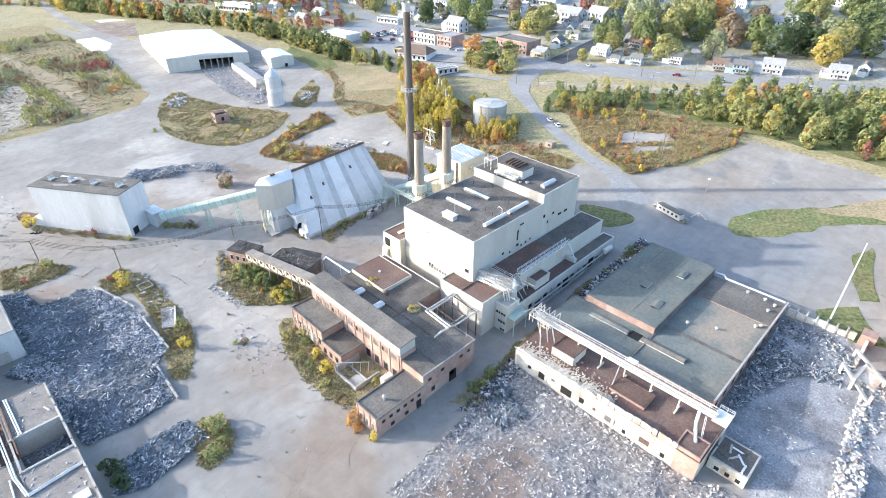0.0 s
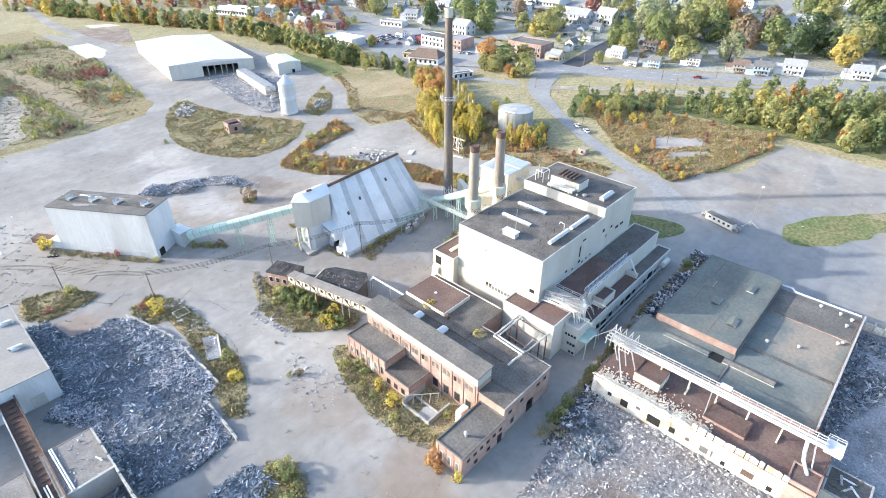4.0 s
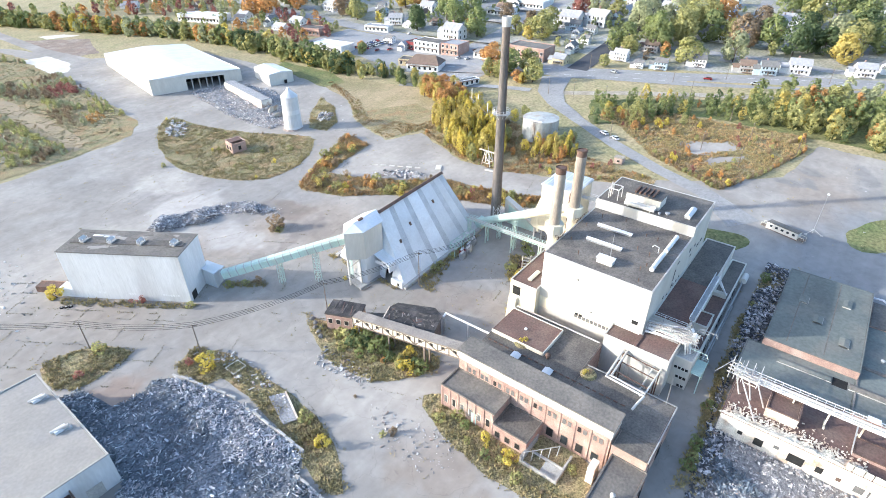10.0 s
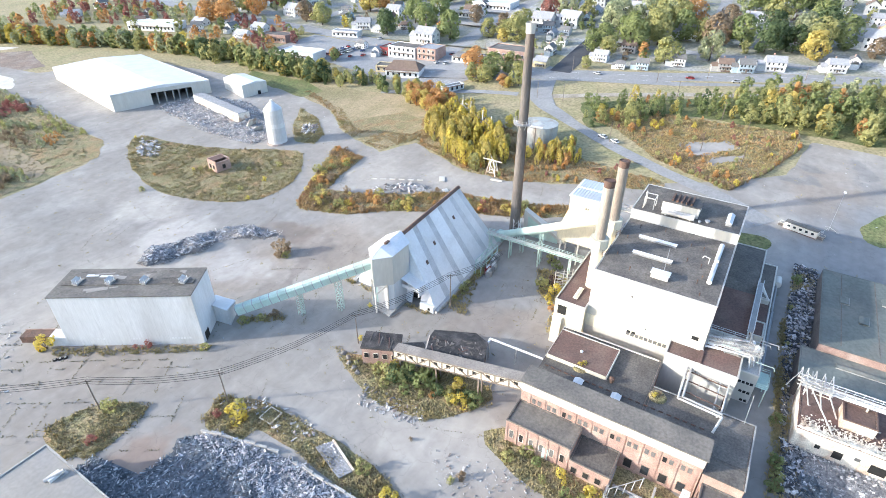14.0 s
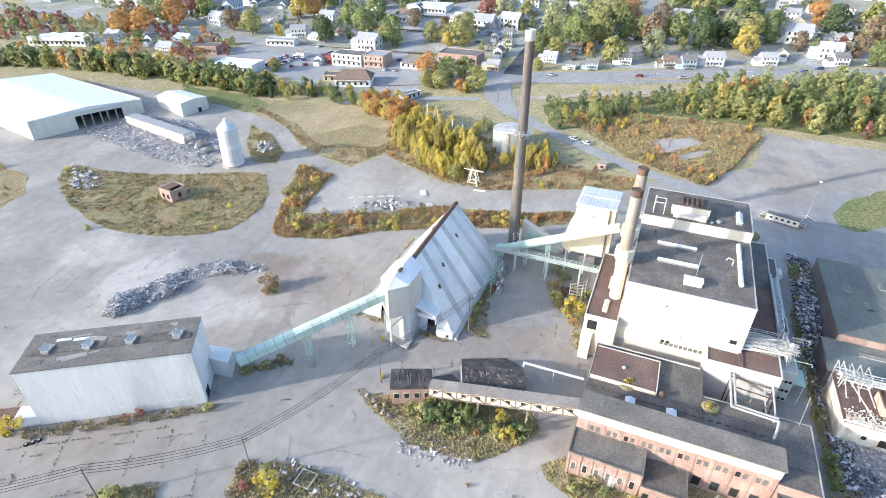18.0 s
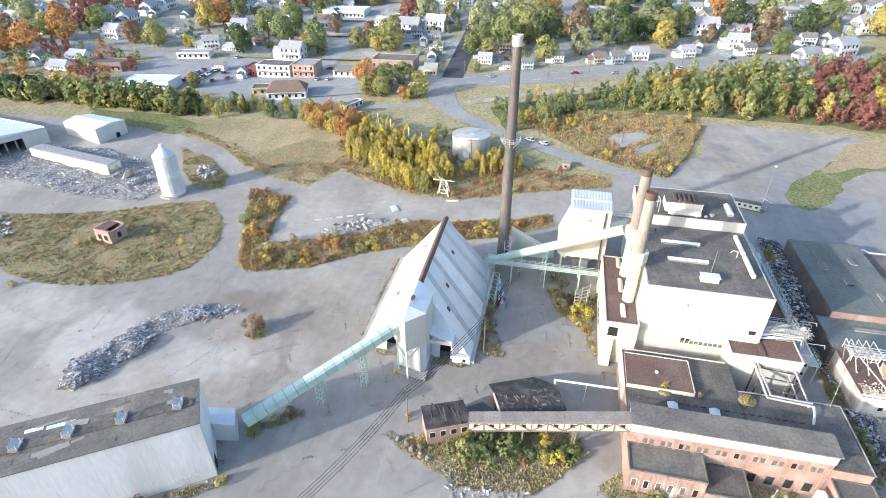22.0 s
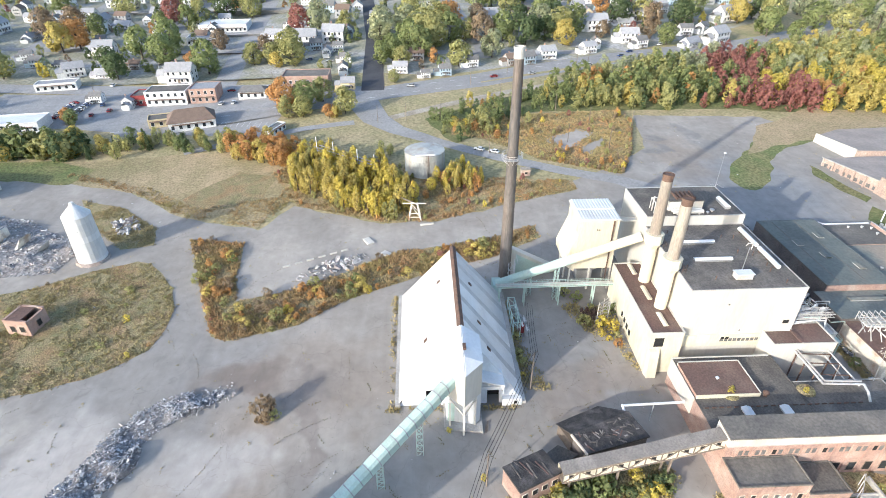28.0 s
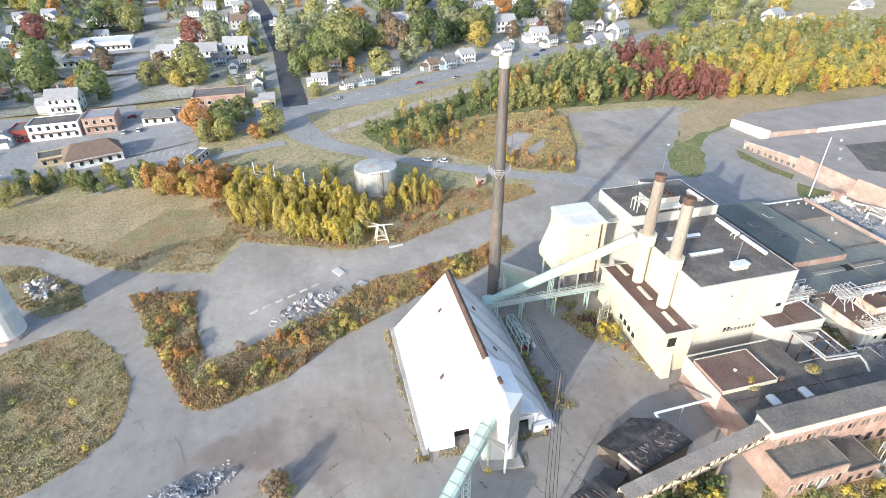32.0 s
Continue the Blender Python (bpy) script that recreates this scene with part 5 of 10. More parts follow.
for k in range(26):
    q, r, s, w = rs.uniform(1, 32), rs.uniform(-11, -1), rs.uniform(0.5, 2.6), rs.uniform(0.15, 0.7)
    part("roof_patch", box(B(), -s, s, -w, w, 15.645 + 0.003 * k, 15.66 + 0.003 * k, SHED @ Matrix.Translation((q, r, 0)) @ Matrix.Rotation(rs.uniform(-0.3, 0.3), 4, "Z")), rs.choice(("tar", "tar", "tar", "paleroof")), shed, "torn strip of roofing")
part("roof_patch", box(B(), 21, 25.5, -8.9, -8.0, 15.66, 15.7, SHED), "aroof", shed, "white torn membrane")
part("roof_patch", box(B(), 26, 29, -9.3, -8.4, 15.66, 15.7, SHED), "aroof", shed, "white torn membrane")
for k in range(46):
    x = 0.4 + 0.742 * k
    shared("cladding_rib", "rib_long", lambda bm: box(bm, -0.04, 0.04, 0, 0.008, 0, 15.3), "sheet", shed, SHED @ Matrix.Translation((x, 0, 0.05)))
for k in range(15):
    shared("cladding_rib", "rib_end", lambda bm: box(bm, -0.018, 0, -0.05, 0.05, 0, 15.3), "sheet", shed, SHED @ Matrix.Translation((0, -0.4 - 0.77 * k, 0.05)))
for x in (3, 5.2, 15, 24.6):
    for k in range(4):
        part("light_panel", box(B(), x + 0.7 * k, x + 0.7 * k + 0.5, -0.02, 0.05, 1.9, 2.5, SHED), "aroof", shed, "small pale wall light")
for x in (3.5, 13, 21.5, 29.5):
    p = SHED @ Vector((x, -5.5, 15.7))
    th = thing("roof_ventilator", "broken pale metal roof ventilator on the shed", "ventilator", tuple(p), 22)
    part("curb", box(B(), -1.0, 1.0, -0.8, 0.8, 0, 0.5), "greysteel", th, local=True)
    part("hood", hull(B(), [(-1.1, -0.5, 0.9), (0.9, -0.6, 1.0), (-1.0, 0.5, 1.5), (0.9, 0.5, 1.4), (-1.1, -0.5, 1.0), (0.9, 0.5, 1.55)]), "steel", th, local=True)
    for q, r in ((-0.8, -0.6), (0.8, -0.6), (-0.8, 0.6), (0.8, 0.6)):
        part("post", bar(B(), (q, r, 0.4), (q, r, 1.5), 0.1), "aroof", th, local=True)
    part("torn_flap", box(B(), 1.0, 1.9, -0.5, 0.4, 0.05, 0.2), "paleroof", th, local=True)
part("door", box(B(), -0.08, 0, -3.6, -1.2, -0.2, 2.6, SHED), "void", shed, "dark doorway")
leanto = thing("lean_to_shed", "low white lean-to with a rusty trailer beside it", "shed", (13, 220, 0))
part("wall", box(B(), 34.4, 38.5, -3.4, -0.2, -0.3, 2.6, SHED), "aroof", leanto)
part("roof", box(B(), 34.3, 38.7, -3.6, 0, 2.6, 2.75, SHED), "sheet", leanto)
rt = thing("rusty_container", "rust-red open container beside the shed", "container", (9, 224, 0))
part("body", box(B(), 39.5, 47, -4.4, -1.6, 0, 1.9, SHED), "rust", rt)
part("frame", box(B(), 39.3, 47.2, -4.6, -4.4, 0.2, 2.1, SHED), "brick", rt)
# ---- brick mill ----
mill = thing("brick_mill", "low red brick mill with dark roofs and a white clerestory", "building", (65, 85, 0))
block(mill, 60.5, 72.5, 62.5, 82.3, 8, "brick", "tar", rim="tar", h=0.12)
block(mill, 60.5, 80.9, 82.35, 105.3, 8, "brick", "tar", rim="tar", h=0.12)
block(mill, 56, 60.45, 62.5, 69.4, 8, "brick", "tar", rim="tar", h=0.12)
part("roof_edge", box(box(B(), 56, 72.7, 62.3, 62.55, 7.9, 8.2), 72.45, 72.7, 62.55, 82, 7.9, 8.2), "plainconcrete", mill, "pale coping along the roof edge")
block(mill, 69, 78.6, 91.5, 105, 8.9, "brick", "brownroof", z0=7.9, rim="brownroof", h=0.1)
part("roof_edge", box(box(B(), 69, 78.7, 91.3, 91.5, 8.0, 9.15), 78.6, 78.8, 91.5, 105, 8.0, 9.15), "white", mill, "white upstand of the raised roof")
part("roof_edge", box(B(), 68.85, 69.0, 91.5, 105.1, 8.0, 9.05), "cream", mill)
part("white_band", box(B(), 80.7, 81.0, 83, 105.4, 5.2, 8.3), "white", mill)
part("white_band", box(B(), 69, 81, 105.28, 105.42, 3.4, 8.2), "white", mill)
part("wall", box(B(), 55.8, 60.4, 69.6, 105.25, -1, 9.6), "brick", mill)
part("clerestory_wall", box(B(), 55.68, 60.2, 69.5, 105.35, 9.6, 12.0), "white", mill, "white boarded clerestory band")
part("clerestory_roof", hull(B(), [(x, y, z) for x, z in ((55.3, 11.95), (55.3, 12.2), (60.5, 12.5), (60.5, 12.25)) for y in (69.2, 105.6)]), "gravelroof", mill)
block(mill, 49.4, 55.75, 91.6, 105.4, 6.3, "brick", "gravelroof", rim="gravelroof")
block(mill, 49.0, 55.75, 83.6, 91.55, 4, "brick", "tar", rim="gravelroof")
block(mill, 42.5, 55.95, 62, 68.9, 5.5, "brick", "gravelroof", rim="gravelroof")
for k in range(11):
    y = 70.4 + 3.3 * k
    shared("pier", "pier8", lambda bm: box(bm, -0.16, 0, -0.3, 0.3, 0, 9.5), "brick", mill, Matrix.Translation((55.8, y, 0)))
    if k < 10:
        win(mill, (55.77, y + 1.0, 6.9), -90, 0.75, 1.3, "brick", "dusty")
        win(mill, (55.77, y + 2.2, 6.9), -90, 0.75, 1.3, "brick", "void" if k % 3 == 1 else "dusty")
        if y < 83:
            win(mill, (55.77, y + 1.6, 1.2), -90, 1.4, 2.2, "wood", "void" if k % 2 else "glass")
for k in range(7):
    shared("pier", "pier6", lambda bm: box(bm, -0.14, 0, -0.22, 0.22, 0, 6.1), "brick", mill, Matrix.Translation((49.4, 92.0 + 2.2 * k, 0)))
    if k < 6:
        win(mill, (49.37, 93.1 + 2.2 * k, 1.9), -90, 0.8, 2.0, "oldwhite", "void" if k in (0, 4) else "dusty", 1)
part("green_door", box(B(), 49.28, 49.4, 96.0, 97.2, 0.1, 3.4), "mint", mill, "faded green door")
for k in range(3):
    win(mill, (48.97, 85.6 + 2.4 * k, 1.0), -90, 1.0, 1.4, "wood", "void")
for k in range(6):
    win(mill, (44.2 + 2.0 * k, 61.97, 3.6), 0, 0.8, 0.7, "wood", "void", 0)
for x in (46.5, 50.5):
    win(mill, (x, 61.97, 1.0), 0, 0.9, 0.9, "wood", "void", 0)
part("door", box(B(), 53.4, 54.8, 61.92, 62.02, 0, 2.6), "void", mill, "dark open doorway")
for k in range(4):
    shared("pier", "pier5", lambda bm: box(bm, -0.14, 0, -0.22, 0.22, 0, 5.3), "brick", mill, Matrix.Translation((42.5, 62.3 + 2.1 * k, 0)))
    if k < 3:
        win(mill, (42.47, 63.35 + 2.1 * k, 1.2), -90, 0.8, 2.2, "oldwhite", "dusty")
for x, z, w, h, pn in ((58, 5.4, 0.9, 0.6, "void"), (62, 5.6, 1.0, 0.7, "glass"), (65, 2.2, 1.2, 1.4, "void"), (68, 5.6, 1.0, 0.7, "void"), (70.6, 5.6, 0.9, 0.7, "glass"), (59, 1.6, 0.9, 1.2, "glass")):
    win(mill, (x, 62.47, z), 0, w, h, "wood", pn, 0)
part("door", box(B(), 64.2, 66.4, 62.4, 62.52, 0, 3.4), "void", mill, "dark open loading door")
for y in (84, 88, 92, 96, 100, 104):
    win(mill, (55.66, y, 10.2), -90, 0.8, 0.9, "white", "white", 0, "boarded_window")
part("string_course", box(B(), 55.6, 55.8, 69.6, 105.2, 9.5, 9.62), "plainconcrete", mill)
wt = thing("yard_walls", "broken low walls of a roofless yard", "ruin", (50, 76, 0))
for x0, x1, y0, y1, h in ((47, 54, 83.4, 83.8, 2.2), (47, 47.4, 76, 83.4, 1.0), (47, 54, 75.6, 76, 1.4), (50.6, 50.9, 76, 83, 0.8), (52, 54, 69.2, 69.5, 3.5), (44.5, 54, 69.3, 69.6, 0.7)):
    part("wall", box(B(), x0, x1, y0, y1, -0.2, h), "plainconcrete", wt)
part("slab", box(B(), 47.4, 50.6, 76, 79.6, 0, 0.35), "plainconcrete", wt, "pale concrete slab")
part("wall_stub", box(B(), 51.2, 53.8, 70.2, 71.6, 0, 4.6), "oldwhite", wt, "pale stub of wall")
bm = B()
for k in range(5):
    bar(bm, (47.2 + 1.4 * k, 83.2 - 1.2 * k, 0.5), (47.4 + 1.4 * k, 83.0 - 1.2 * k, 3.6), 0.14)
bar(bm, (47.2, 83.2, 3.6), (53, 78, 3.6), 0.12)
each("post", bm, "steel", wt)
# things on the mill roofs
for y in (96.2, 88.1):
    curb("roof_skylight", "white sloping skylight on the mill roof", 63.4, 65.8, y - 0.9, y + 0.9, 8.06, 0.9, "steel", "aroof")
vent("roof_ventilator", "rusty round roof ventilator", (69, 90.2, 8.06), 1.3, 1.5, "rust")
vent("roof_ventilator", "white squat roof vent", (73.5, 98.6, 8.96), 0.8, 0.5, "aroof")
vent("roof_chimney", "stubby grey chimney pot on the front wing", (47.2, 65.2, 5.56), 1.0, 1.4, "plainconcrete")
for x, y in ((69.8, 97.3), (70, 80.7)):
    rt = thing("round_roof_bed", "round weedy hump of soil on the roof", "roof", (x, y, 8.06))
    part("mound", tube(B(), (x, y, 8.0), (x, y, 8.6), 1.9, 1.5, 18), "weeds", rt)
bm = B()
for k in range(22):
    y = 71 + 1.55 * k
    box(bm, 66.2, 66.35, y, y + 0.9, 8.05, 8.35)
roofbits = thing("roof_upstands", "row of small rusty upstands on the tar roof", "roof fittings", (66.3, 88, 8.06))
each("upstand", bm, "rust", roofbits)
ant = thing("roof_mast", "thin leaning steel mast on the roof", "mast", (74.5, 65, 8))
part("pole", bar(B(), (72, 64.5, 8), (72.5, 64.8, 15.5), 0.1), "greysteel", ant)
part("pole", bar(B(), (71.6, 74, 8), (71.9, 74.2, 14), 0.08), "greysteel", ant)

# ---- gallery, brick hut and burnt shed ----
gal = thing("timber_gallery", "elevated timber gallery with cream trussed sides and felt roof", "gallery", (57, 120, 0))
a, b = Vector((54.4, 136.8, 4.6)), Vector((57.8, 105.4, 8.6))
d = (b - a).normalized()
n = Vector((d.y, -d.x, 0)).normalized()
n = n if n.x < 0 else -n


def gal_box(bm, u0, u1, s0, s1, h0, h1):
    ps = []
    for u in (u0, u1):
        for s in (s0, s1):
            for h in (h0, h1):
                ps.append(a.lerp(b, u) + n * s + Vector((0, 0, h)))
    return hull(bm, ps)


for k in range(10):
    part("roof_panel", gal_box(B(), k / 10, (k + 0.99) / 10, -1.3, 1.45, 2.4, 2.58), "dustroof", gal)
    part("side_panel", gal_box(B(), k / 10, (k + 0.97) / 10, 1.3, 1.38, 0, 2.4), "cream", gal)
    part("side_panel", gal_box(B(), k / 10, (k + 0.97) / 10, -1.38, -1.3, 0, 2.4), "cream", gal)
    p0, p1 = a.lerp(b, k / 10) + n * 1.45, a.lerp(b, (k + 1) / 10) + n * 1.45
    z = Vector((0, 0, 2.3))
    bm = bar(B(), p0 + (z if k % 2 else Vector()), p1 + (Vector() if k % 2 else z), 0.2)
    bar(bm, p0, p0 + z, 0.16)
    part("brace", bm, "wood", gal)
    c = a.lerp(b, (k + 0.5) / 10) + n * 1.4 + Vector((0, 0, 1.1))
    win(gal, tuple(c), math.degrees(math.atan2(n.y, n.x)) + 90, 0.8, 0.7, "wood", "void", 0)
part("floor", gal_box(B(), 0, 1, -1.4, 1.4, -0.25, 0), "wood", gal)
part("chord", gal_box(gal_box(B(), 0, 1, 1.36, 1.52, -0.15, 0.1), 0, 1, 1.36, 1.52, 2.2, 2.4), "wood", gal)
for u in (0.05, 0.35, 0.68):
    p = a.lerp(b, u)
    bm = B()
    for s in (-1.1, 1.1):
        bar(bm, (p.x + n.x * s, p.y + n.y * s, -0.2), (p.x + n.x * s, p.y + n.y * s, p.z - 0.2), 0.35)
    part("trestle", bm, "wood", gal)
bh = thing("brick_hut", "small brick hut with burnt black roof", "building", (55, 142, 0))
HP = [(56.3, 147.2), (59.8, 139.1), (54.8, 136.6), (51.1, 144.8)]
part("wall", prism(B(), HP, -0.5, 5.1), "brick", bh)
part("roof", prism(B(), [(55.5 + (x - 55.5) * 1.05, 142 + (y - 142) * 1.05) for x, y in HP], 5.1, 5.5), "charred", bh, "burnt black roof")
for k in range(4):
    f = (k + 0.5) / 4
    win(bh, (51.1 + 3.7 * f - 0.04, 144.8 - 8.2 * f - 0.02, 2.4), -90 + 24, 1.1, 1.4, "oldwhite", "void")
for k in range(7):
    part("roof_board", box(B(), -1.8, 1.8, -0.12, 0.12, 0, 0.08, Matrix.Translation((55.3 + 0.5 * (k % 3), 139 + 1.0 * k, 5.52)) @ Matrix.Rotation(0.4 + 0.2 * (k % 3), 4, "Z")), ("tar", "brownroof", "charred")[k % 3], bh)
ds = thing("burnt_shed", "collapsing shed with burnt black roof", "shed", (66, 126, 0))
HI = [(57.9, 130.7), (62.7, 132.6), (67.9, 119.4), (61.4, 117.2)]
LO = [(62.7, 132.6), (67.6, 134.4), (71.3, 124.6), (67.9, 119.4)]
part("wall", prism(B(), [(62.7 + (x - 62.7) * 0.94, 125 + (y - 125) * 0.94) for x, y in HI], -0.4, 5.9), "darkbrick", ds)
part("wall", prism(B(), [(67 + (x - 67) * 0.93, 128 + (y - 128) * 0.93) for x, y in LO], -0.4, 3.0), "wood", ds)
part("roof", prism(B(), HI, 5.9, 6.2), "charred", ds, "burnt black felt roof")
part("roof_edge", hull(B(), [(57.7, 130.9, 5.8), (62.6, 132.9, 5.8), (57.7, 130.9, 6.3), (62.6, 132.9, 6.3), (57.8, 130.6, 6.3), (62.7, 132.6, 6.3)]), "oldwhite", ds, "pale weathered eaves board")
part("lean_to_roof", hull(B(), [(62.7, 132.6, 5.9), (67.6, 134.5, 3.3), (71.4, 124.6, 3.9), (67.9, 119.4, 5.9), (62.7, 132.6, 6.15), (67.6, 134.5, 3.5), (71.4, 124.6, 4.1), (67.9, 119.4, 6.15)]), "charred", ds, "burnt sloping lean-to roof")
rs = random.Random(11)
for k in range(44):
    u, v = rs.random(), rs.random()
    p = Vector(HI[0]).lerp(Vector(HI[1]), 0.1 + 0.8 * u).lerp(Vector(HI[3]).lerp(Vector(HI[2]), 0.1 + 0.8 * u), 0.06 + 0.86 * v)
    q = rs.uniform(0.3, 0.9)
    part("roof_debris", box(B(), -q, q, -0.12, 0.12, 0, 0.1, Matrix.Translation((p.x, p.y, 6.2)) @ Matrix.Rotation(rs.uniform(0, 3), 4, "Z")), rs.choice(("dustroof", "tar", "tar", "brownroof", "charred")), ds)
ds2 = thing("burnt_lean_to", "low burnt lean-to between hut and shed", "shed", (60, 137, 0))
part("roof", prism(B(), [(59.8, 139.6), (63, 135), (60.6, 131.4), (57.4, 136.4)], 2.2, 2.6), "tar", ds2)
part("wall", prism(B(), [(59.6, 139), (62.5, 135), (60.4, 132), (57.8, 136.4)], -0.3, 2.2), "wood", ds2)
wp = thing("overhead_pipe", "white overhead pipe on posts", "pipework", (70, 113, 0))
part("pipe", pipe(B(), [(68.6, 119.8, 5.2), (70.0, 119.9, 5.6), (70.3, 106.3, 5.6)], 0.28), "aroof", wp)
for x, y in ((69.4, 119.8), (68.4, 119.4), (70.1, 113)):
    part("post", bar(B(), (x, y, -0.2), (x, y, 5.5), 0.16), "steel", wp)

# ---- flat mill hall ----
hall = thing("flat_mill_hall", "long low mill hall with patched grey roofs", "building", (115, 35, 2))
block(hall, 105.5, 141, 34, 53, 9, "darkbrick", "greenroof", rim="greenroof", h=0.12)
block(hall, 94, 105.45, 34, 56, 7, "darkbrick", "greenroof", rim="greenroof", h=0.12)
block(hall, 94, 140, 15, 33.95, 7, "brick", "greenroof", rim="dustroof", h=0.3)
block(hall, 128, 139.7, 15.3, 33.6, 7.3, "brick", "gravelroof", z0=6.5, rim="gravelroof", h=0.05)
part("drop_wall", box(B(), 105.3, 105.5, 34, 53, 6.9, 8.9), "brick", hall)
part("joint_strip", box(B(), 110, 111, 15.4, 33.8, 7.08, 7.2), "tar", hall, "dark roof joint")
block(hall, 79, 93.95, 11, 55, 6, "oldwhite", "brownroof", rim="brownroof", h=0.15)
block(hall, 79.2, 84, 11.2, 16, 6.8, "brick", "brownroof", z0=5.9, rim="brick")
block(hall, 83.4, 88.8, 42.2, 48, 8.4, "oldwhite", "brownroof", z0=5.9, rim="brownroof")
block(hall, 83.2, 88, 24.6, 32.6, 6.8, "brick", "brownroof", z0=5.9, rim="rust", h=0.15)
curb("roof_skylight", "long low grey skylight on the hall roof", 101, 102.4, 38.6, 48.8, 7.06, 0.5, "greenroof", "greenroof")
curb("roof_skylight", "long low grey skylight on the hall roof", 101, 102.6, 24.6, 35, 7.06, 0.7, "greenroof", "gravelroof")
part("roof_hole", box(B(), 100.4, 103.2, 35.4, 38.2, 7.0, 7.09), "void", hall, "dark hole in the roof")
for x, y in ((114, 38), (120, 44), (127, 48), (131, 39)):
    curb("roof_hatch", "small grey hatch on the hall roof", x - 1.6, x + 1.6, y - 0.9, y + 0.9, 9.06, 0.5, "steel", "greenroof", "hatch")
for x0, x1, y in ((107, 140, 41), (107, 140, 48.5)):
    part("roof_seam", box(B(), x0, x1, y, y + 0.25, 9.04, 9.09), "tar", hall)
for k, (x, y) in enumerate(((137, 17), (137.8, 19.6), (133.6, 17.5), (126.5, 16.8), (125.4, 17.6), (138, 24), (118, 24), (115, 30))):
    vent("roof_vent", "pale broken roof vent on the hall", (x, y, 7.36 if x > 128 else 7.06), 0.9, 0.8, "steel")
pl = thing("roof_edge_pipe", "white lagged pipe along the roof edge", "pipework", (141, 30, 7))
part("pipe", pipe(B(), [(141.3, 34, 7.6), (141.6, 31.5, 7.6), (140.3, 30.5, 7.6), (140.4, 15.5, 7.6)], 0.25), "aroof", pl)
for y, z, w, h, fill in ((47.1, 1.8, 1.7, 1.9, "void"), (40.4, 1.6, 2.8, 2.2, "void"), (36.6, 2.2, 1.6, 1.5, "void"), (29.4, 1.8, 2.5, 1.6, "dusty"), (26, 1.4, 0.8, 1.1, "void"), (24.9, -0.2, 1.3, 1.2, "void"), (21.6, 2.0, 2.2, 1.5, "rust"), (17.6, 1.6, 0.9, 1.2, "void"), (33.2, 2.4, 0.8, 0.9, "rust"), (50.6, 2.6, 0.9, 1.0, "void"), (44, 3.2, 1.0, 0.8, "dusty")):
    win(hall, (78.98, y, z), -90, w, h, "oldwhite", fill, 0, "window_hole")
for k in (0, 3, 6, 9, 12, 15):
    shared("pier", "hallpier", lambda bm: box(bm, -0.12, 0, -0.3, 0.3, -0.5, 5.7), "oldwhite", hall, Matrix.Translation((79, 11.6 + 2.86 * k, 0)))
part("brick_panel", box(B(), 78.85, 79.02, 11, 15.5, -0.5, 5.9), "brick", hall, "bare orange brick corner")
for k in range(9):
    win(hall, (97 + 4.8 * k, 14.97, 3.6), 0, 1.6, 1.6, "wood", "void")
part("end_wall", box(B(), 93.9, 140, 14.7, 15, 6.9, 8.2), "brick", hall, "stained brick parapet")
part("coping", box(B(), 93.9, 140, 14.66, 15.04, 8.2, 8.34), "plainconcrete", hall)
for x0, x1, y0, y1 in ((112.4, 115.6, 36.9, 37.0), (112.4, 112.5, 37, 39), (118.4, 121.6, 42.9, 43.0), (118.4, 118.5, 43, 45), (125.4, 128.6, 46.9, 47.0), (100.8, 100.95, 38.4, 49), (100.8, 100.95, 24.4, 35.2)):
    part("roof_flashing", box(B(), x0, x1, y0, y1, 7.0 if x0 < 105 else 9.0, 7.2 if x0 < 105 else 9.3), "steel", hall, "pale metal flashing")
# ragged edge of the broken front
rs = random.Random(3)
y = 15.6
while y < 54.5:
    w = rs.uniform(0.7, 1.9)
    h0, h1 = (rs.uniform(0.1, 0.9), rs.uniform(0.1, 0.9)) if y > 33 else (rs.uniform(1.1, 1.7), rs.uniform(1.1, 1.7))
    t = rs.uniform(0.35, 0.6)
    part("broken_wall_top", hull(B(), [(78.97, y, 5.9), (78.97, y + w, 5.9), (79 + t, y, 5.9), (79 + t, y + w, 5.9), (78.97, y, 6.1 + h0), (78.97, y + w * 0.6, 6.1 + max(h0, h1)), (78.97, y + w, 6.1 + h1), (79 + t, y, 6.1 + h0 * 0.8), (79 + t, y + w, 6.1 + h1 * 0.8)]), "oldwhite", hall)
    y += w * rs.uniform(1.0, 1.25)
rs = random.Random(5)
bm = B()
for k in range(16):
    y, w, d, h = 33 + 1.35 * k + rs.uniform(-0.4, 0.4), rs.uniform(1.0, 2.4), rs.uniform(1.0, 3.4), rs.uniform(0.15, 0.45)
    hull(bm, [(79.1, y - w, 6.02), (79.1, y + w, 6.02), (79.2 + d, y - w * 0.4, 6.02), (79.1 + d * 0.8, y + w * 0.7, 6.02), (79.4, y - w * 0.5, 6.0 + h), (79.3, y + w * 0.3, 6.05 + h), (79.2 + d * 0.5, y, 6.0 + h * 0.6)])
for k in range(1100):
    y = rs.uniform(30, 54.5)
    m = Matrix.Translation((79.3 + abs(rs.gauss(0, 1.9)), y, 6.05 + rs.uniform(0, 0.5))) @ Euler((rs.uniform(-0.6, 0.6), rs.uniform(-0.6, 0.6), rs.uniform(0, 3))).to_matrix().to_4x4()
    s = rs.uniform(0.06, 0.24)
    box(bm, -s, s, -s * 0.5, s * 0.5, -0.08, 0.08, m)
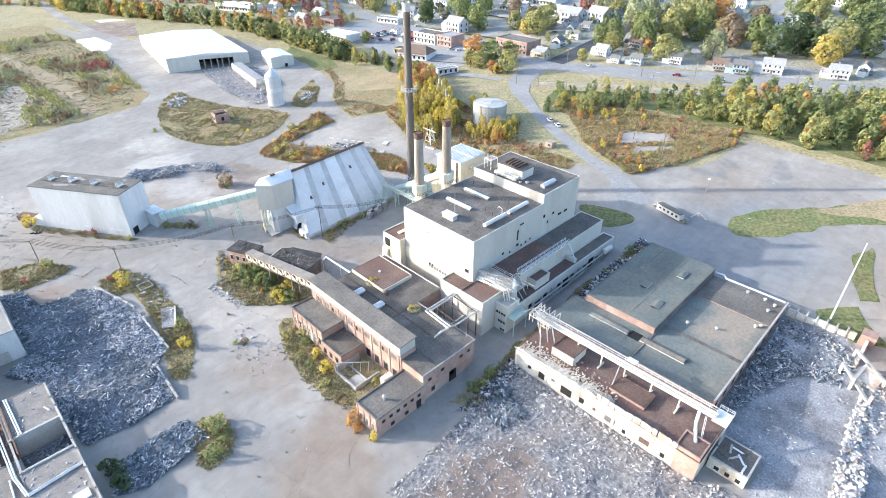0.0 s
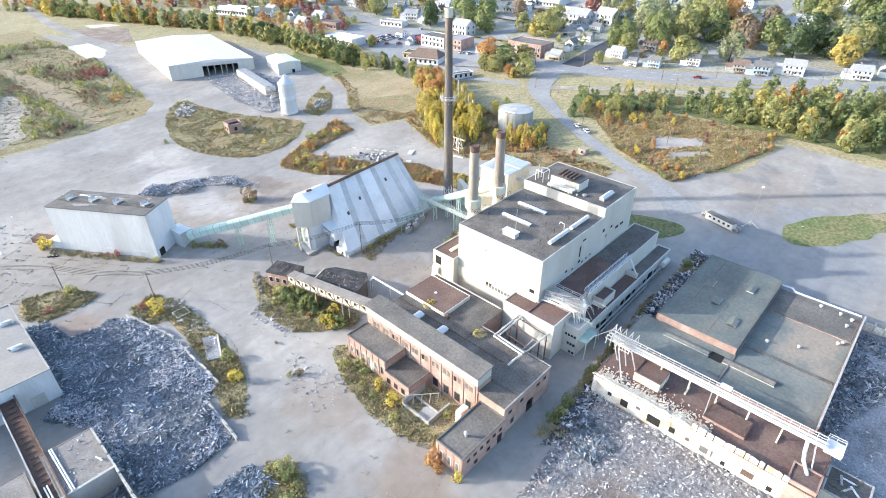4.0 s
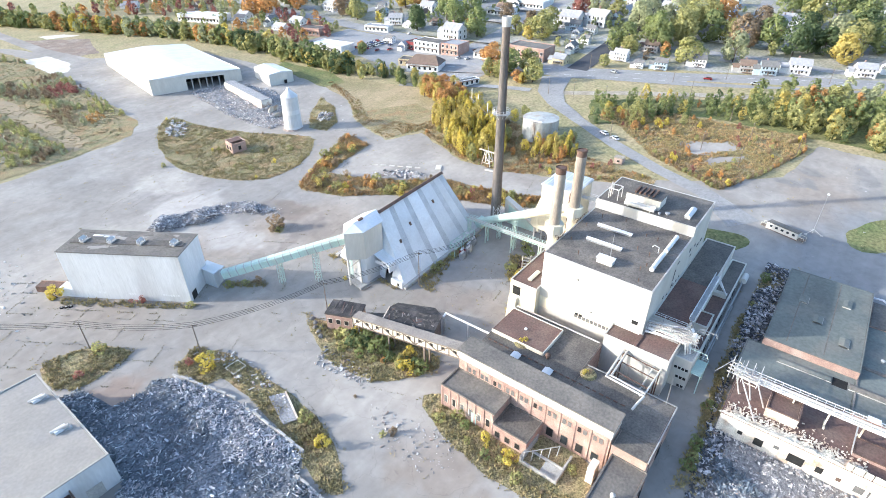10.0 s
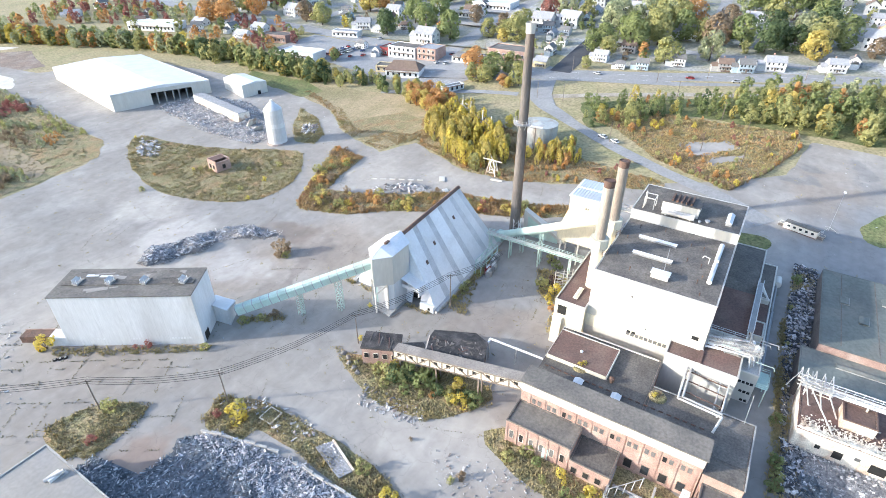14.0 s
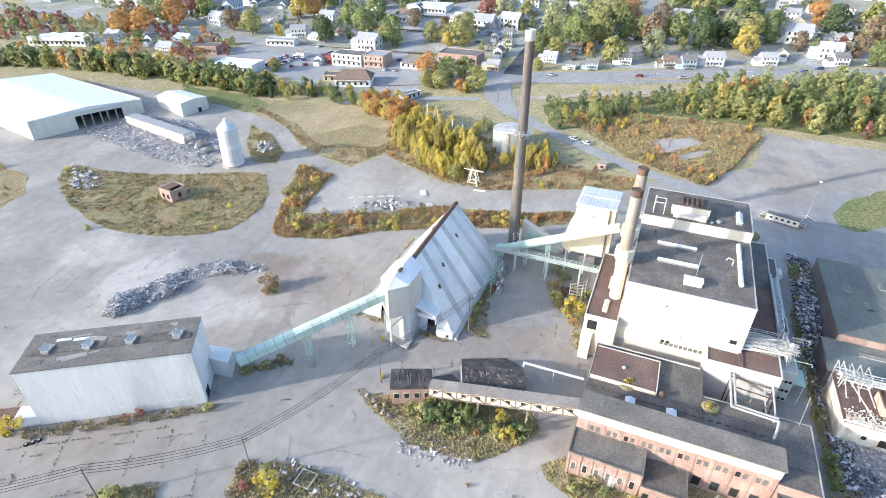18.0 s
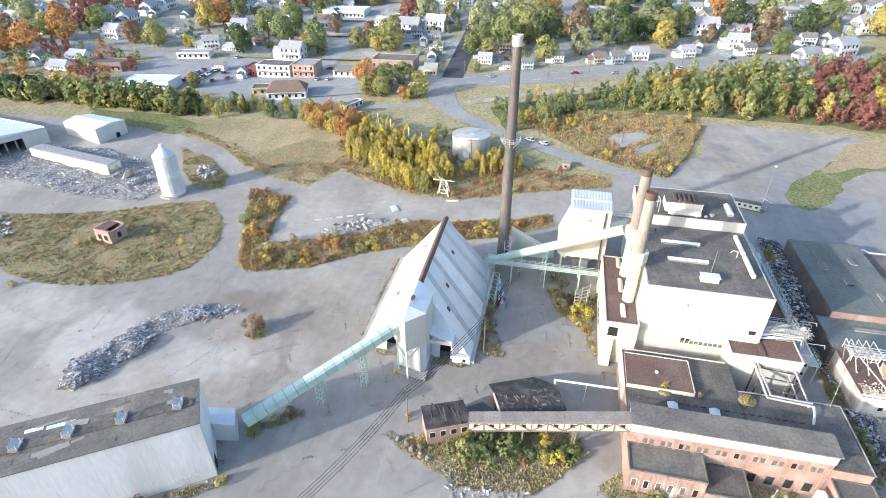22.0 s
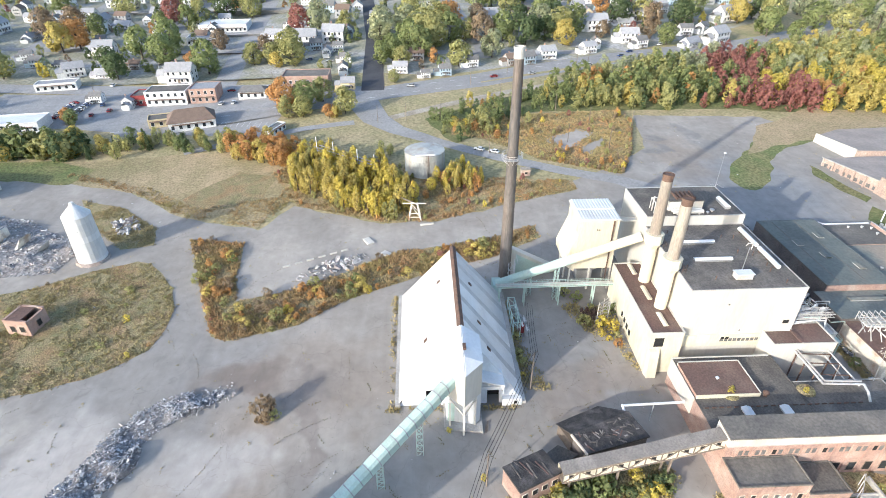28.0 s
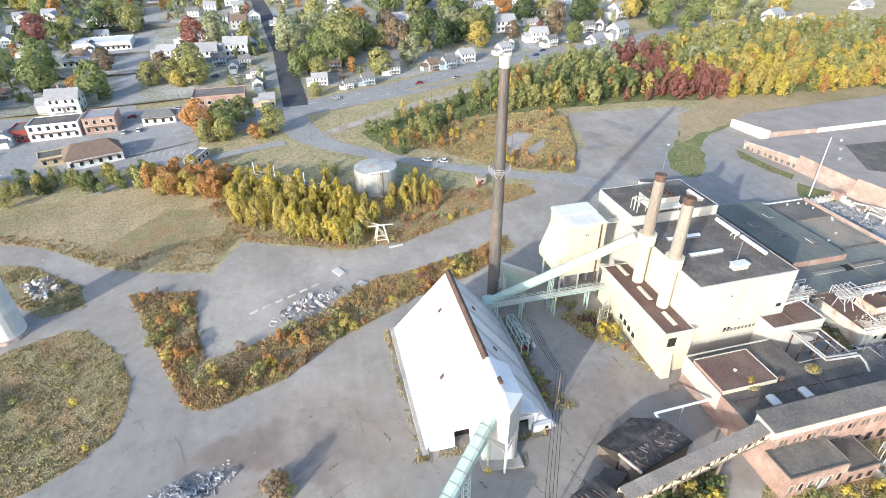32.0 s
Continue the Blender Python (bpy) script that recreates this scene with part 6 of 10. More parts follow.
tagged(part("roof_debris", bm, "oldwhite", hall, "crumbled masonry strewn on the broken roof edge"), kind="stuff")
bm = B()
for k in range(300):
    y = rs.uniform(11, 54)
    m = Matrix.Translation((78.6 - abs(rs.gauss(0, 0.9)), y, 0.2 + rs.uniform(0, 0.8))) @ Euler((rs.uniform(-0.6, 0.6), rs.uniform(-0.6, 0.6), rs.uniform(0, 3))).to_matrix().to_4x4()
    s = rs.uniform(0.12, 0.45)
    box(bm, -s, s, -s * 0.5, s * 0.5, -0.15, 0.15, m)
tagged(part("fallen_masonry", bm, "rubble", hall, "fallen masonry at the wall's foot"), kind="stuff")

truss = thing("roof_pipe_bridge", "long white steel pipe bridge with rails over the roof", "pipe bridge", (88, 34, 6))
for k in range(9):
    y0, y1 = 13 + 4.75 * k, 13 + 4.75 * (k + 0.99)
    part("deck_section", box(B(), 87.2, 88.9, y0, y1, 10.0, 10.35), "aroof", truss)
bm = B()
for x in (87.2, 88.9):
    bar(bm, (x, 13, 11.6), (x, 56, 11.6), 0.14)
    for k in range(29):
        bar(bm, (x, 13 + 1.535 * k, 10.3), (x, 13 + 1.535 * k, 11.6), 0.09)
    bar(bm, (x, 13, 10.95), (x, 56, 10.95), 0.09)
part("handrail", bm, "aroof", truss)
for k in range(3):
    part("pipe", pipe(B(), [(87.6 + 0.45 * k, 12.5, 10.65), (87.6 + 0.45 * k, 56, 10.65)], 0.17, 7), "steel", truss)
for y in (19.8, 25.9, 32.1, 37.8, 44):
    bm = B()
    bar(bm, (88, y, 6.0), (88, y, 10.0), 0.3)
    bar(bm, (86.8, y, 6.3), (89.4, y, 6.3), 0.35)
    bar(bm, (88, y, 9), (89.2, y, 10), 0.2)
    part("support", bm, "cream", truss, "cream T-shaped support")
bm = B()
for x, y, x1, y1 in ((86.6, 53.4, 87, 55), (79.8, 48.7, 86.8, 54), (85.5, 48.3, 87.2, 51), (89.5, 54.5, 88.8, 54.5), (86.2, 51, 87.2, 52.6)):
    bar(bm, (x, y, 6), (x1, y1, 10.2), 0.22)
for y in (51, 52.5, 54, 55.5, 56.5):
    bar(bm, (85.6, y, 12.4 - (y - 51) * 0.1), (90.2, y, 12.6), 0.16)
    bar(bm, (85.6, y, 10), (85.6, y, 12.4), 0.14)
    bar(bm, (90.2, y, 10), (90.2, y, 12.6), 0.14)
for k in range(5):
    pipe(bm, [(86 + 0.8 * k, 50.5, 10.7 + 0.3 * (k % 2)), (86 + 0.8 * k, 57, 11.2 + 0.3 * (k % 3))], 0.15, 6)
bar(bm, (84, 59, 11.4), (90, 56.5, 11.6), 0.12)
part("end_frame", bm, "steel", truss, "tangled white steel end frame")
rs = random.Random(44)
for k in range(18):
    x, y, z = rs.uniform(85.4, 88.8), rs.uniform(50.5, 55.4), rs.uniform(10.4, 12.6)
    d = rs.choice(((2, 0, 0), (0, 2.2, 0), (0, 0, 1.2), (1.2, 1.4, 0.3), (-1.2, 1.2, 0.5)))
    part("small_pipe", bar(B(), (x, y, z), (x + d[0], y + d[1], z + d[2]), rs.uniform(0.07, 0.14)), rs.choice(("greysteel", "steel", "cream")), truss)
part("strut", bar(B(), (79.6, 32, 1.2), (87.4, 33.2, 10), 0.22), "greysteel", truss, "leaning steel strut")
bm = B()
pipe(bm, [(87.3, 15.6, 10.2), (85.6, 15.2, 8.4), (85.4, 14.8, 6.8), (82.6, 13.6, 6.9), (81.2, 12.6, 3.6)], 0.35)
part("lagged_pipe", bm, "aroof", truss)
bm = B()
for x in (84.2, 85.2):
    bar(bm, (x - 3.4, 11.8, 1.5), (x + 2.4, 14.2, 10.2), 0.12)
for k in range(12):
    f = k / 12
    bar(bm, (80.8 + 5.8 * f, 11.8 + 2.4 * f, 1.5 + 8.7 * f), (81.8 + 5.8 * f, 11.8 + 2.4 * f, 1.5 + 8.7 * f), 0.09)
part("stair", bm, "steel", truss, "steel stair flight")
part("platform", rail(box(B(), 86.4, 90.4, 10.2, 13, 10.2, 10.35), [(86.4, 10.2, 10.35), (90.4, 10.2, 10.35), (90.4, 13, 10.35)], 1.1, 0.05, 1.0), "aroof", truss)
part("roof_sign", box(B(), 87.9, 89.4, 30.2, 32.4, 11.7, 11.8), "aroof", truss, "flat white panel")
sb = thing("small_ruin", "small white roofless building with a charred roof", "ruin", (92, 6, 0))
part("wall", box(B(), 84, 91, 3.5, 10.6, -0.5, 3.8), "oldwhite", sb)
part("roof", box(B(), 84.2, 90.8, 3.7, 10.4, 3.78, 3.95), "tar", sb, "charred flat roof")
part("roof_rim", roof_rim(B(), 84, 91, 3.5, 10.6, 3.78, 0.3, 0.25), "plainconcrete", sb)
for k in range(3):
    win(sb, (83.97, 4.8 + 2 * k, 1.4), -90, 0.9, 1.0, "oldwhite", "void", 0)
for k in range(8):
    part("roof_board", box(B(), -1.2, 1.2, -0.2, 0.2, 0, 0.1, Matrix.Translation((85.5 + 0.6 * k, 4.8 + (k * 37 % 50) / 10, 4.0)) @ Matrix.Rotation(k * 1.3, 4, "Z")), ("aroof", "tar", "plainconcrete")[k % 3], sb)

# ---- ruins east of the hall ----
ew = thing("broken_wall", "long broken whitewashed concrete wall in the rubble", "ruin", (140, 8, 4))
for k in range(7):
    y0, y1 = 14.6 - 2.2 * k, 14.6 - 2.2 * (k + 0.95)
    part("wall_panel", box(B(), 140.2 + 0.2 * k, 140.8 + 0.2 * k, y1, y0, 2.5, 6.4 - 0.3 * (k % 3)), "oldwhite", ew)
    part("pier", box(B(), 139.9 + 0.2 * k, 141.1 + 0.2 * k, y0 - 0.3, y0 + 0.1, 2.5, 6.9), "plainconcrete", ew)
rt = thing("concrete_ruin", "ruined concrete frame with bare beams", "ruin", (124, -8, 3))
for x, y in ((128, -1), (124, -4), (121, -8), (128, -9), (132, -5), (135, -2)):
    part("column", box(B(), x - 0.28, x + 0.28, y - 0.28, y + 0.28, 1.5, 6.4), "oldwhite", rt)
for p, q in (((128, -1, 6.2), (121, -8, 4.2)), ((132, -5, 6.2), (124, -4, 6)), ((128, -9, 6), (135, -2, 6.4)), ((124, -4, 4), (128, -9, 4.2))):
    part("beam", bar(B(), p, q, 0.6), "plainconcrete", rt)
part("slab", hull(B(), [(127, -4, 5.6), (131, -4.6, 6.4), (129, -8.6, 5.2), (125, -8, 4.4), (127, -4, 5.9), (131, -4.6, 6.7), (129, -8.6, 5.5), (125, -8, 4.7)]), "oldwhite", rt)
part("brick_stub", box(B(), 140.6, 144, -4.6, -1.4, 3.5, 7.4), "brick", rt)
for k in range(9):
    part("wall_piece", box(B(), 131.4 + 1.1 * k, 132.4 + 1.1 * k, -3.4, -2.8, 2.6, 4.2 + 0.28 * k + 0.5 * (k % 2)), "oldwhite", rt)
# ---- far east mill ----
em = thing("east_mill", "wide low mill with grey roofs and buff brick walls", "building", (185, -40, 6))
EMR = [(187, 1), (163.5, -6), (142, -9.4), (126, -12), (126, -140), (188, -140), (188, -14)]
part("wall", prism(B(), EMR, 1, 10.5), "pinkstone", em)
part("roof", prism(B(), [(186.6, 0.4), (163.6, -6.6), (142.2, -10), (126.4, -12.6), (126.4, -139), (187.6, -139), (187.6, -13.6)], 10.45, 10.62), "tanroof", em)
part("wall", prism(B(), [(208, -9), (190, -13.6), (188.2, -38), (189, -139), (225, -139), (221, -114), (214.6, -22)], 4, 12.1), "pinkstone", em)
part("roof", prism(B(), [(207.8, -9.4), (190.2, -13.9), (188.4, -38), (189.2, -138.8), (224.8, -138.8), (220.8, -114), (214.3, -22.2)], 12.05, 12.25), "tanroof", em)
part("gable", prism(B(), [(208.3, -8.7), (190, -13.4), (189.8, -13.9), (208.5, -9.2)], 8, 12.9), "white", em, "white end wall")
part("step_wall", prism(B(), [(187.9, -37), (188.9, -138), (188.6, -138), (187.6, -37)], 10.6, 12.7), "aroof", em, "long white step between the roofs")
part("parapet", prism(B(), [(164.5, -5.1), (142, -8.8), (141.8, -9.5), (164.5, -5.8)], 3, lambda x, y: 10.9 + 0.07 * (x - 142)), "pinkstone", em, "tall pink brick parapet")
part("parapet", prism(B(), [(142, -8.9), (126, -11.5), (126, -12.2), (142, -9.6)], 2, 11.8), "pinkstone", em, "buff brick parapet")
part("coping", prism(B(), [(187.4, 1.4), (164, -5.4), (164, -6), (187.4, 0.8)], 10.5, 10.9), "plainconcrete", em)
part("dark_roof", prism(B(), [(172, -36), (149, -22), (138, -38), (148, -80), (170, -70)], 10.6, 10.75), "tar", em, "dark tarred roof")
for k in range(11):
    f = k / 10
    shared("pilaster", "empil", lambda bm: box(bm, -0.3, 0.3, -0.2, 0.2, 0, 6.5), "pinkstone", em, Matrix.Translation((186.5 - 43.5 * f, 1.15 - (11.6 * f if f < 0.5 else 6.3 + 7.6 * (f - 0.5)), 4.2)) @ Matrix.Rotation(radians(13), 4, "Z"))
rs = random.Random(15)
for k in range(9):
    f = (k + 0.5) / 9
    win(em, (186.4 - 22 * f, 0.86 - 6.55 * f, 7.6 - 1.0 * f), 180 + 16.5, 1.5, 1.4, "pinkstone", "dusty", 0)
for k in range(3):
    vent("roof_ventilator", "round grey roof ventilator", (160 + 8 * k, -20 - 9 * k, 10.62), 1.6, 1.3)
patch("grass_verge", [(187, 5.5), (161.4, -1.5), (158.4, 2.4), (166, 6), (178.5, 9)], "grass", 0.12, "green grass verge along the brick mill", "grass", amp=1.6, step=1)
patch("grass_verge", [(155, 2), (142.8, -8), (139, 8), (147, 10), (151, 6)], "grass", 0.12, "green grass round the light mast", "grass", amp=1.6, step=1)
pole = thing("light_mast", "tall slim white light mast", "mast", (146.1, 5.6, 4.6))
part("shaft", tube(B(), (146.1, 5.6, 4.3), (146.1, 5.8, 27.5), 0.26, 0.12, 8), "aroof", pole)

# ---- north-west buildings ----
nw = thing("flat_roofed_works", "pale flat-roofed works with grey walls", "building", (-15, 160, 0))
block(nw, -42, -3.7, 143, 176.5, 8, "sheet", "paleroof", rim="plainconcrete")
for x, y in ((-6.4, 168), (-6.8, 156)):
    u = thing("roof_unit", "broken white roof unit", "roof unit", (x, y, 8.06))
    part("casing", box(B(), x - 1.2, x + 1.0, y - 0.6, y + 0.6, 8, 8.7), "aroof", u)
    part("duct", tube(B(), (x - 1.6, y + 0.5, 8.4), (x + 1.4, y - 0.8, 8.9), 0.35, seg=10), "steel", u)
    part("panel", box(B(), x + 0.4, x + 1.7, y - 1.2, y + 0.1, 8.05, 8.25), "greysteel", u)
part("door", box(B(), -9.5, -6.6, 142.9, 143.02, 0, 3.2), "plainconcrete", nw)
dc = thing("rusty_conveyor", "dark rusty open conveyor with white edge pipe", "conveyor", (-12.8, 131, 0))
part("trough", box(B(), -14.4, -11.6, 104, 143.4, 4.4, 5.2), "rust", dc)
for x in (-14.6, -11.5):
    part("edge", box(B(), x, x + 0.25, 104, 143.4, 4.4, 6.0), "plainconcrete" if x < -12 else "rust", dc)
for k in range(22):
    shared("idler", "idler", lambda bm: tube(bm, (-0.7, 0, 0), (0.7, 0, 0), 0.1, seg=6), "rust", dc, Matrix.Translation((-12.9, 105 + 1.75 * k, 5.35)))
for y in (108, 118, 128, 138):
    part("leg", box(B(), -14.2, -11.8, y - 0.3, y + 0.3, -0.3, 4.4), "rust", dc)
sw = thing("roofless_works", "half demolished works with dusty roofs and an open pit", "ruin", (-7, 100, 0))
for x0, x1, y0, y1, z1 in ((-12.2, -2.9, 109, 122.2, 5.4), (-12.2, -2.9, 78, 99.4, 5.4), (-34, -12.25, 78, 103.6, 5.1), (-34, -15.2, 103.65, 121, 4.9)):
    part("wall", box(B(), x0, x1, y0, y1, -1, z1 - 0.05), "plainconcrete", sw)
    part("roof", box(B(), x0 + 0.3, x1 - 0.3, y0 + 0.3, y1 - 0.3, z1 - 0.05, z1 + 0.06), "dustroof", sw, "dusty grey-brown flat roof")
    part("roof_rim", roof_rim(B(), x0, x1, y0, y1, z1 - 0.02, 0.22, 0.14), "dustroof", sw)
part("wall", box(box(B(), -3.3, -2.9, 99.45, 108.95, -0.5, 5.5), -12.2, -11.8, 99.45, 108.95, -0.5, 5.5), "plainconcrete", sw)
part("pit_floor", box(B(), -11.8, -3.3, 99.45, 108.95, -0.4, 0.3), "darkbed", sw, "debris-strewn floor of the pit")
part("fallen_slab", hull(B(), [(-9.5, 100, 0.4), (-5, 100, 0.4), (-9.2, 103.5, 0.4), (-5.4, 103.2, 0.4), (-8.5, 100, 2.0), (-5.4, 100, 1.6)]), "plainconcrete", sw)
rs = random.Random(19)
bm = B()
for k in range(150):
    m = Matrix.Translation((rs.uniform(-11.4, -3.7), rs.uniform(99.8, 108.6), 0.35 + rs.uniform(0, 0.6))) @ Euler((rs.uniform(-0.6, 0.6), rs.uniform(-0.6, 0.6), rs.uniform(0, 3))).to_matrix().to_4x4()
    q = rs.uniform(0.15, 0.6)
    box(bm, -q, q, -q * 0.3, q * 0.3, -0.08, 0.08, m)
tagged(part("pit_debris", bm, "darkrubble", sw, "loose debris in the pit"), kind="stuff")
bm = B()
for k in range(110):
    x, y = rs.uniform(-12, -3.2), rs.choice((rs.uniform(78.5, 99), rs.uniform(109.4, 121.8)))
    m = Matrix.Translation((x, y, 5.5)) @ Matrix.Rotation(rs.uniform(0, 3), 4, "Z")
    q = rs.uniform(0.06, 0.3)
    box(bm, -q, q, -q * 0.4, q * 0.4, -0.05, 0.09, m)
tagged(part("roof_litter", bm, "midrubble", sw, "scattered bits on the roofs"), kind="stuff")
for pts in ([(-10.5, 122, 5.75), (-10.2, 109.2, 5.75)], [(-10.1, 122, 5.75), (-9.8, 109.2, 5.75)], [(-13.6, 114, 5.45), (-13.3, 98.8, 5.65), (-12.4, 93, 5.75), (-3.2, 93.8, 5.75)], [(-13.1, 114, 5.45), (-12.9, 98.4, 5.65), (-12.0, 92.6, 5.75), (-3.2, 93.4, 5.75)], [(-13.9, 99, 5.4), (-14.4, 80, 5.4)], [(-4.2, 112, 5.8), (-4.8, 113.6, 6.0)]):
    part("pipe", pipe(B(), pts, 0.16, 7), "aroof", sw)
for y in (99.2, 109.1):
    part("pit_beam", box(B(), -12.2, -2.9, y - 0.25, y + 0.25, 5.3, 5.75), "plainconcrete", sw)
for k in range(14):
    h = 0.15 + 0.5 * ((k * 7) % 5) / 5
    part("broken_parapet", box(B(), -3.25, -2.88, 80 + 3.0 * k, 82.6 + 3.0 * k, 5.3, 5.6 + h), "plainconcrete", sw)
part("hatch", box(B(), -6.6, -4.0, 85, 87.2, 5.45, 5.75), "sheet", sw, "pale metal roof hatch")

# ---- far works ----
ware = thing("warehouse", "wide white roofed metal warehouse with an open front", "warehouse", (150, 395, 6))
WA, WB, WC, WD = Vector((121, 364)), Vector((166, 345)), Vector((181, 430)), Vector((134, 445))


def wall_line(p, q, z0, z1, t=0.4):
    d = (q - p).normalized()
    n = Vector((-d.y, d.x)) * t
    return prism(B(), [tuple(p), tuple(q), tuple(q + n), tuple(p + n)], z0, z1)


part("front_wall", wall_line(WA, WA.lerp(WB, 0.38), 3, 13), "white", ware)
part("front_wall", wall_line(WA.lerp(WB, 0.80), WB, 3, 13), "white", ware)
part("lintel", wall_line(WA.lerp(WB, 0.38), WA.lerp(WB, 0.80), 11, 13), "white", ware)
part("side_wall", wall_line(WB, WC, 3, 13.5), "white", ware)
part("side_wall", wall_line(WC, WD, 3, 13.5), "white", ware)
part("side_wall", wall_line(WD, WA, 3, 13), "white", ware)
part("roof", hull(B(), [(*WA, 13), (*WB, 13), (*WC, 13.6), (*WD, 13.6), (*WA.lerp(WB, 0.5), 14.6), (*WC.lerp(WD, 0.5), 15.2), (*WA, 12.7), (*WB, 12.7), (*WC, 13.3), (*WD, 13.3)]), "aroof", ware)
# added black sheet, stands in for the shade inside the open front
part("back_partition", wall_line(WA.lerp(WD, 0.2), WB.lerp(WC, 0.2), 3, 12.6), "void", ware, "black sheet standing in for the shaded inside of the warehouse")
for f in (0.44, 0.52, 0.60, 0.66, 0.74):
    p = WA.lerp(WB, f)
    part("column", box(B(), p.x - 0.25, p.x + 0.25, p.y - 0.25, p.y + 0.25, 3, 11.2), "greysteel", ware)
sware = thing("small_warehouse", "small white metal warehouse", "warehouse", (178, 331, 6))
SP = [(169, 322.5), (183, 319), (187, 341), (174.5, 344)]
part("wall", prism(B(), SP, 4, 12.6), "white", sware)
part("roof", hull(B(), [(x, y, 12.6) for x, y in SP] + [(176, 320.5, 13.6), (180.6, 342.8, 13.6)]), "aroof", sware)
part("door", prism(B(), [(177.2, 320.3), (178.8, 319.9), (178.7, 319.6), (177.1, 320.0)], 5, 8.4), "void", sware)
silo = thing("concrete_silo", "pale concrete silo with a conical top", "silo", (138, 264.5, 3.5))
for k in range(8):
    part("ring_course", tube(B(), (137.6, 264, 3 + 2 * k), (137.6, 264, 4.98 + 2 * k), 4.25 - 0.05 * k, 4.2 - 0.05 * k, 22), "sheet", silo)
part("cone", tube(B(), (137.6, 264, 19), (137.6, 264, 22.2), 4.0, 0.7, 22), "sheet", silo)
part("cap", tube(B(), (137.6, 264, 22.1), (137.6, 264, 23.0), 0.8, 0.6, 12), "sheet", silo)
part("footing", tube(B(), (137.6, 264, 2.6), (137.6, 264, 4.0), 5.4, 4.8, 12), "rubble", silo)
M["tankpaint"] = mat("faded_pale_tank_paint", (0.43, 0.44, 0.42), (0.34, 0.345, 0.335), 3, 0.7, 0.01, fine=0.12, stain=(0.30, 0.25, 0.20), stain_size=4, amount=0.7, stretch=(1, 1, 0.3))
tank = thing("storage_tank", "round pale grey-green storage tank with stained walls", "tank", (190, 160, 8))
for k in range(4):
    part("shell_course", tube(B(), (190, 160, 6.5 + 2.45 * k), (190, 160, 6.5 + 2.45 * (k + 0.995)), 7.8 - 0.015 * (k % 2), seg=36), "tankpaint", tank)
part("roof", tube(B(), (190, 160, 16.3), (190, 160, 17.0), 7.8, 0.6, 36), "tankpaint", tank)
part("roof_patch", hull(B(), [(185.5, 158, 16.54), (188, 155, 16.54), (189.5, 158.5, 16.95), (186.5, 161.5, 16.65), (185.5, 158, 16.4), (188, 155, 16.4), (186.5, 161.5, 16.4)]), "greysteel", tank, "dark grey patch on the tank roof")
part("pipe", pipe(B(), [(183.6, 156, 16.7), (182.8, 163.5, 16.7)], 0.3), "aroof", tank)
bm = bar(bar(B(), (182.2, 158.6, 7), (182.2, 158.6, 17.2), 0.12), (182.3, 159.3, 7), (182.3, 159.3, 17.2), 0.12)
for k in range(24):
    bar(bm, (182.2, 158.6, 7.3 + 0.4 * k), (182.3, 159.3, 7.3 + 0.4 * k), 0.06)
part("ladder", bm, "rust", tank)
col = thing("collapsed_block", "long pale collapsed concrete block among rubble", "ruin", (152, 320, 5))
part("wall", prism(B(), [(151, 340), (144, 297), (150, 296), (157, 339)], 3.5, lambda x, y: 8.6 + 0.02 * (y - 300)), "oldwhite", col)
part("roof", prism(B(), [(151.4, 340), (144.6, 297.5), (149.6, 296.5), (156.6, 339)], 8.4, lambda x, y: 8.9 + 0.02 * (y - 300)), "rubble", col)
part("fallen_slab", hull(B(), [(142, 291, 3.5), (148, 290, 3.5), (143, 288, 8), (147.5, 287.5, 7.6), (142, 290, 3.5), (148, 289, 3.5)]), "oldwhite", col)
part("fallen_slab", hull(B(), [(139, 283, 3.5), (144, 281, 3.5), (140, 280.5, 6.6), (143.5, 279.5, 7)]), "plainconcrete", col)
hut = thing("ruined_hut", "small roofless red brick hut", "building", (106, 266, 2))
box_w = B()
prism(box_w, [(103.2, 263.2), (104.2, 269.6), (104.8, 269.5), (103.8, 263.1)], 1, 6.4)
prism(box_w, [(103.8, 263.1), (109.6, 262.2), (109.7, 262.8), (103.9, 263.7)], 1, 6.0)
prism(box_w, [(109.6, 262.2), (110.6, 268.6), (110.0, 268.7), (109.0, 262.3)], 1, 6.6)
prism(box_w, [(104.2, 269.6), (110.6, 268.6), (110.5, 268.0), (104.1, 269.0)], 1, 6.6)
part("wall", box_w, "brick", hut)
part("roof", prism(B(), [(103.8, 265), (104.3, 269.2), (110.2, 268.2), (109.6, 264.2)], 6.2, 6.5), "brownroof", hut)
win(hut, (103.4, 265.0, 3), -98, 1.2, 1.6, "wood", "void", 0)
win(hut, (103.8, 267.6, 3), -98, 1.2, 1.6, "wood", "void", 0)
win(hut, (106.5, 262.5, 3), -8, 1.2, 1.6, "wood", "void", 0)
kiosk = thing("timber_kiosk", "small tan boarded kiosk", "hut", (184.5, 121, 7.5))
part("wall", box(B(), 183.2, 186, 119.3, 122.7, 6.8, 9.7), "pinkstone", kiosk)
part("roof", box(B(), 183, 186.2, 119.1, 122.9, 9.7, 9.9), "dirt", kiosk)
part("window", box(B(), 183.15, 183.22, 120.4, 121.4, 8.1, 8.9), "void", kiosk)
trl = thing("site_trailer", "long white site trailer with a grey roof", "trailer", (167, 59, 6))
TM = Matrix.Translation((166, 59, gz(166, 59))) @ Matrix.Rotation(radians(72), 4, "Z")
part("body", box(B(), -6, 6, -1.5, 1.5, 0.5, 3.1, TM), "white", trl)
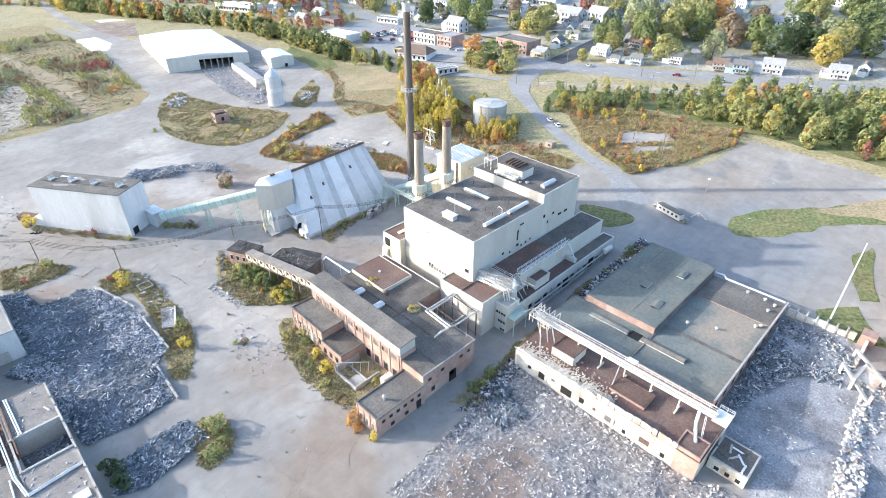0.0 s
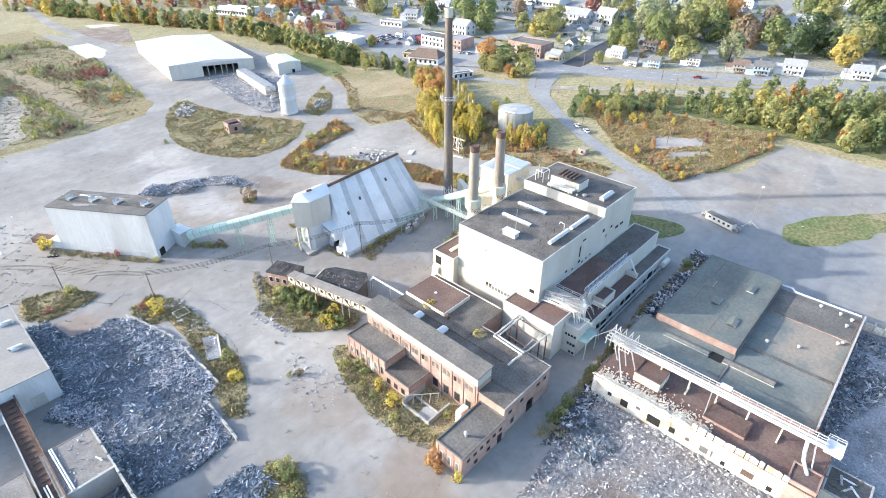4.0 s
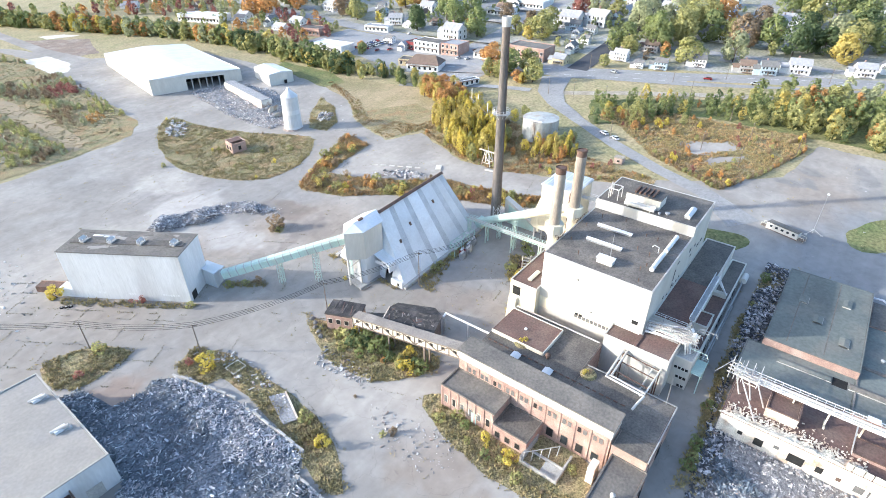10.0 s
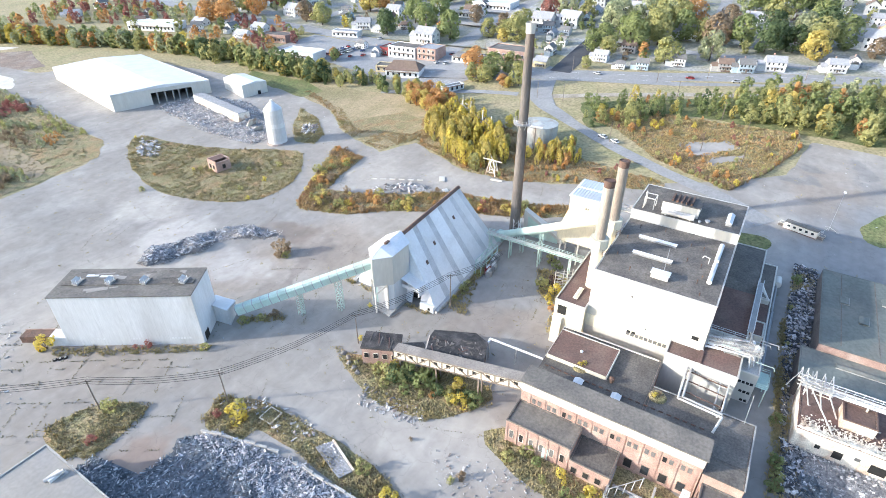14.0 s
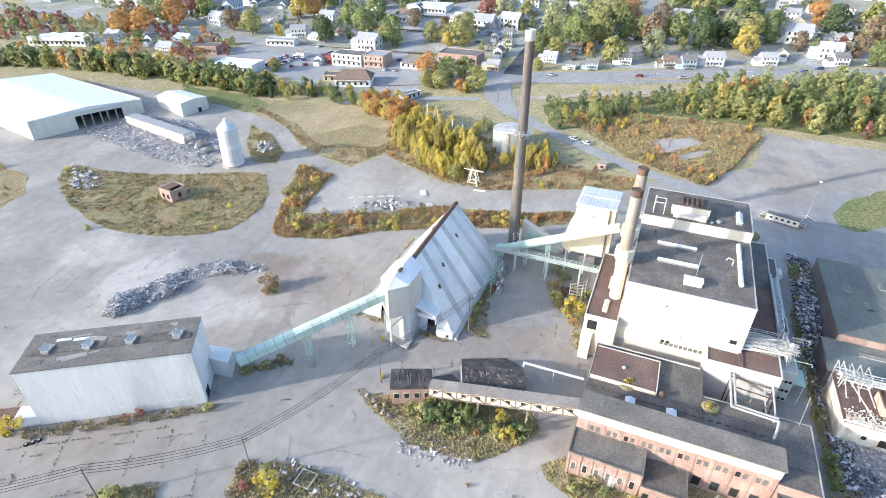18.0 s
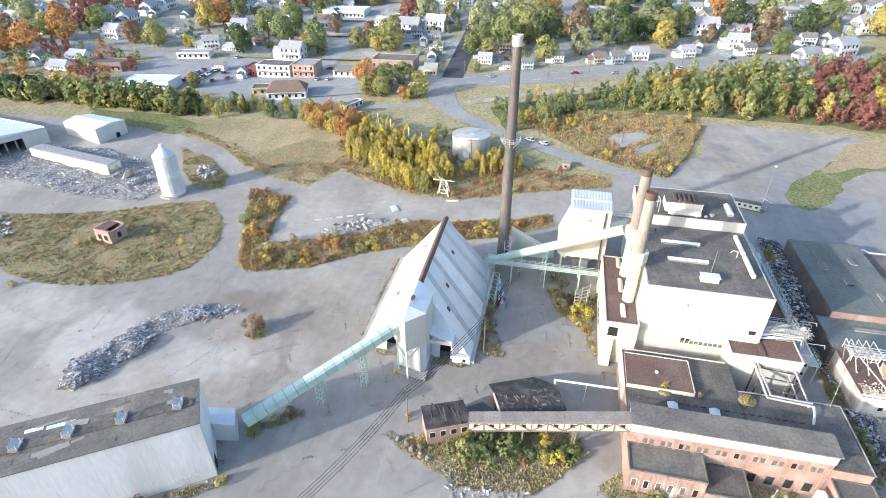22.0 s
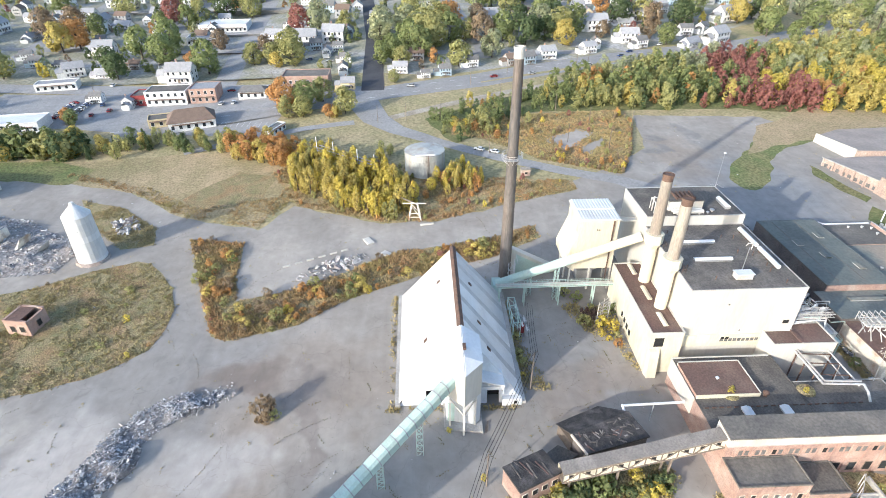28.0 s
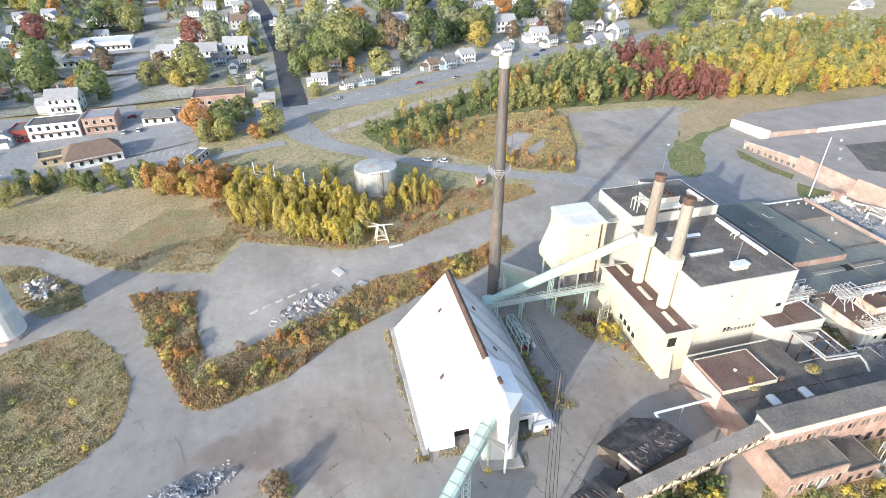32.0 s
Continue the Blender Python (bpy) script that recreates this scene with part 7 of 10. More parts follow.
part("roof", box(B(), -6.1, 6.1, -1.6, 1.6, 3.1, 3.3, TM), "gravelroof", trl)
for k in range(5):
    part("window", box(B(), -5 + 2.2 * k, -4 + 2.2 * k, 1.5, 1.54, 1.5, 2.4, TM), "glass", trl)
for q in (-8.4, 6.1):
    part("deck", box(B(), q, q + 2.3, -1.3, 1.3, 0.7, 0.9, TM), "wood", trl, "timber entrance deck")
    bm = B()
    for u, v in ((q + 0.1, -1.2), (q + 2.2, -1.2), (q + 0.1, 1.2), (q + 2.2, 1.2)):
        bar(bm, TM @ Vector((u, v, 0)), TM @ Vector((u, v, 2.0)), 0.12)
    for v in (-1.2, 1.2):
        bar(bm, TM @ Vector((q + 0.1, v, 1.9)), TM @ Vector((q + 2.2, v, 1.9)), 0.12)
    part("deck_rail", bm, "cream", trl)
part("chassis", box(B(), -5.8, 5.8, -1.2, 1.2, 0, 0.5, TM), "rust", trl)
trl.matrix_basis = trl.matrix_basis @ Matrix.Diagonal((0.78, 0.8, 0.8, 1))
lt = thing("light_tower", "slim white guyed lighting tower on a spread base", "mast", (171.4, 51.5, gz(171.4, 51.5)))
z = gz(171.4, 51.5)
part("mast", tube(B(), (171.4, 51.5, z), (171.4, 51.5, z + 13.5), 0.09, 0.05, 7), "greysteel", lt)
for k in range(3):
    c = Vector((171.4 + 2.6 * math.cos(2.1 * k + 0.4), 51.5 + 2.6 * math.sin(2.1 * k + 0.4), z + 0.1))
    part("foot", bar(B(), c, (171.4, 51.5, z + 1.4), 0.1), "steel", lt)
    part("pad", box(B(), c.x - 0.4, c.x + 0.4, c.y - 0.4, c.y + 0.4, z - 0.1, z + 0.15), "plainconcrete", lt)
part("lamp_head", hull(B(), [(171.4 + a, 51.5 + b, z + 13.5 + c) for a in (-0.35, 0.35) for b in (-0.35, 0.35) for c in (0, 0.4)]), "aroof", lt)
fr = thing("timber_trestle", "weathered pale timber trestle standing in the yard", "frame", (155, 164, 5))
bm = B()
for s in (-1, 1):
    for c in (-1, 1):
        bar(bm, (155 + 1.6 * s, 164 + 2.2 * c, 4.5), (155 + 0.7 * s, 164 + 0.9 * c, 11), 0.3)
    bar(bm, (155 + 1.3 * s, 162.3, 6.5), (155 + 1.3 * s, 165.7, 6.5), 0.22)
    bar(bm, (155 + 1.3 * s, 162.3, 6.5), (155 + 0.8 * s, 165, 10.4), 0.18)
bar(bm, (155, 160, 11), (155, 168, 11.2), 0.3)
bar(bm, (154.3, 163, 11), (164, 170, 9.4), 0.3)
part("frame", bm, "oldwhite", fr)
cb = thing("old_pipe_trestle", "long grey trestle with posts above the trees", "trestle", (191, 191, 7))
bm = B()
for k in range(13):
    f = k / 12
    p = Vector((199, 203, 14)).lerp(Vector((182, 179, 13)), f)
    bar(bm, (p.x, p.y, gz(p.x, p.y)), tuple(p), 0.25)
for s in (-0.8, 0.8):
    for h in (0, 1.2):
        bar(bm, (199 + s, 203 - s, 14 + h), (182 + s, 179 - s, 13 + h), 0.25)
part("frame", bm, "greysteel", cb)
for f in (0.0, 0.3, 0.72, 1.0):
    p = Vector((199, 203, 14)).lerp(Vector((182, 179, 13)), f)
    part("post", bar(B(), tuple(p), (p.x, p.y, p.z + 5), 0.25), "aroof", cb)

# utility poles and their wires
tops = []
for x, y, h in ((9, 185.5, 9.2), (25.5, 163, 9.4), (56, 150.3, 9.7), (80, 137.4, 11.6)):
    up = thing("utility_pole", "weathered wooden utility pole with a crossarm", "pole", (x, y, gz(x, y)), group="utility poles")
    z = gz(x, y)
    part("shaft", tube(B(), (x, y, z - 0.3), (x, y, z + h), 0.17, 0.11, 8), "wood", up)
    part("crossarm", box(B(), -0.07, 0.07, -1.1, 1.1, h - 0.5, h - 0.35, Matrix.Translation((x, y, z)) @ Matrix.Rotation(radians(45), 4, "Z")), "wood", up)
    for s in (-1, 0, 1):
        part("insulator", tube(B(), (x + 0.7 * s, y + 0.7 * s, z + h - 0.35), (x + 0.7 * s, y + 0.7 * s, z + h - 0.1), 0.07, seg=6), "steel", up)
    tops.append(Vector((x, y, z + h - 0.1)))
tops = [Vector((-22, 228, 9))] + tops + [Vector((104, 134, 7))]
for s in (-1, -0.35, 0.35, 1):
    bm = B()
    for p, q in zip(tops, tops[1:]):
        last = None
        for k in range(13):
            f = k / 12
            c = p.lerp(q, f) + Vector((0.7 * s, 0.7 * s, -1.6 * 4 * f * (1 - f) * min(1, (q - p).length / 40)))
            if last is not None:
                tube(bm, last, c, 0.05, seg=3, caps=False)
            last = c
    w = solid("power_line", bm, "void", "thin black overhead power line between poles", "cable")
# slabs, kerb row and odd blocks on the yard
for k in range(6):
    x, y = 130 + 8.2 * k / 5.5, 203 - 18.5 * k / 5.5
    kb = thing("barrier_block", "white concrete barrier block on the yard", "barrier", (x, y, gz(x, y)), group="row of barrier blocks")
    part("block", box(B(), -1.15, 1.15, -0.2, 0.2, 0, 0.4, Matrix.Translation((x, y, gz(x, y))) @ Matrix.Rotation(radians(-66), 4, "Z")), "white", kb)
for x, y, w, l, r in ((142, 179, 2.2, 4, -60), (135, 173, 2, 3, -40), (151, 160, 0.6, 4.5, 10)):
    sl = thing("concrete_slab", "pale concrete slab lying on the yard", "slab", (x, y, gz(x, y)))
    part("slab", box(B(), -w / 2, w / 2, -l / 2, l / 2, 0, 0.45, Matrix.Translation((x, y, gz(x, y) + 0.03)) @ Matrix.Rotation(radians(r), 4, "Z")), "white", sl)
for k in range(3):
    ty = thing("tyre", "old black tyre on the ground", "tyre", (13.6 - 0.9 * k, 208.5 + 0.7 * k, 0), group="tyres beside the shed")
    part("tread", tube(B(), (13.6 - 0.9 * k, 208.5 + 0.7 * k, 0.05), (13.6 - 0.9 * k, 208.5 + 0.7 * k, 0.4), 0.55, 0.5, 14), "void", ty)
    part("hub", tube(B(), (13.6 - 0.9 * k, 208.5 + 0.7 * k, 0.3), (13.6 - 0.9 * k, 208.5 + 0.7 * k, 0.45), 0.25, seg=10), "plainconcrete", ty)
for k, (x, y) in enumerate(((50.5, 149), (49.2, 147.6), (48.6, 145.6), (50.4, 146.2), (47.8, 143.8), (51.2, 151))):
    bl = thing("boulder", "dark stone block by the brick hut", "stone", (x, y, 0), group="stones by the hut")
    b2 = B()
    bmesh.ops.create_icosphere(b2, subdivisions=2, radius=0.8, matrix=Matrix.Translation((x, y, 0.4)) @ Matrix.Diagonal((1, 0.8, 0.7, 1)))
    for v in b2.verts:
        v.co += Vector((noise.noise(v.co * 1.3), noise.noise(v.co * 1.7 + Vector((9, 0, 0))), noise.noise(v.co * 1.5))) * 0.3
    part("stone", b2, "darkstone", bl)
# ---- trees and shrubs ----
def leaf_cloud(rs, n, size, clumps, height, spread, low=0.35, squash=1.0, puff=(0.30, 0.48), shape=((-1, -0.5), (0.1, -0.8), (1, 0.3), (-0.2, 0.9))):
    """Leaf quads gathered in rounded clumps round an uneven crown, as vertex and face lists."""
    cs = []
    for k in range(clumps):
        a, t = rs.uniform(0, math.tau), (k + rs.random()) / clumps
        w = math.sin(math.pi * min(0.97, 0.14 + 0.83 * t)) ** 0.6
        r = spread * w * rs.uniform(0.35, 0.85)
        cs.append(Vector((r * math.cos(a), r * math.sin(a), height * (low + (1 - low) * t * 0.92))))
    rad = [spread * rs.uniform(*puff) for _ in cs]
    mid = Vector((0, 0, height * (low + 0.4 * (1 - low))))
    v, f = [], []
    for k in range(n):
        j = rs.randrange(clumps)
        d = Vector((rs.gauss(0, 1), rs.gauss(0, 1), rs.gauss(0, 1))).normalized()
        out = (cs[j] - mid).normalized()
        if d.dot(out) < -0.25:
            d = -d
        p = cs[j] + Vector((d.x, d.y, d.z * squash)) * rad[j] * rs.uniform(0.72, 1.06)
        p.z = max(0.1, p.z)
        nm = (d + 0.5 * out + 0.42 * Vector((rs.gauss(0, 1), rs.gauss(0, 1), rs.gauss(0, 1)))).normalized()
        e = nm.orthogonal().normalized()
        e.rotate(Matrix.Rotation(rs.uniform(0, math.tau), 3, nm))
        g = nm.cross(e)
        s = size * rs.uniform(0.6, 1.3)
        i = len(v)
        v += [tuple(p + e * a * s + g * b * s) for a, b in shape]
        f.append(tuple(range(i, len(v))))
    return v, f


def trunk_mesh(rs, height, spread):
    bm = B()
    top = Vector((rs.uniform(-0.3, 0.3), rs.uniform(-0.3, 0.3), height * 0.62))
    r = height * 0.022 + 0.05
    tube(bm, (0, 0, -0.3), tuple(top * 0.5), r, r * 0.75, 7)
    tube(bm, tuple(top * 0.5), tuple(top), r * 0.75, r * 0.4, 6)
    for k in range(5):
        p = top * rs.uniform(0.45, 0.95)
        a = rs.uniform(0, math.tau)
        q = p + Vector((math.cos(a) * spread * 0.6, math.sin(a) * spread * 0.6, height * rs.uniform(0.12, 0.28)))
        tube(bm, tuple(p), tuple(q), r * 0.4, r * 0.12, 5)
    return bm


PROTO = {}
WORDS = dict(gold="golden", green="green", olive="olive green", yellow="bright yellow", orange="orange", red="dark red", dark="dark green", pale="pale silvery green", brown="brown")


def tree_proto(colour, kind, shape):
    """A tree (8 m) or a shrub (2 m), built once for each colour and shape."""
    key = (colour, kind, shape)
    if key in PROTO:
        return PROTO[key]
    rs = random.Random(hash_of(colour) * 17 + shape * 5 + len(kind))
    if kind == "tree":
        h, sp = 8.0, rs.uniform(2.6, 3.3)
        th = thing("tree", WORDS[colour] + " autumn tree with an uneven leafy crown", "tree")
        part("trunk", trunk_mesh(rs, h, sp), "bark", th, local=True)
        v, f = leaf_cloud(rs, 950, 0.29, 26, h, sp, 0.16)
    elif kind == "sapling":
        h, sp = 8.0, 1.9
        th = thing("tree", WORDS[colour] + " slender upright young tree with feathery leaves", "tree")
        part("trunk", trunk_mesh(rs, h, sp), "bark", th, local=True)
        v, f = leaf_cloud(rs, 900, 0.22, 44, h, sp, 0.06, 2.2, (0.20, 0.34))
    elif kind == "big":
        h, sp = 7.0, 3.0
        th = thing("tree", WORDS[colour] + " mature autumn tree with a broad round crown", "tree")
        part("trunk", trunk_mesh(rs, h * 0.9, sp * 0.8), "bark", th, local=True)
        v, f = leaf_cloud(rs, 1150, 0.29, 30, h, sp, 0.2)
    elif kind == "conifer":
        h, sp = 9.0, 1.9
        th = thing("tree", WORDS[colour] + " slender conifer with ragged boughs", "tree")
        part("trunk", tube(B(), (0, 0, -0.3), (0, 0, 8.2), 0.2, 0.04, 7), "bark", th, local=True)
        v, f = [], []
        for k in range(560):
            t = rs.random() ** 1.3
            a = rs.uniform(0, math.tau)
            r = sp * (1 - t) * rs.uniform(0.4, 1.05) + 0.1
            p = Vector((r * math.cos(a), r * math.sin(a), 0.8 + t * 8.2 - 0.25 * r))
            q = Euler((rs.uniform(-0.5, 0.5), 0.5, a))
            i = len(v)
            for x, y in ((-0.35, -0.14), (0.45, -0.1), (0.5, 0.12), (-0.3, 0.16)):
                c = Vector((x, y, 0))
                c.rotate(q)
                v.append(tuple(p + c))
            f.append((i, i + 1, i + 2, i + 3))
    else:
        th = thing("shrub", WORDS[colour] + " autumn shrub among weeds", "shrub")
        v, f = leaf_cloud(rs, 220, 0.17, 12, 1.8, 1.2, 0.05)
        bm = B()
        for k in range(5):
            a = math.tau * k / 5
            tube(bm, (0, 0, -0.1), (0.6 * math.cos(a), 0.6 * math.sin(a), 1.2), 0.04, 0.015, 4)
        part("stem", bm, "bark", th, local=True)
    ob = raw("crown", v, f, LEAF[colour])
    ob.parent = th
    ROOT[ob] = ROOT[th]
    PROTO[key] = [th, False]
    return PROTO[key]


def hash_of(s):
    return sum(ord(c) * (k + 3) for k, c in enumerate(s))


def plant(colour, kind, x, y, scale, rs, group, z=None, tall=1.0):
    pr = tree_proto(colour, kind, rs.randrange(3 if kind in ("tree", "big") else 2))
    m = Matrix.Translation((x, y, (gz(x, y) if z is None else z) + 0.05)) @ Matrix.Rotation(rs.uniform(0, 6.3), 4, "Z") @ Matrix.Diagonal((scale, scale, scale * tall, 1))
    if not pr[1]:
        pr[1] = True
        pr[0].matrix_basis = m
        tagged(pr[0], group=group)
        return pr[0]
    ob = copy_thing(pr[0], m)
    return tagged(ob, group=group)


def pick(rs, mix):
    return rs.choice([c for c, w in mix for _ in range(w)])


def scatter(poly, n, rs, gap=0.0, avoid=()):
    xs, ys = [p[0] for p in poly], [p[1] for p in poly]
    out, tries = [], 0
    while len(out) < n and tries < n * 60:
        tries += 1
        x, y = rs.uniform(min(xs), max(xs)), rs.uniform(min(ys), max(ys))
        if inside(poly, x, y) and not any(inside(a, x, y) for a in avoid) and (not gap or all((x - a) ** 2 + (y - b) ** 2 > gap * gap for a, b in out)):
            out.append((x, y))
    return out


def spread_out(poly, step, r, avoid=(), thin=0.0):
    """Uneven, evenly dense places over a large area; thin leaves clearings."""
    xs, ys = [p[0] for p in poly], [p[1] for p in poly]
    out = []
    x = min(xs)
    while x < max(xs):
        y = min(ys)
        while y < max(ys):
            a, b = x + r.uniform(0, step), y + r.uniform(0, step)
            if inside(poly, a, b) and not (thin and noise.noise(Vector((a * 0.03, b * 0.03, 7))) < thin) and not any(inside(q, a, b) for q in avoid):
                out.append((a, b))
            y += step
        x += step
    return out


rs = random.Random(2)
YELLOW = [(193, 214), (206, 205), (191, 186), (177, 168), (162, 163), (153, 171), (162, 190), (176, 208)]
for x, y in scatter(YELLOW, 120, rs, 1.9):
    plant(pick(rs, (("yellow", 5), ("olive", 4), ("gold", 4))), "sapling", x, y, rs.uniform(0.75, 1.2), rs, "yellow thicket")
for x, y in scatter([(170, 152), (178, 155), (184, 150), (196, 150), (194, 141), (180, 136), (168, 142)], 22, rs, 2.2):
    plant(pick(rs, (("gold", 5), ("olive", 4), ("orange", 2), ("yellow", 2))), "sapling", x, y, rs.uniform(0.5, 0.85), rs, "bushes by the tank")
rt = random.Random(77)
for x, y in scatter([(172, 154), (181, 156), (184, 150), (194, 149), (192, 143), (178, 140)], 12, rt, 1.9):
    plant(pick(rt, (("gold", 5), ("olive", 4), ("yellow", 2))), "sapling", x, y, rt.uniform(0.6, 0.95), rt, "bushes by the tank")
for x, y in scatter([(194, 216), (202, 238), (214, 244), (217, 226), (206, 212)], 20, rs, 2.8):
    plant(pick(rs, (("orange", 5), ("brown", 1), ("gold", 3))), "tree", x, y, rs.uniform(0.8, 1.15), rs, "orange thicket")
HEDGEROW = [(216, 240), (216, 270), (212, 301), (211, 343), (209, 397), (205, 440), (196, 478), (180, 512), (162, 556), (136, 630), (140, 720)]
FAR = {}
for (x0, y0), (x1, y1) in zip(HEDGEROW, HEDGEROW[1:]):
    n = int(math.hypot(x1 - x0, y1 - y0) / 1.35)
    for k in range(n):
        f = (k + rs.random()) / n
        x, y = x0 + (x1 - x0) * f + rs.gauss(1, 3.2), y0 + (y1 - y0) * f + rs.gauss(0, 2.2)
        c = pick(rs, (("dark", 4), ("green", 6), ("olive", 6), ("gold", 2)) if y < 420 else (("olive", 4), ("green", 3), ("yellow", 1), ("orange", 2), ("pale", 2)))
        s = rs.uniform(0.8, 1.35)
        if y > 300:
            FAR.setdefault(c, []).append((x, y, s * 1.15))
        else:
            plant(c, "conifer" if c == "dark" and rs.random() < 0.7 else "tree", x, y, s * 0.72, rs, "hedgerow trees", tall=1.1)
# round the tank, the bank and the overgrown lot
for x, y, c, s in ((181, 150, "yellow", 0.75), (179, 146, "yellow", 0.6), (184, 147, "olive", 0.7), (176, 150, "orange", 0.45), (182, 143, "olive", 0.6), (187, 148, "yellow", 0.7), (191, 146, "yellow", 0.6), (180, 170, "olive", 0.7),
                   (198, 178, "yellow", 0.7), (203, 174, "olive", 0.65), (194, 182, "yellow", 0.6), (207, 178, "olive", 0.6), (174, 158, "yellow", 0.6), (168, 160, "orange", 0.4),
                   (230, 146, "yellow", 0.9), (231, 141, "yellow", 0.6), (224, 127, "yellow", 0.7), (226, 121, "yellow", 0.65), (221, 131, "olive", 0.6), (229, 118, "yellow", 0.7), (232, 112, "olive", 0.7), (233, 105, "yellow", 0.6),
                   (217, 128, "orange", 0.5), (238, 125, "dark", 0.7), (240, 120, "dark", 0.75), (241, 113, "dark", 0.65), (236, 132, "olive", 0.6), (226, 137, "orange", 0.5)):
    plant(c, "conifer" if c == "dark" else "tree", x, y, s, rs, "trees round the tank and lot")
SCRUB = {}
WMIX = (("orange", 8), ("yellow", 1), ("gold", 4), ("olive", 3), ("red", 2), ("brown", 4), ("green", 1))
for poly, n, lo, hi, grp, mix in ((HEDGE, 150, 0.45, 1.4, "scrub strip shrubs", WMIX), (ISLAND, 26, 0.4, 0.9, "island shrubs", (("olive", 4), ("yellow", 1), ("brown", 3), ("orange", 1))),
                                  (WEEDLOT, 60, 0.6, 1.6, "overgrown lot shrubs", (("brown", 4), ("orange", 3), ("olive", 4), ("yellow", 2), ("red", 1))), (BANK, 55, 0.6, 1.5, "bank shrubs", (("olive", 4), ("orange", 3), ("red", 1), ("brown", 2), ("yellow", 3)))):
    for x, y in scatter(poly, n, rs, 1.2, [[(205, 101), (215, 105), (224, 91), (221, 86), (213, 92)], [(203, 95), (210, 89), (215, 82), (208, 84), (202, 91)]]):
        c, s = pick(rs, mix), rs.uniform(lo, hi)
        tone = noise.noise(Vector((x * 0.09, y * 0.09, 4)))
        if poly is HEDGE and rs.random() < 0.75:
            c = "brown" if tone < -0.22 else "orange" if tone < 0.04 else "gold" if tone < 0.22 else "olive"
        if poly in (WEEDLOT, BANK):
            SCRUB.setdefault(c, []).append((x, y, s * 0.24))
        else:
            plant(c, "shrub", x, y, s, rs, grp)
# a low hedge along the overgrown lot
for (x0, y0), (x1, y1) in (((183, 83), (202, 74)), ((202, 74), (230, 64)), ((230, 64), (246, 67)), ((184, 85), (197, 112))):
    n = int(math.hypot(x1 - x0, y1 - y0) / 1.5)
    for k in range(n):
        f = (k + rs.random()) / n
        SCRUB.setdefault(pick(rs, (("brown", 5), ("olive", 4), ("orange", 2))), []).append((x0 + (x1 - x0) * f + rs.gauss(0, 0.5), y0 + (y1 - y0) * f + rs.gauss(0, 0.5), 0.24 * rs.uniform(0.7, 1.2)))
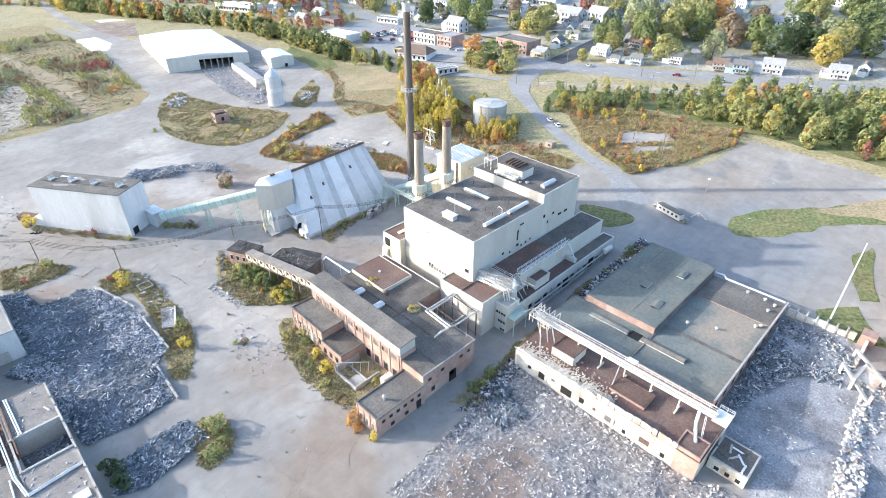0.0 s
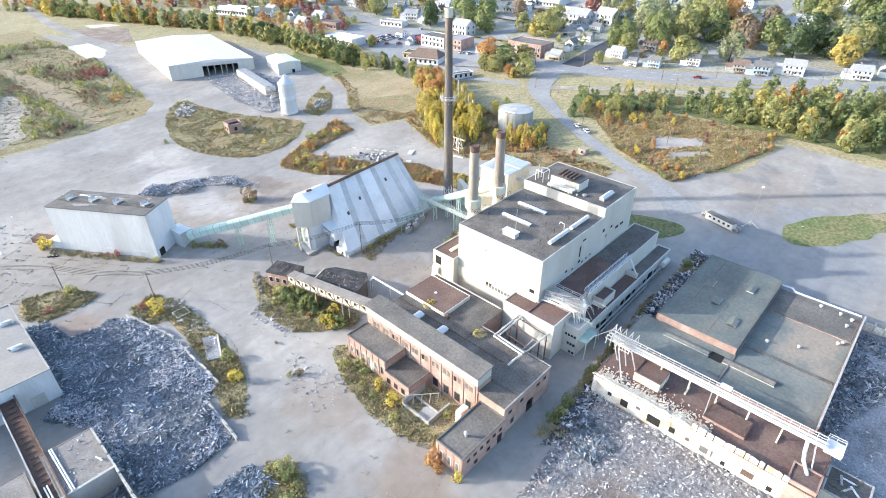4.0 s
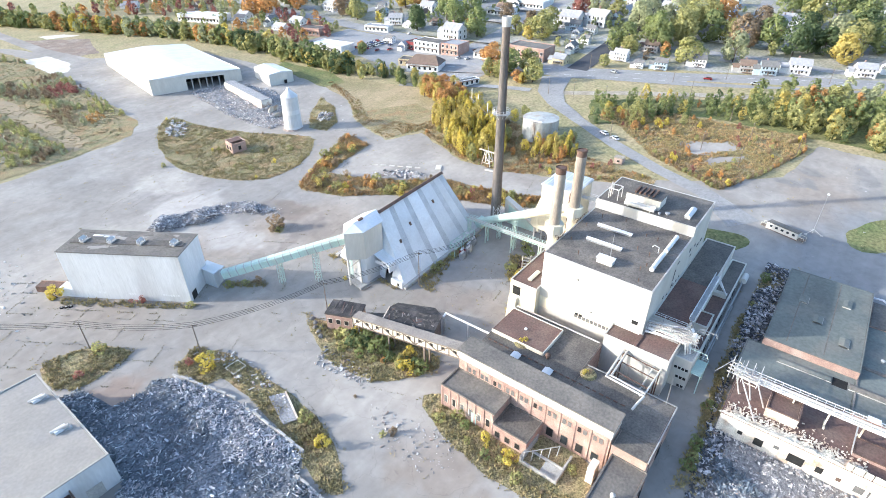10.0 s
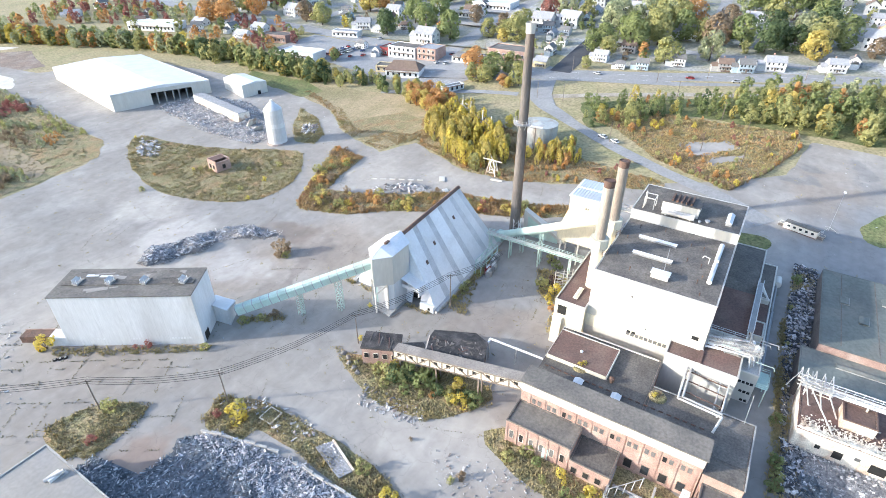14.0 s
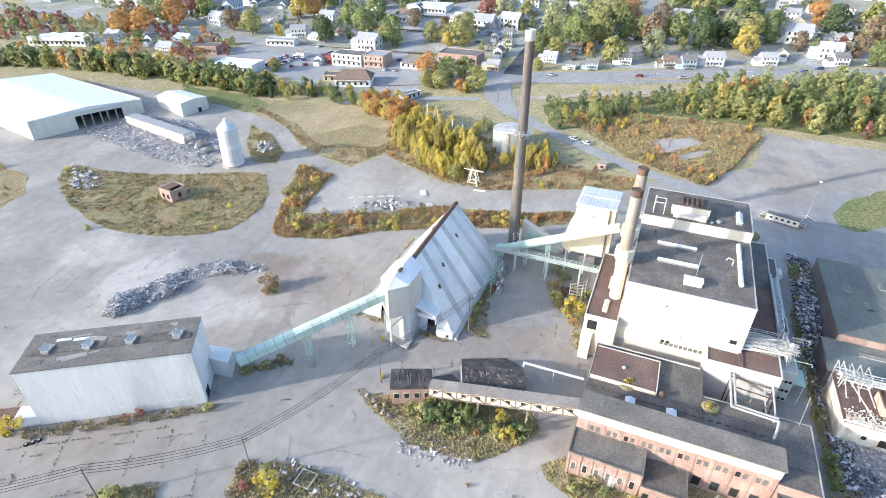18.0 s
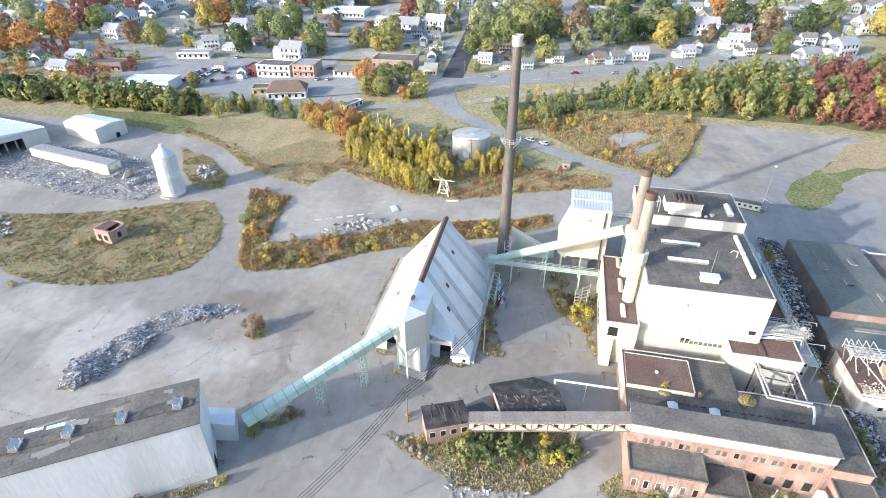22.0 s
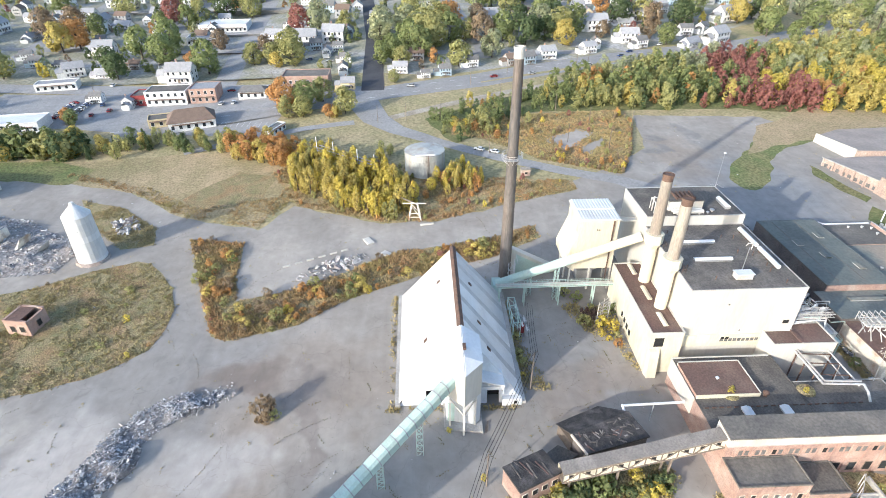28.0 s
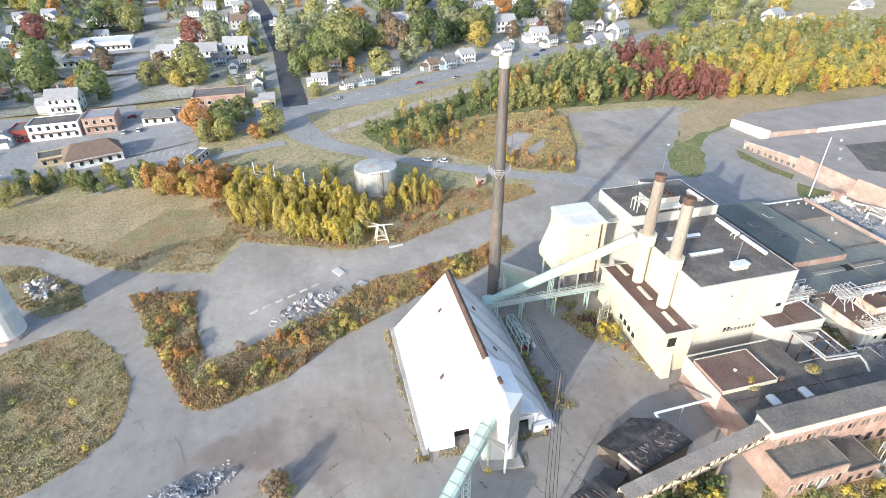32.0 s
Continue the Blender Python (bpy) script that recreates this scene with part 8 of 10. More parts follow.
# bushes in the yard
for x, y, c, s, k in ((47.6, 92.3, "yellow", 1.4, "shrub"), (46.3, 91.0, "yellow", 0.8, "shrub"), (45.8, 85.6, "yellow", 1.2, "shrub"), (45.0, 87.0, "olive", 0.9, "shrub"), (41.2, 69.0, "orange", 1.5, "shrub"), (40.6, 66.8, "orange", 0.9, "shrub"),
                      (51.6, 74.5, "olive", 1.1, "shrub"), (48.4, 100, "olive", 1.0, "shrub"), (47.4, 97.4, "green", 0.8, "shrub"), (41.8, 62.6, "yellow", 0.8, "shrub"), (52.6, 120.5, "yellow", 1.5, "shrub"), (53.4, 118.8, "yellow", 1.3, "shrub"), (51.0, 124.6, "orange", 1.1, "shrub"),
                      (50, 127, "olive", 0.9, "shrub"), (55.6, 127, "yellow", 1.0, "shrub"), (49, 131, "green", 0.9, "shrub"), (54, 137, "yellow", 1.0, "shrub"), (51, 140, "olive", 1.0, "shrub"), (48, 136, "olive", 0.8, "shrub"), (56.6, 121, "yellow", 1.1, "shrub"), (55.2, 117, "olive", 0.9, "shrub"), (47, 126, "brown", 0.7, "shrub"), (53.4, 144, "green", 0.9, "shrub"), (50, 146, "olive", 0.8, "shrub"), (44.6, 95, "olive", 0.9, "shrub"), (44, 90, "green", 0.8, "shrub"), (43, 82, "olive", 0.9, "shrub"), (44, 77, "brown", 0.8, "shrub"), (45.6, 103, "olive", 0.9, "shrub"), (53, 131.6, "olive", 1.4, "shrub"), (52.3, 134.4, "olive", 1.2, "shrub"), (57.6, 150.6, "yellow", 0.9, "shrub"), (23.6, 157.4, "yellow", 1.6, "shrub"), (26.2, 160, "olive", 1.2, "shrub"), (21.5, 161.8, "red", 0.9, "shrub"), (3.2, 178.4, "red", 1.3, "shrub"),
                      (10, 183.6, "olive", 1.2, "shrub"), (25.6, 118, "yellow", 1.2, "shrub"), (28, 126, "olive", 1.1, "shrub"), (19, 84, "olive", 1.2, "shrub"), (16.0, 82, "green", 1.2, "shrub"), (20, 89, "olive", 1.3, "shrub"), (18, 91, "olive", 1.0, "shrub"), (0.5, 90, "dark", 1.2, "shrub"), (1.6, 92.6, "dark", 1.2, "shrub"), (-0.4, 93.4, "dark", 1.3, "shrub"), (0.8, 88, "dark", 1.3, "shrub"), (19.6, 86.6, "green", 1.1, "shrub"), (75.2, 198, "brown", 2.6, "shrub"), (73.6, 196.4, "brown", 2.3, "shrub"), (76.4, 196.4, "brown", 2.1, "shrub"), (74.6, 195, "olive", 1.3, "shrub"),
                      (46, 181.4, "olive", 1.5, "shrub"), (49.6, 178.6, "olive", 1.2, "shrub"), (52, 176.2, "brown", 1.2, "shrub"), (13, 216, "yellow", 1.6, "shrub"), (97, 138, "olive", 1.2, "shrub"), (91, 138.4, "olive", 1.3, "shrub"), (84, 138.6, "yellow", 1.0, "shrub"), (88, 138.2, "olive", 1.0, "shrub"),
                      (100, 115, "yellow", 1.3, "shrub"), (104, 113, "olive", 1.4, "shrub"), (107, 116, "olive", 1.2, "shrub"), (97, 116, "yellow", 1.4, "shrub"), (111, 119, "green", 1.2, "shrub"), (101, 119.5, "olive", 1.3, "shrub"), (95, 114.4, "yellow", 1.1, "shrub"), (106, 110.6, "green", 1.2, "shrub"), (114, 122, "olive", 1.1, "shrub"), (99, 112.5, "yellow", 1.2, "shrub"), (96, 112, "olive", 1.2, "shrub"), (103, 118.6, "olive", 1.2, "shrub"), (93, 112.6, "orange", 1.0, "shrub"), (33.8, 181.6, "olive", 0.8, "shrub"), (26.6, 194.6, "red", 1.0, "shrub"), (24.9, 197, "red", 0.8, "shrub"), (69, 157, "yellow", 0.9, "shrub"), (39, 122, "brown", 0.8, "shrub"),
                      (36.6, 108.6, "brown", 0.9, "shrub"), (35, 110, "olive", 0.8, "shrub"), (78, 276, "olive", 1.2, "shrub"), (-9.6, 123, "yellow", 1.3, "shrub"), (72, 57, "green", 1.2, "shrub"), (69, 56.4, "olive", 1.3, "shrub"), (66, 56.8, "green", 1.1, "shrub"), (84, 57.6, "green", 1.0, "shrub"), (110, 57.8, "olive", 0.9, "shrub"), (125, 58.4, "olive", 1.0, "shrub"), (138, 58, "green", 1.1, "shrub")):
    plant(c, k, x, y, s, rs, "yard bushes")
for k in range(26):
    f = rs.random()
    plant(pick(rs, (("olive", 6), ("green", 3), ("yellow", 2), ("gold", 2), ("dark", 1))), "shrub", 52.6 + 2.6 * f + rs.gauss(-0.6, 1.0), 137 - 22 * f, rs.uniform(0.8, 1.7), rs, "growth along the gallery")
for x, y in ((69.6, 97.6), (70.6, 96.8), (69.4, 81.2), (70.5, 80.4)):
    plant(pick(rs, (("yellow", 3), ("brown", 2))), "shrub", x, y, 0.85, rs, "bushes on the mill roof", 8.4)

# woodland belt: one mass for each colour
def wood(name, label, spots, colour, seed, leaves=240, size=0.54, category="woodland", tall=8.0, wide=3.0):
    r = random.Random(seed)
    base = []
    for k in range(4):
        base.append(leaf_cloud(r, leaves, size, 22, tall, wide, 0.1, 1.35, (0.24, 0.40), ((-1.1, -0.6), (1.1, -0.7), (0.1, 1.2))))
    v, f = [], []
    for x, y, s in spots:
        bv, bf = base[r.randrange(4)]
        a, i = r.uniform(0, 6.3), len(v)
        ca, sa, z = math.cos(a) * s, math.sin(a) * s, gz(x, y)
        v += [(x + ca * p[0] - sa * p[1], y + sa * p[0] + ca * p[1], z + p[2] * s) for p in bv]
        f += [(q[0] + i, q[1] + i, q[2] + i) for q in bf]
        j = len(v)
        v += [(x - 0.15, y, z - 0.3), (x + 0.15, y - 0.1, z - 0.3), (x, y + 0.15, z - 0.3), (x, y, z + 5 * s)]
        f += [(j, j + 1, j + 3), (j + 1, j + 2, j + 3), (j + 2, j, j + 3)]
    raw(name, v, f, LEAF[colour], label, category, "stuff")


for k, (c, s) in enumerate(sorted(SCRUB.items())):
    wood("scrub", WORDS[c] + " bushes on the bank and the overgrown lot", s, c, 30 + k, 130, 0.8, "scrub")
spots = {}
for x, y in spread_out(FOREST, 5.6, rs, [ribbon(HIGHWAY, 26)]):
    n1, n2 = noise.noise(Vector((x * 0.05, y * 0.05, 3))) + rs.gauss(0, 0.12), noise.noise(Vector((x * 0.07, y * 0.07, 9))) + rs.gauss(0, 0.12)
    band = y + 5 + (x - 243) * 0.2 + 30 * n1 + rs.gauss(0, 3)
    if -17 < band < 15:
        c = "red" if n2 < 0.3 else "olive"
    elif band < 0:
        c = ("gold" if n1 > -0.1 else "yellow") if x < 282 and n2 > -0.25 else "gold" if n2 > 0.2 else "olive" if n1 > -0.1 else "pale" if n2 > -0.15 else "green"
        if rs.random() < 0.06:
            c = "orange"
    elif x > 285:
        c = "pale" if n1 > 0.1 else "olive" if n2 > -0.2 else "green"
        if y > 70 and rs.random() < 0.4:
            c = rs.choice(("gold", "orange"))
    else:
        c = "green" if n1 > -0.04 else "olive" if n2 > -0.25 else "gold"
        if rs.random() < 0.14:
            c = rs.choice(("gold", "orange", "dark"))
    spots.setdefault(c, []).append((x, y, rs.choice((0.75, 0.95, 1.1, 1.2, 1.35)) * rs.uniform(0.85, 1.05) * (0.62 if y > 92 else 1)))
for k, (c, s) in enumerate(sorted(spots.items())):
    wood("woodland", "dense belt of " + WORDS[c] + " autumn trees", s, c, 40 + k, 300, 0.44, tall=9.5, wide=2.7)

spots = {}
TRACK = [(56, 484), (68, 431), (71, 369), (71, 328), (60, 321), (58, 385), (55, 440), (45, 560), (52, 560)]
for x, y in scatter([(2, 318), (0, 520), (95, 540), (108, 470), (106, 430), (97, 340), (84, 323)], 2300, rs, 0, [TRACK]):
    n1, n2 = noise.noise(Vector((x * 0.05, y * 0.02, 2))), noise.noise(Vector((x * 0.06, y * 0.03, 8)))
    if n1 < -0.08:
        continue
    c = "red" if math.hypot(x - 94, (y - 411) * 0.6) < 7 else "orange" if math.hypot(x - 88, (y - 345) * 0.5) < 8 and n2 > -0.1 else "brown" if n2 < -0.15 else "pale" if n2 < 0.05 else "olive"
    spots.setdefault(c, []).append((x, y, rs.uniform(0.14, 0.4) * (1.2 if c == "red" else 1)))
for k, (c, s) in enumerate(sorted(spots.items())):
    wood("field_scrub", WORDS[c] + " scrub scattered over the field", s, c, 60 + k, 50, 1.0, "scrub")

# ---- weeds and rubble ----
def tufts(name, poly, n, lo, hi, material, label, seed, avoid=(), width=0.35):
    r = random.Random(seed)
    v, f = [], []
    for x, y in scatter(poly, n, r, 0, avoid):
        z = gz(x, y) + 0.08
        dens = noise.noise(Vector((x * 0.11, y * 0.11, seed)))
        if dens < -0.25 and r.random() < 0.7:
            continue
        for k in range(5):
            a, h = r.uniform(0, 6.3), r.uniform(lo, hi) * (0.75 + 0.6 * dens)
            w, b = 0.55 * width * r.uniform(0.5, 1.2), r.uniform(0, 0.6)
            ca, sa = math.cos(a), math.sin(a)
            i = len(v)
            v += [(x + b * ca - w * sa, y + b * sa + w * ca, z), (x + b * ca + w * sa, y + b * sa - w * ca, z), (x + ca * (b + h * 0.5), y + sa * (b + h * 0.5), z + h), (x + ca * b * 2 - w * 0.4 * sa, y + sa * b * 2 + w * 0.4 * ca, z + h * 0.8)]
            f.append((i, i + 1, i + 2, i + 3))
    return raw(name, v, f, material, label, "weeds", "stuff")


tufts("weeds", ISLAND, 3600, 0.25, 0.7, "weedmix", "dry brown and green weeds on the island", 1)
tufts("weeds", HEDGE, 4200, 0.4, 1.1, "redweeds", "orange and yellow autumn scrub strip", 2, width=0.45)
tufts("weeds", [(-10, 322), (0, 520), (100, 540), (104, 430), (97, 345), (84, 324)], 7000, 0.15, 0.6, "fieldweeds", "overgrown brown and green field weeds", 3, width=0.6)
tufts("weeds", BANK, 3800, 0.3, 1.0, "redweeds", "orange and green undergrowth on the bank", 4, width=0.45)
tufts("weeds", WEEDLOT, 2300, 0.4, 1.1, "redweeds", "rusty scrub in the overgrown lot", 5, [[(205, 101), (215, 105), (224, 91), (221, 86), (213, 92)], [(203, 95), (210, 89), (215, 82), (208, 84), (202, 91)]], 0.5)
tufts("weeds", WEEDLOT, 2000, 0.4, 1.1, "weedmix", "dry green and brown weeds in the overgrown lot", 55, [[(205, 101), (215, 105), (224, 91), (221, 86), (213, 92)], [(203, 95), (210, 89), (215, 82), (208, 84), (202, 91)]], 0.5)
tufts("weeds", SILO_ISLE, 700, 0.3, 0.7, "weedmix", "weeds on the rubble island", 6)
tufts("weeds", [(160, 245), (178, 268), (192, 300), (196, 300), (182, 264), (165, 241), (172, 214), (186, 209), (182, 204), (168, 208), (152, 217)], 900, 0.3, 0.8, "redweeds", "reddish weeds at the meadow edge", 14)
BEDS = ([(0, 191), (9, 188), (16, 177), (11, 175), (1, 174), (-3, 181)], [(19, 164), (26, 166), (30, 158), (31, 137), (29, 121), (22, 106), (18, 109), (23, 128), (25, 151), (18, 153)],
        [(52, 155), (53, 147), (59, 128), (61, 115), (56, 112), (44, 122), (43, 138)], [(48, 111), (53, 107), (48, 92), (47, 84), (46, 70), (42, 72), (40, 83), (42, 98)], [(14, 88), (18, 93), (22, 92), (22, 84), (19, 80), (13, 80)],
        [(59, 57.5), (90, 58.5), (145, 58.5), (147, 55), (105, 56.3), (63, 54)], [(84, 110), (108, 110.4), (108, 119), (100, 120), (92, 114)], [(77, 137), (112, 137.6), (112, 139.6), (77, 139.4)], [(14, 214), (36, 181), (34, 180), (12, 212)], [(74.5, 141), (75.8, 141), (75.8, 169), (114, 169), (114, 170), (74.5, 170)], [(45, 182), (53, 173), (55, 175), (47, 184)])
STRIP = [(59, 55), (63, 52.6), (78.7, 52.2), (78.8, 56.2), (105.7, 56.2), (105.7, 53.2), (141, 53.2), (147, 53.6), (146, 58.8), (121, 58.8), (106, 58.2), (92, 57.4)]
for k, poly in enumerate(BEDS):
    area = abs(sum(poly[j - 1][0] * poly[j][1] - poly[j][0] * poly[j - 1][1] for j in range(len(poly)))) / 2
    tufts("weeds", poly, int(area * 2.2), 0.2, 0.8, "weedmix", "patchy yellow-green weeds in the yard", 20 + k)
tufts("weeds", STRIP, 500, 0.3, 0.9, "weedmix", "green weeds among the dark rubble", 49)
tufts("weeds", [(66, 55), (92, 57.2), (121, 58.6), (121, 59.8), (92, 58.8), (66, 56.6)], 620, 0.3, 0.9, "weedmix", "green weeds between the road and the rubble", 51)
tufts("weeds", [(79, 136.8), (93, 141), (117, 143), (117, 140), (94, 136.5), (80, 132.6)], 340, 0.3, 0.9, "weedmix", "weeds along the store's foot", 52)
tufts("weeds", [(96, 117), (108, 124), (110, 120), (99, 115)], 120, 0.3, 0.9, "weedmix", "weeds under the pipe rack", 53)
tufts("weeds", YARD, 900, 0.1, 0.3, "weedmix", "thin weeds in the yard's cracks", 50, (ISLAND, HEDGE), 0.3)

rs = random.Random(90)
v, f = [], []
for k in range(85):
    x, y = rs.choice(((rs.uniform(30, 115), rs.uniform(58, 215)), (rs.uniform(20, 60), rs.uniform(60, 260)), (rs.uniform(60, 180), rs.uniform(100, 260))))
    a, n = rs.choice((0.2, 1.77, 0.9, 2.4)) + rs.gauss(0, 0.15), rs.randrange(12, 60)
    for j in range(n):
        a += rs.gauss(0, 0.06)
        x, y = x + 0.4 * math.cos(a), y + 0.4 * math.sin(a)
        if rs.random() < 0.35 or not inside(YARD, x, y) or inside(HEDGE, x, y) or inside(ISLAND, x, y):
            continue
        for q in range(2):
            c, h = rs.uniform(0, 6.3), rs.uniform(0.06, 0.2)
            z, i = gz(x, y) + 0.05, len(v)
            u, w = x + rs.gauss(0, 0.15), y + rs.gauss(0, 0.15)
            v += [(u - 0.12 * math.sin(c), w + 0.12 * math.cos(c), z), (u + 0.12 * math.sin(c), w - 0.12 * math.cos(c), z), (u + h * math.cos(c), w + h * math.sin(c), z + h)]
            f.append((i, i + 1, i + 2))
for x0, x1, y0, y1, ang, gx, gy, keep in ((-30, 34, -16, 26, 123.5, 6.5, 4.5, 0.36), (-18, 22, -34, 16, 28, 9, 7, 0.13), (-16, 16, -24, 24, 10, 8, 6, 0.15)):
    ox, oy = {123.5: (14, 204), 28: (62, 170), 10: (86, 122)}[ang]
    ca, sa = math.cos(radians(ang)), math.sin(radians(ang))
    lines = [(x0, y, x1, y) for y in span(y0, y1, int((y1 - y0) / gy))] + [(x, y0, x, y1) for x in span(x0, x1, int((x1 - x0) / gx))]
    for xa, ya, xb, yb in lines:
        n, on, off = int(math.hypot(xb - xa, yb - ya) / 0.22), False, rs.gauss(0, 0.4)
        for j in range(n):
            if j % 12 == 0:
                on = rs.random() < keep
            if not on or rs.random() < 0.3:
                continue
            px, py = xa + (xb - xa) * j / n + rs.gauss(0, 0.12), ya + (yb - ya) * j / n + off + rs.gauss(0, 0.12)
            x, y = ox + ca * px - sa * py, oy + sa * px + ca * py
            c, h = rs.uniform(0, 6.3), rs.uniform(0.08, 0.28)
            z, i = gz(x, y) + 0.05, len(v)
            v += [(x - 0.17 * math.sin(c), y + 0.17 * math.cos(c), z), (x + 0.17 * math.sin(c), y - 0.17 * math.cos(c), z), (x + 0.3 * math.cos(c), y + 0.3 * math.sin(c), z + h)]
            f.append((i, i + 1, i + 2))
raw("weeds", v, f, "seamweeds", "lines of thin brown weeds in the paving's seams", "weeds", "stuff")


def rubble(name, poly, n, lo, hi, material, label, seed, mound=0.6, flat=0.4, long=2.0, kind="stuff", bias=2.2, thin=(0.35, 0.9)):
    r = random.Random(seed)
    v, f = [], []
    for x, y in scatter(poly, n, r):
        s = lo * (hi / lo) ** (r.random() ** bias)
        hgt = mound * max(0.0, 0.45 + noise.noise(Vector((x * 0.12, y * 0.12, seed))) + 0.5 * noise.noise(Vector((x * 0.4, y * 0.4, seed + 5))))
        q = Euler((r.gauss(0, 0.45), r.gauss(0, 0.45), r.uniform(0, 6.3))).to_matrix()
        c = Vector((x, y, gz(x, y) + hgt + s * 0.1))
        a, b, h = s * r.uniform(0.8, long), s * r.uniform(*thin), s * flat * r.uniform(0.4, 1.2)
        i = len(v)
        for dx, dy, dz in ((-1, -1, -1), (1, -1, -1), (1, 1, -1), (-1, 1, -1), (-1, -0.8, 1), (0.9, -1, 1), (0.8, 0.9, 1), (-1, 1, 1)):
            v.append(tuple(c + q @ Vector((dx * a / 2, dy * b / 2, dz * h / 2))))
        f += [(i + 3, i + 2, i + 1, i), (i + 4, i + 5, i + 6, i + 7), (i, i + 1, i + 5, i + 4), (i + 1, i + 2, i + 6, i + 5), (i + 2, i + 3, i + 7, i + 6), (i + 3, i, i + 4, i + 7)]
    raw(name, v, f, material, label, "rubble", kind)


def heap(name, poly, material, lift, mound, seed, label):
    """A low uneven bed of debris under the loose pieces."""
    r = random.Random(seed)
    ob = patch(name, poly, material, lift, label, "rubble", "structure", 1.2, 1.6, None, 1.6)
    for v in ob.data.vertices:
        x, y = v.co.x, v.co.y
        edge = all(inside(poly, x + a, y + b) for a, b in ((1.5, 0), (-1.5, 0), (0, 1.5), (0, -1.5)))
        if edge:
            v.co.z += mound * max(0.0, 0.45 + noise.noise(Vector((x * 0.12, y * 0.12, seed))) + 0.5 * noise.noise(Vector((x * 0.4, y * 0.4, seed + 5))))


RUIN = [(-3, 175), (1, 174), (3.5, 163), (10.5, 161.5), (13, 163.5), (16, 161), (19, 152), (22, 140), (21.5, 120), (17.5, 116), (17, 103), (8, 101.5), (-1.5, 103), (-2.8, 113), (-3.4, 128), (-9, 138), (-4, 142)]
RUIN_S = [(3.5, 94), (15.6, 95.5), (17.5, 88), (10.5, 85.5), (3.7, 84.5), (-1.3, 87), (0, 91)]
RUB_E = [(36, 51), (52.3, 52.4), (62, 52.6), (72, 52.3), (80, 56), (79, 48), (78.4, 13), (82, 5), (80, -30), (52, -30), (44, 22), (38, 40)]
RUB_SE = [(93, 13), (108, 14.4), (138, 14.4), (141, 8), (142, 0), (133, -6), (140, -30), (150, -60), (60, -60), (82, 2), (92, 3)]
MID = ribbon([(48, 230), (53, 230.3), (58.5, 228.5), (63.5, 225.6), (70, 225.3), (75, 222), (79, 214.5), (82, 208)], [4, 9, 10, 10, 8, 7.5, 6, 3])
WARE_R = [(136, 352), (160, 346), (166, 315), (160, 296), (146, 273), (142, 270), (130, 272), (128, 300), (133, 335)]
heap("burnt_rubble_bed", RUIN, "darkbed", 0.12, 1.0, 71, "bed of dark blue-grey demolition debris")
rubble("burnt_rubble", RUIN, 15000, 0.2, 0.8, "darkrubble", "dark blue-grey demolition debris", 71, 1.0, 0.25, 2.6, "stuff", 1.3, (0.12, 0.42))
rubble("pale_rubble", RUIN, 1400, 0.25, 1.0, "midrubble", "pale fragments among dark debris", 71, 1.1, 0.25, 2.6, "stuff", 1.5, (0.15, 0.5))
for k, zone in enumerate(([(15, 161), (18.5, 159), (22.4, 137), (22, 119), (18, 119), (11, 130), (14.5, 143)], [(-8, 138), (-3, 142), (1, 133), (0, 118), (-2.6, 112), (-3.2, 128)], [(6, 103), (17, 103.5), (17.4, 112), (13, 108)])):
    rubble("pale_rubble", zone, (2600, 1100, 600)[k], 0.22, 0.9, "midrubble", "pale blue-grey debris over the dark rubble", 71, 1.15, 0.25, 2.6, "stuff", 1.5, (0.15, 0.5))
heap("burnt_rubble_bed", RUIN_S, "darkbed", 0.12, 0.8, 70, "small heap of dark demolition debris")
rubble("burnt_rubble", RUIN_S, 1300, 0.3, 1.0, "darkrubble", "small heap of dark blue-grey debris", 70, 0.9, 0.25, 2.6, "stuff", 1.3, (0.12, 0.42))
heap("rubble_bed", RUB_E, "rubblebed", 0.12, 0.7, 72, "bed of pale demolition rubble")
rubble("pale_rubble", RUB_E, 16500, 0.16, 0.6, "rubble", "pale grey demolition rubble", 72, 0.75, 0.4, 2.0, "stuff", 1.6, (0.2, 0.7))
rubble("scrap_rubble", [(62, 49), (70, 54), (73, 52), (68, 43), (62, 45)], 700, 0.3, 1.2, "darkrubble", "dark twisted scrap beside the hall", 79, 1.2, 0.25, 2.6, "stuff", 1.3, (0.12, 0.4))
heap("rubble_bed", RUB_SE, "slab", 0.12, 0.35, 73, "dusty floor slab strewn with debris")
rubble("pale_rubble", RUB_SE, 7000, 0.14, 0.6, "rubble", "grey demolition rubble with twisted scrap", 73, 0.4, 0.4, 2.0, "stuff", 1.6, (0.2, 0.7))
SE_DARK = [(93, 13.5), (108, 14.2), (138, 14.2), (140, 4), (134, -3), (123, -2.5), (120, 5.5), (107, 10)]
rubble("dark_rubble", SE_DARK, 3200, 0.2, 1.0, "darkrubble", "dark debris along the hall's end wall", 69, 0.9, 0.3, 2.4, "stuff", 1.4, (0.15, 0.5))
rubble("pale_rubble", SE_DARK, 1600, 0.2, 0.9, "rubble", "pale debris along the hall's end wall", 69, 1.0, 0.3, 2.4, "stuff", 1.4, (0.15, 0.5))
heap("wall_heap_bed", [(132, -6), (131, -11), (110, -11.5), (90, -13), (90, -9), (108, -7)], "oldwhite", 0.14, 1.9, 68, "ridge of pale collapsed wall")
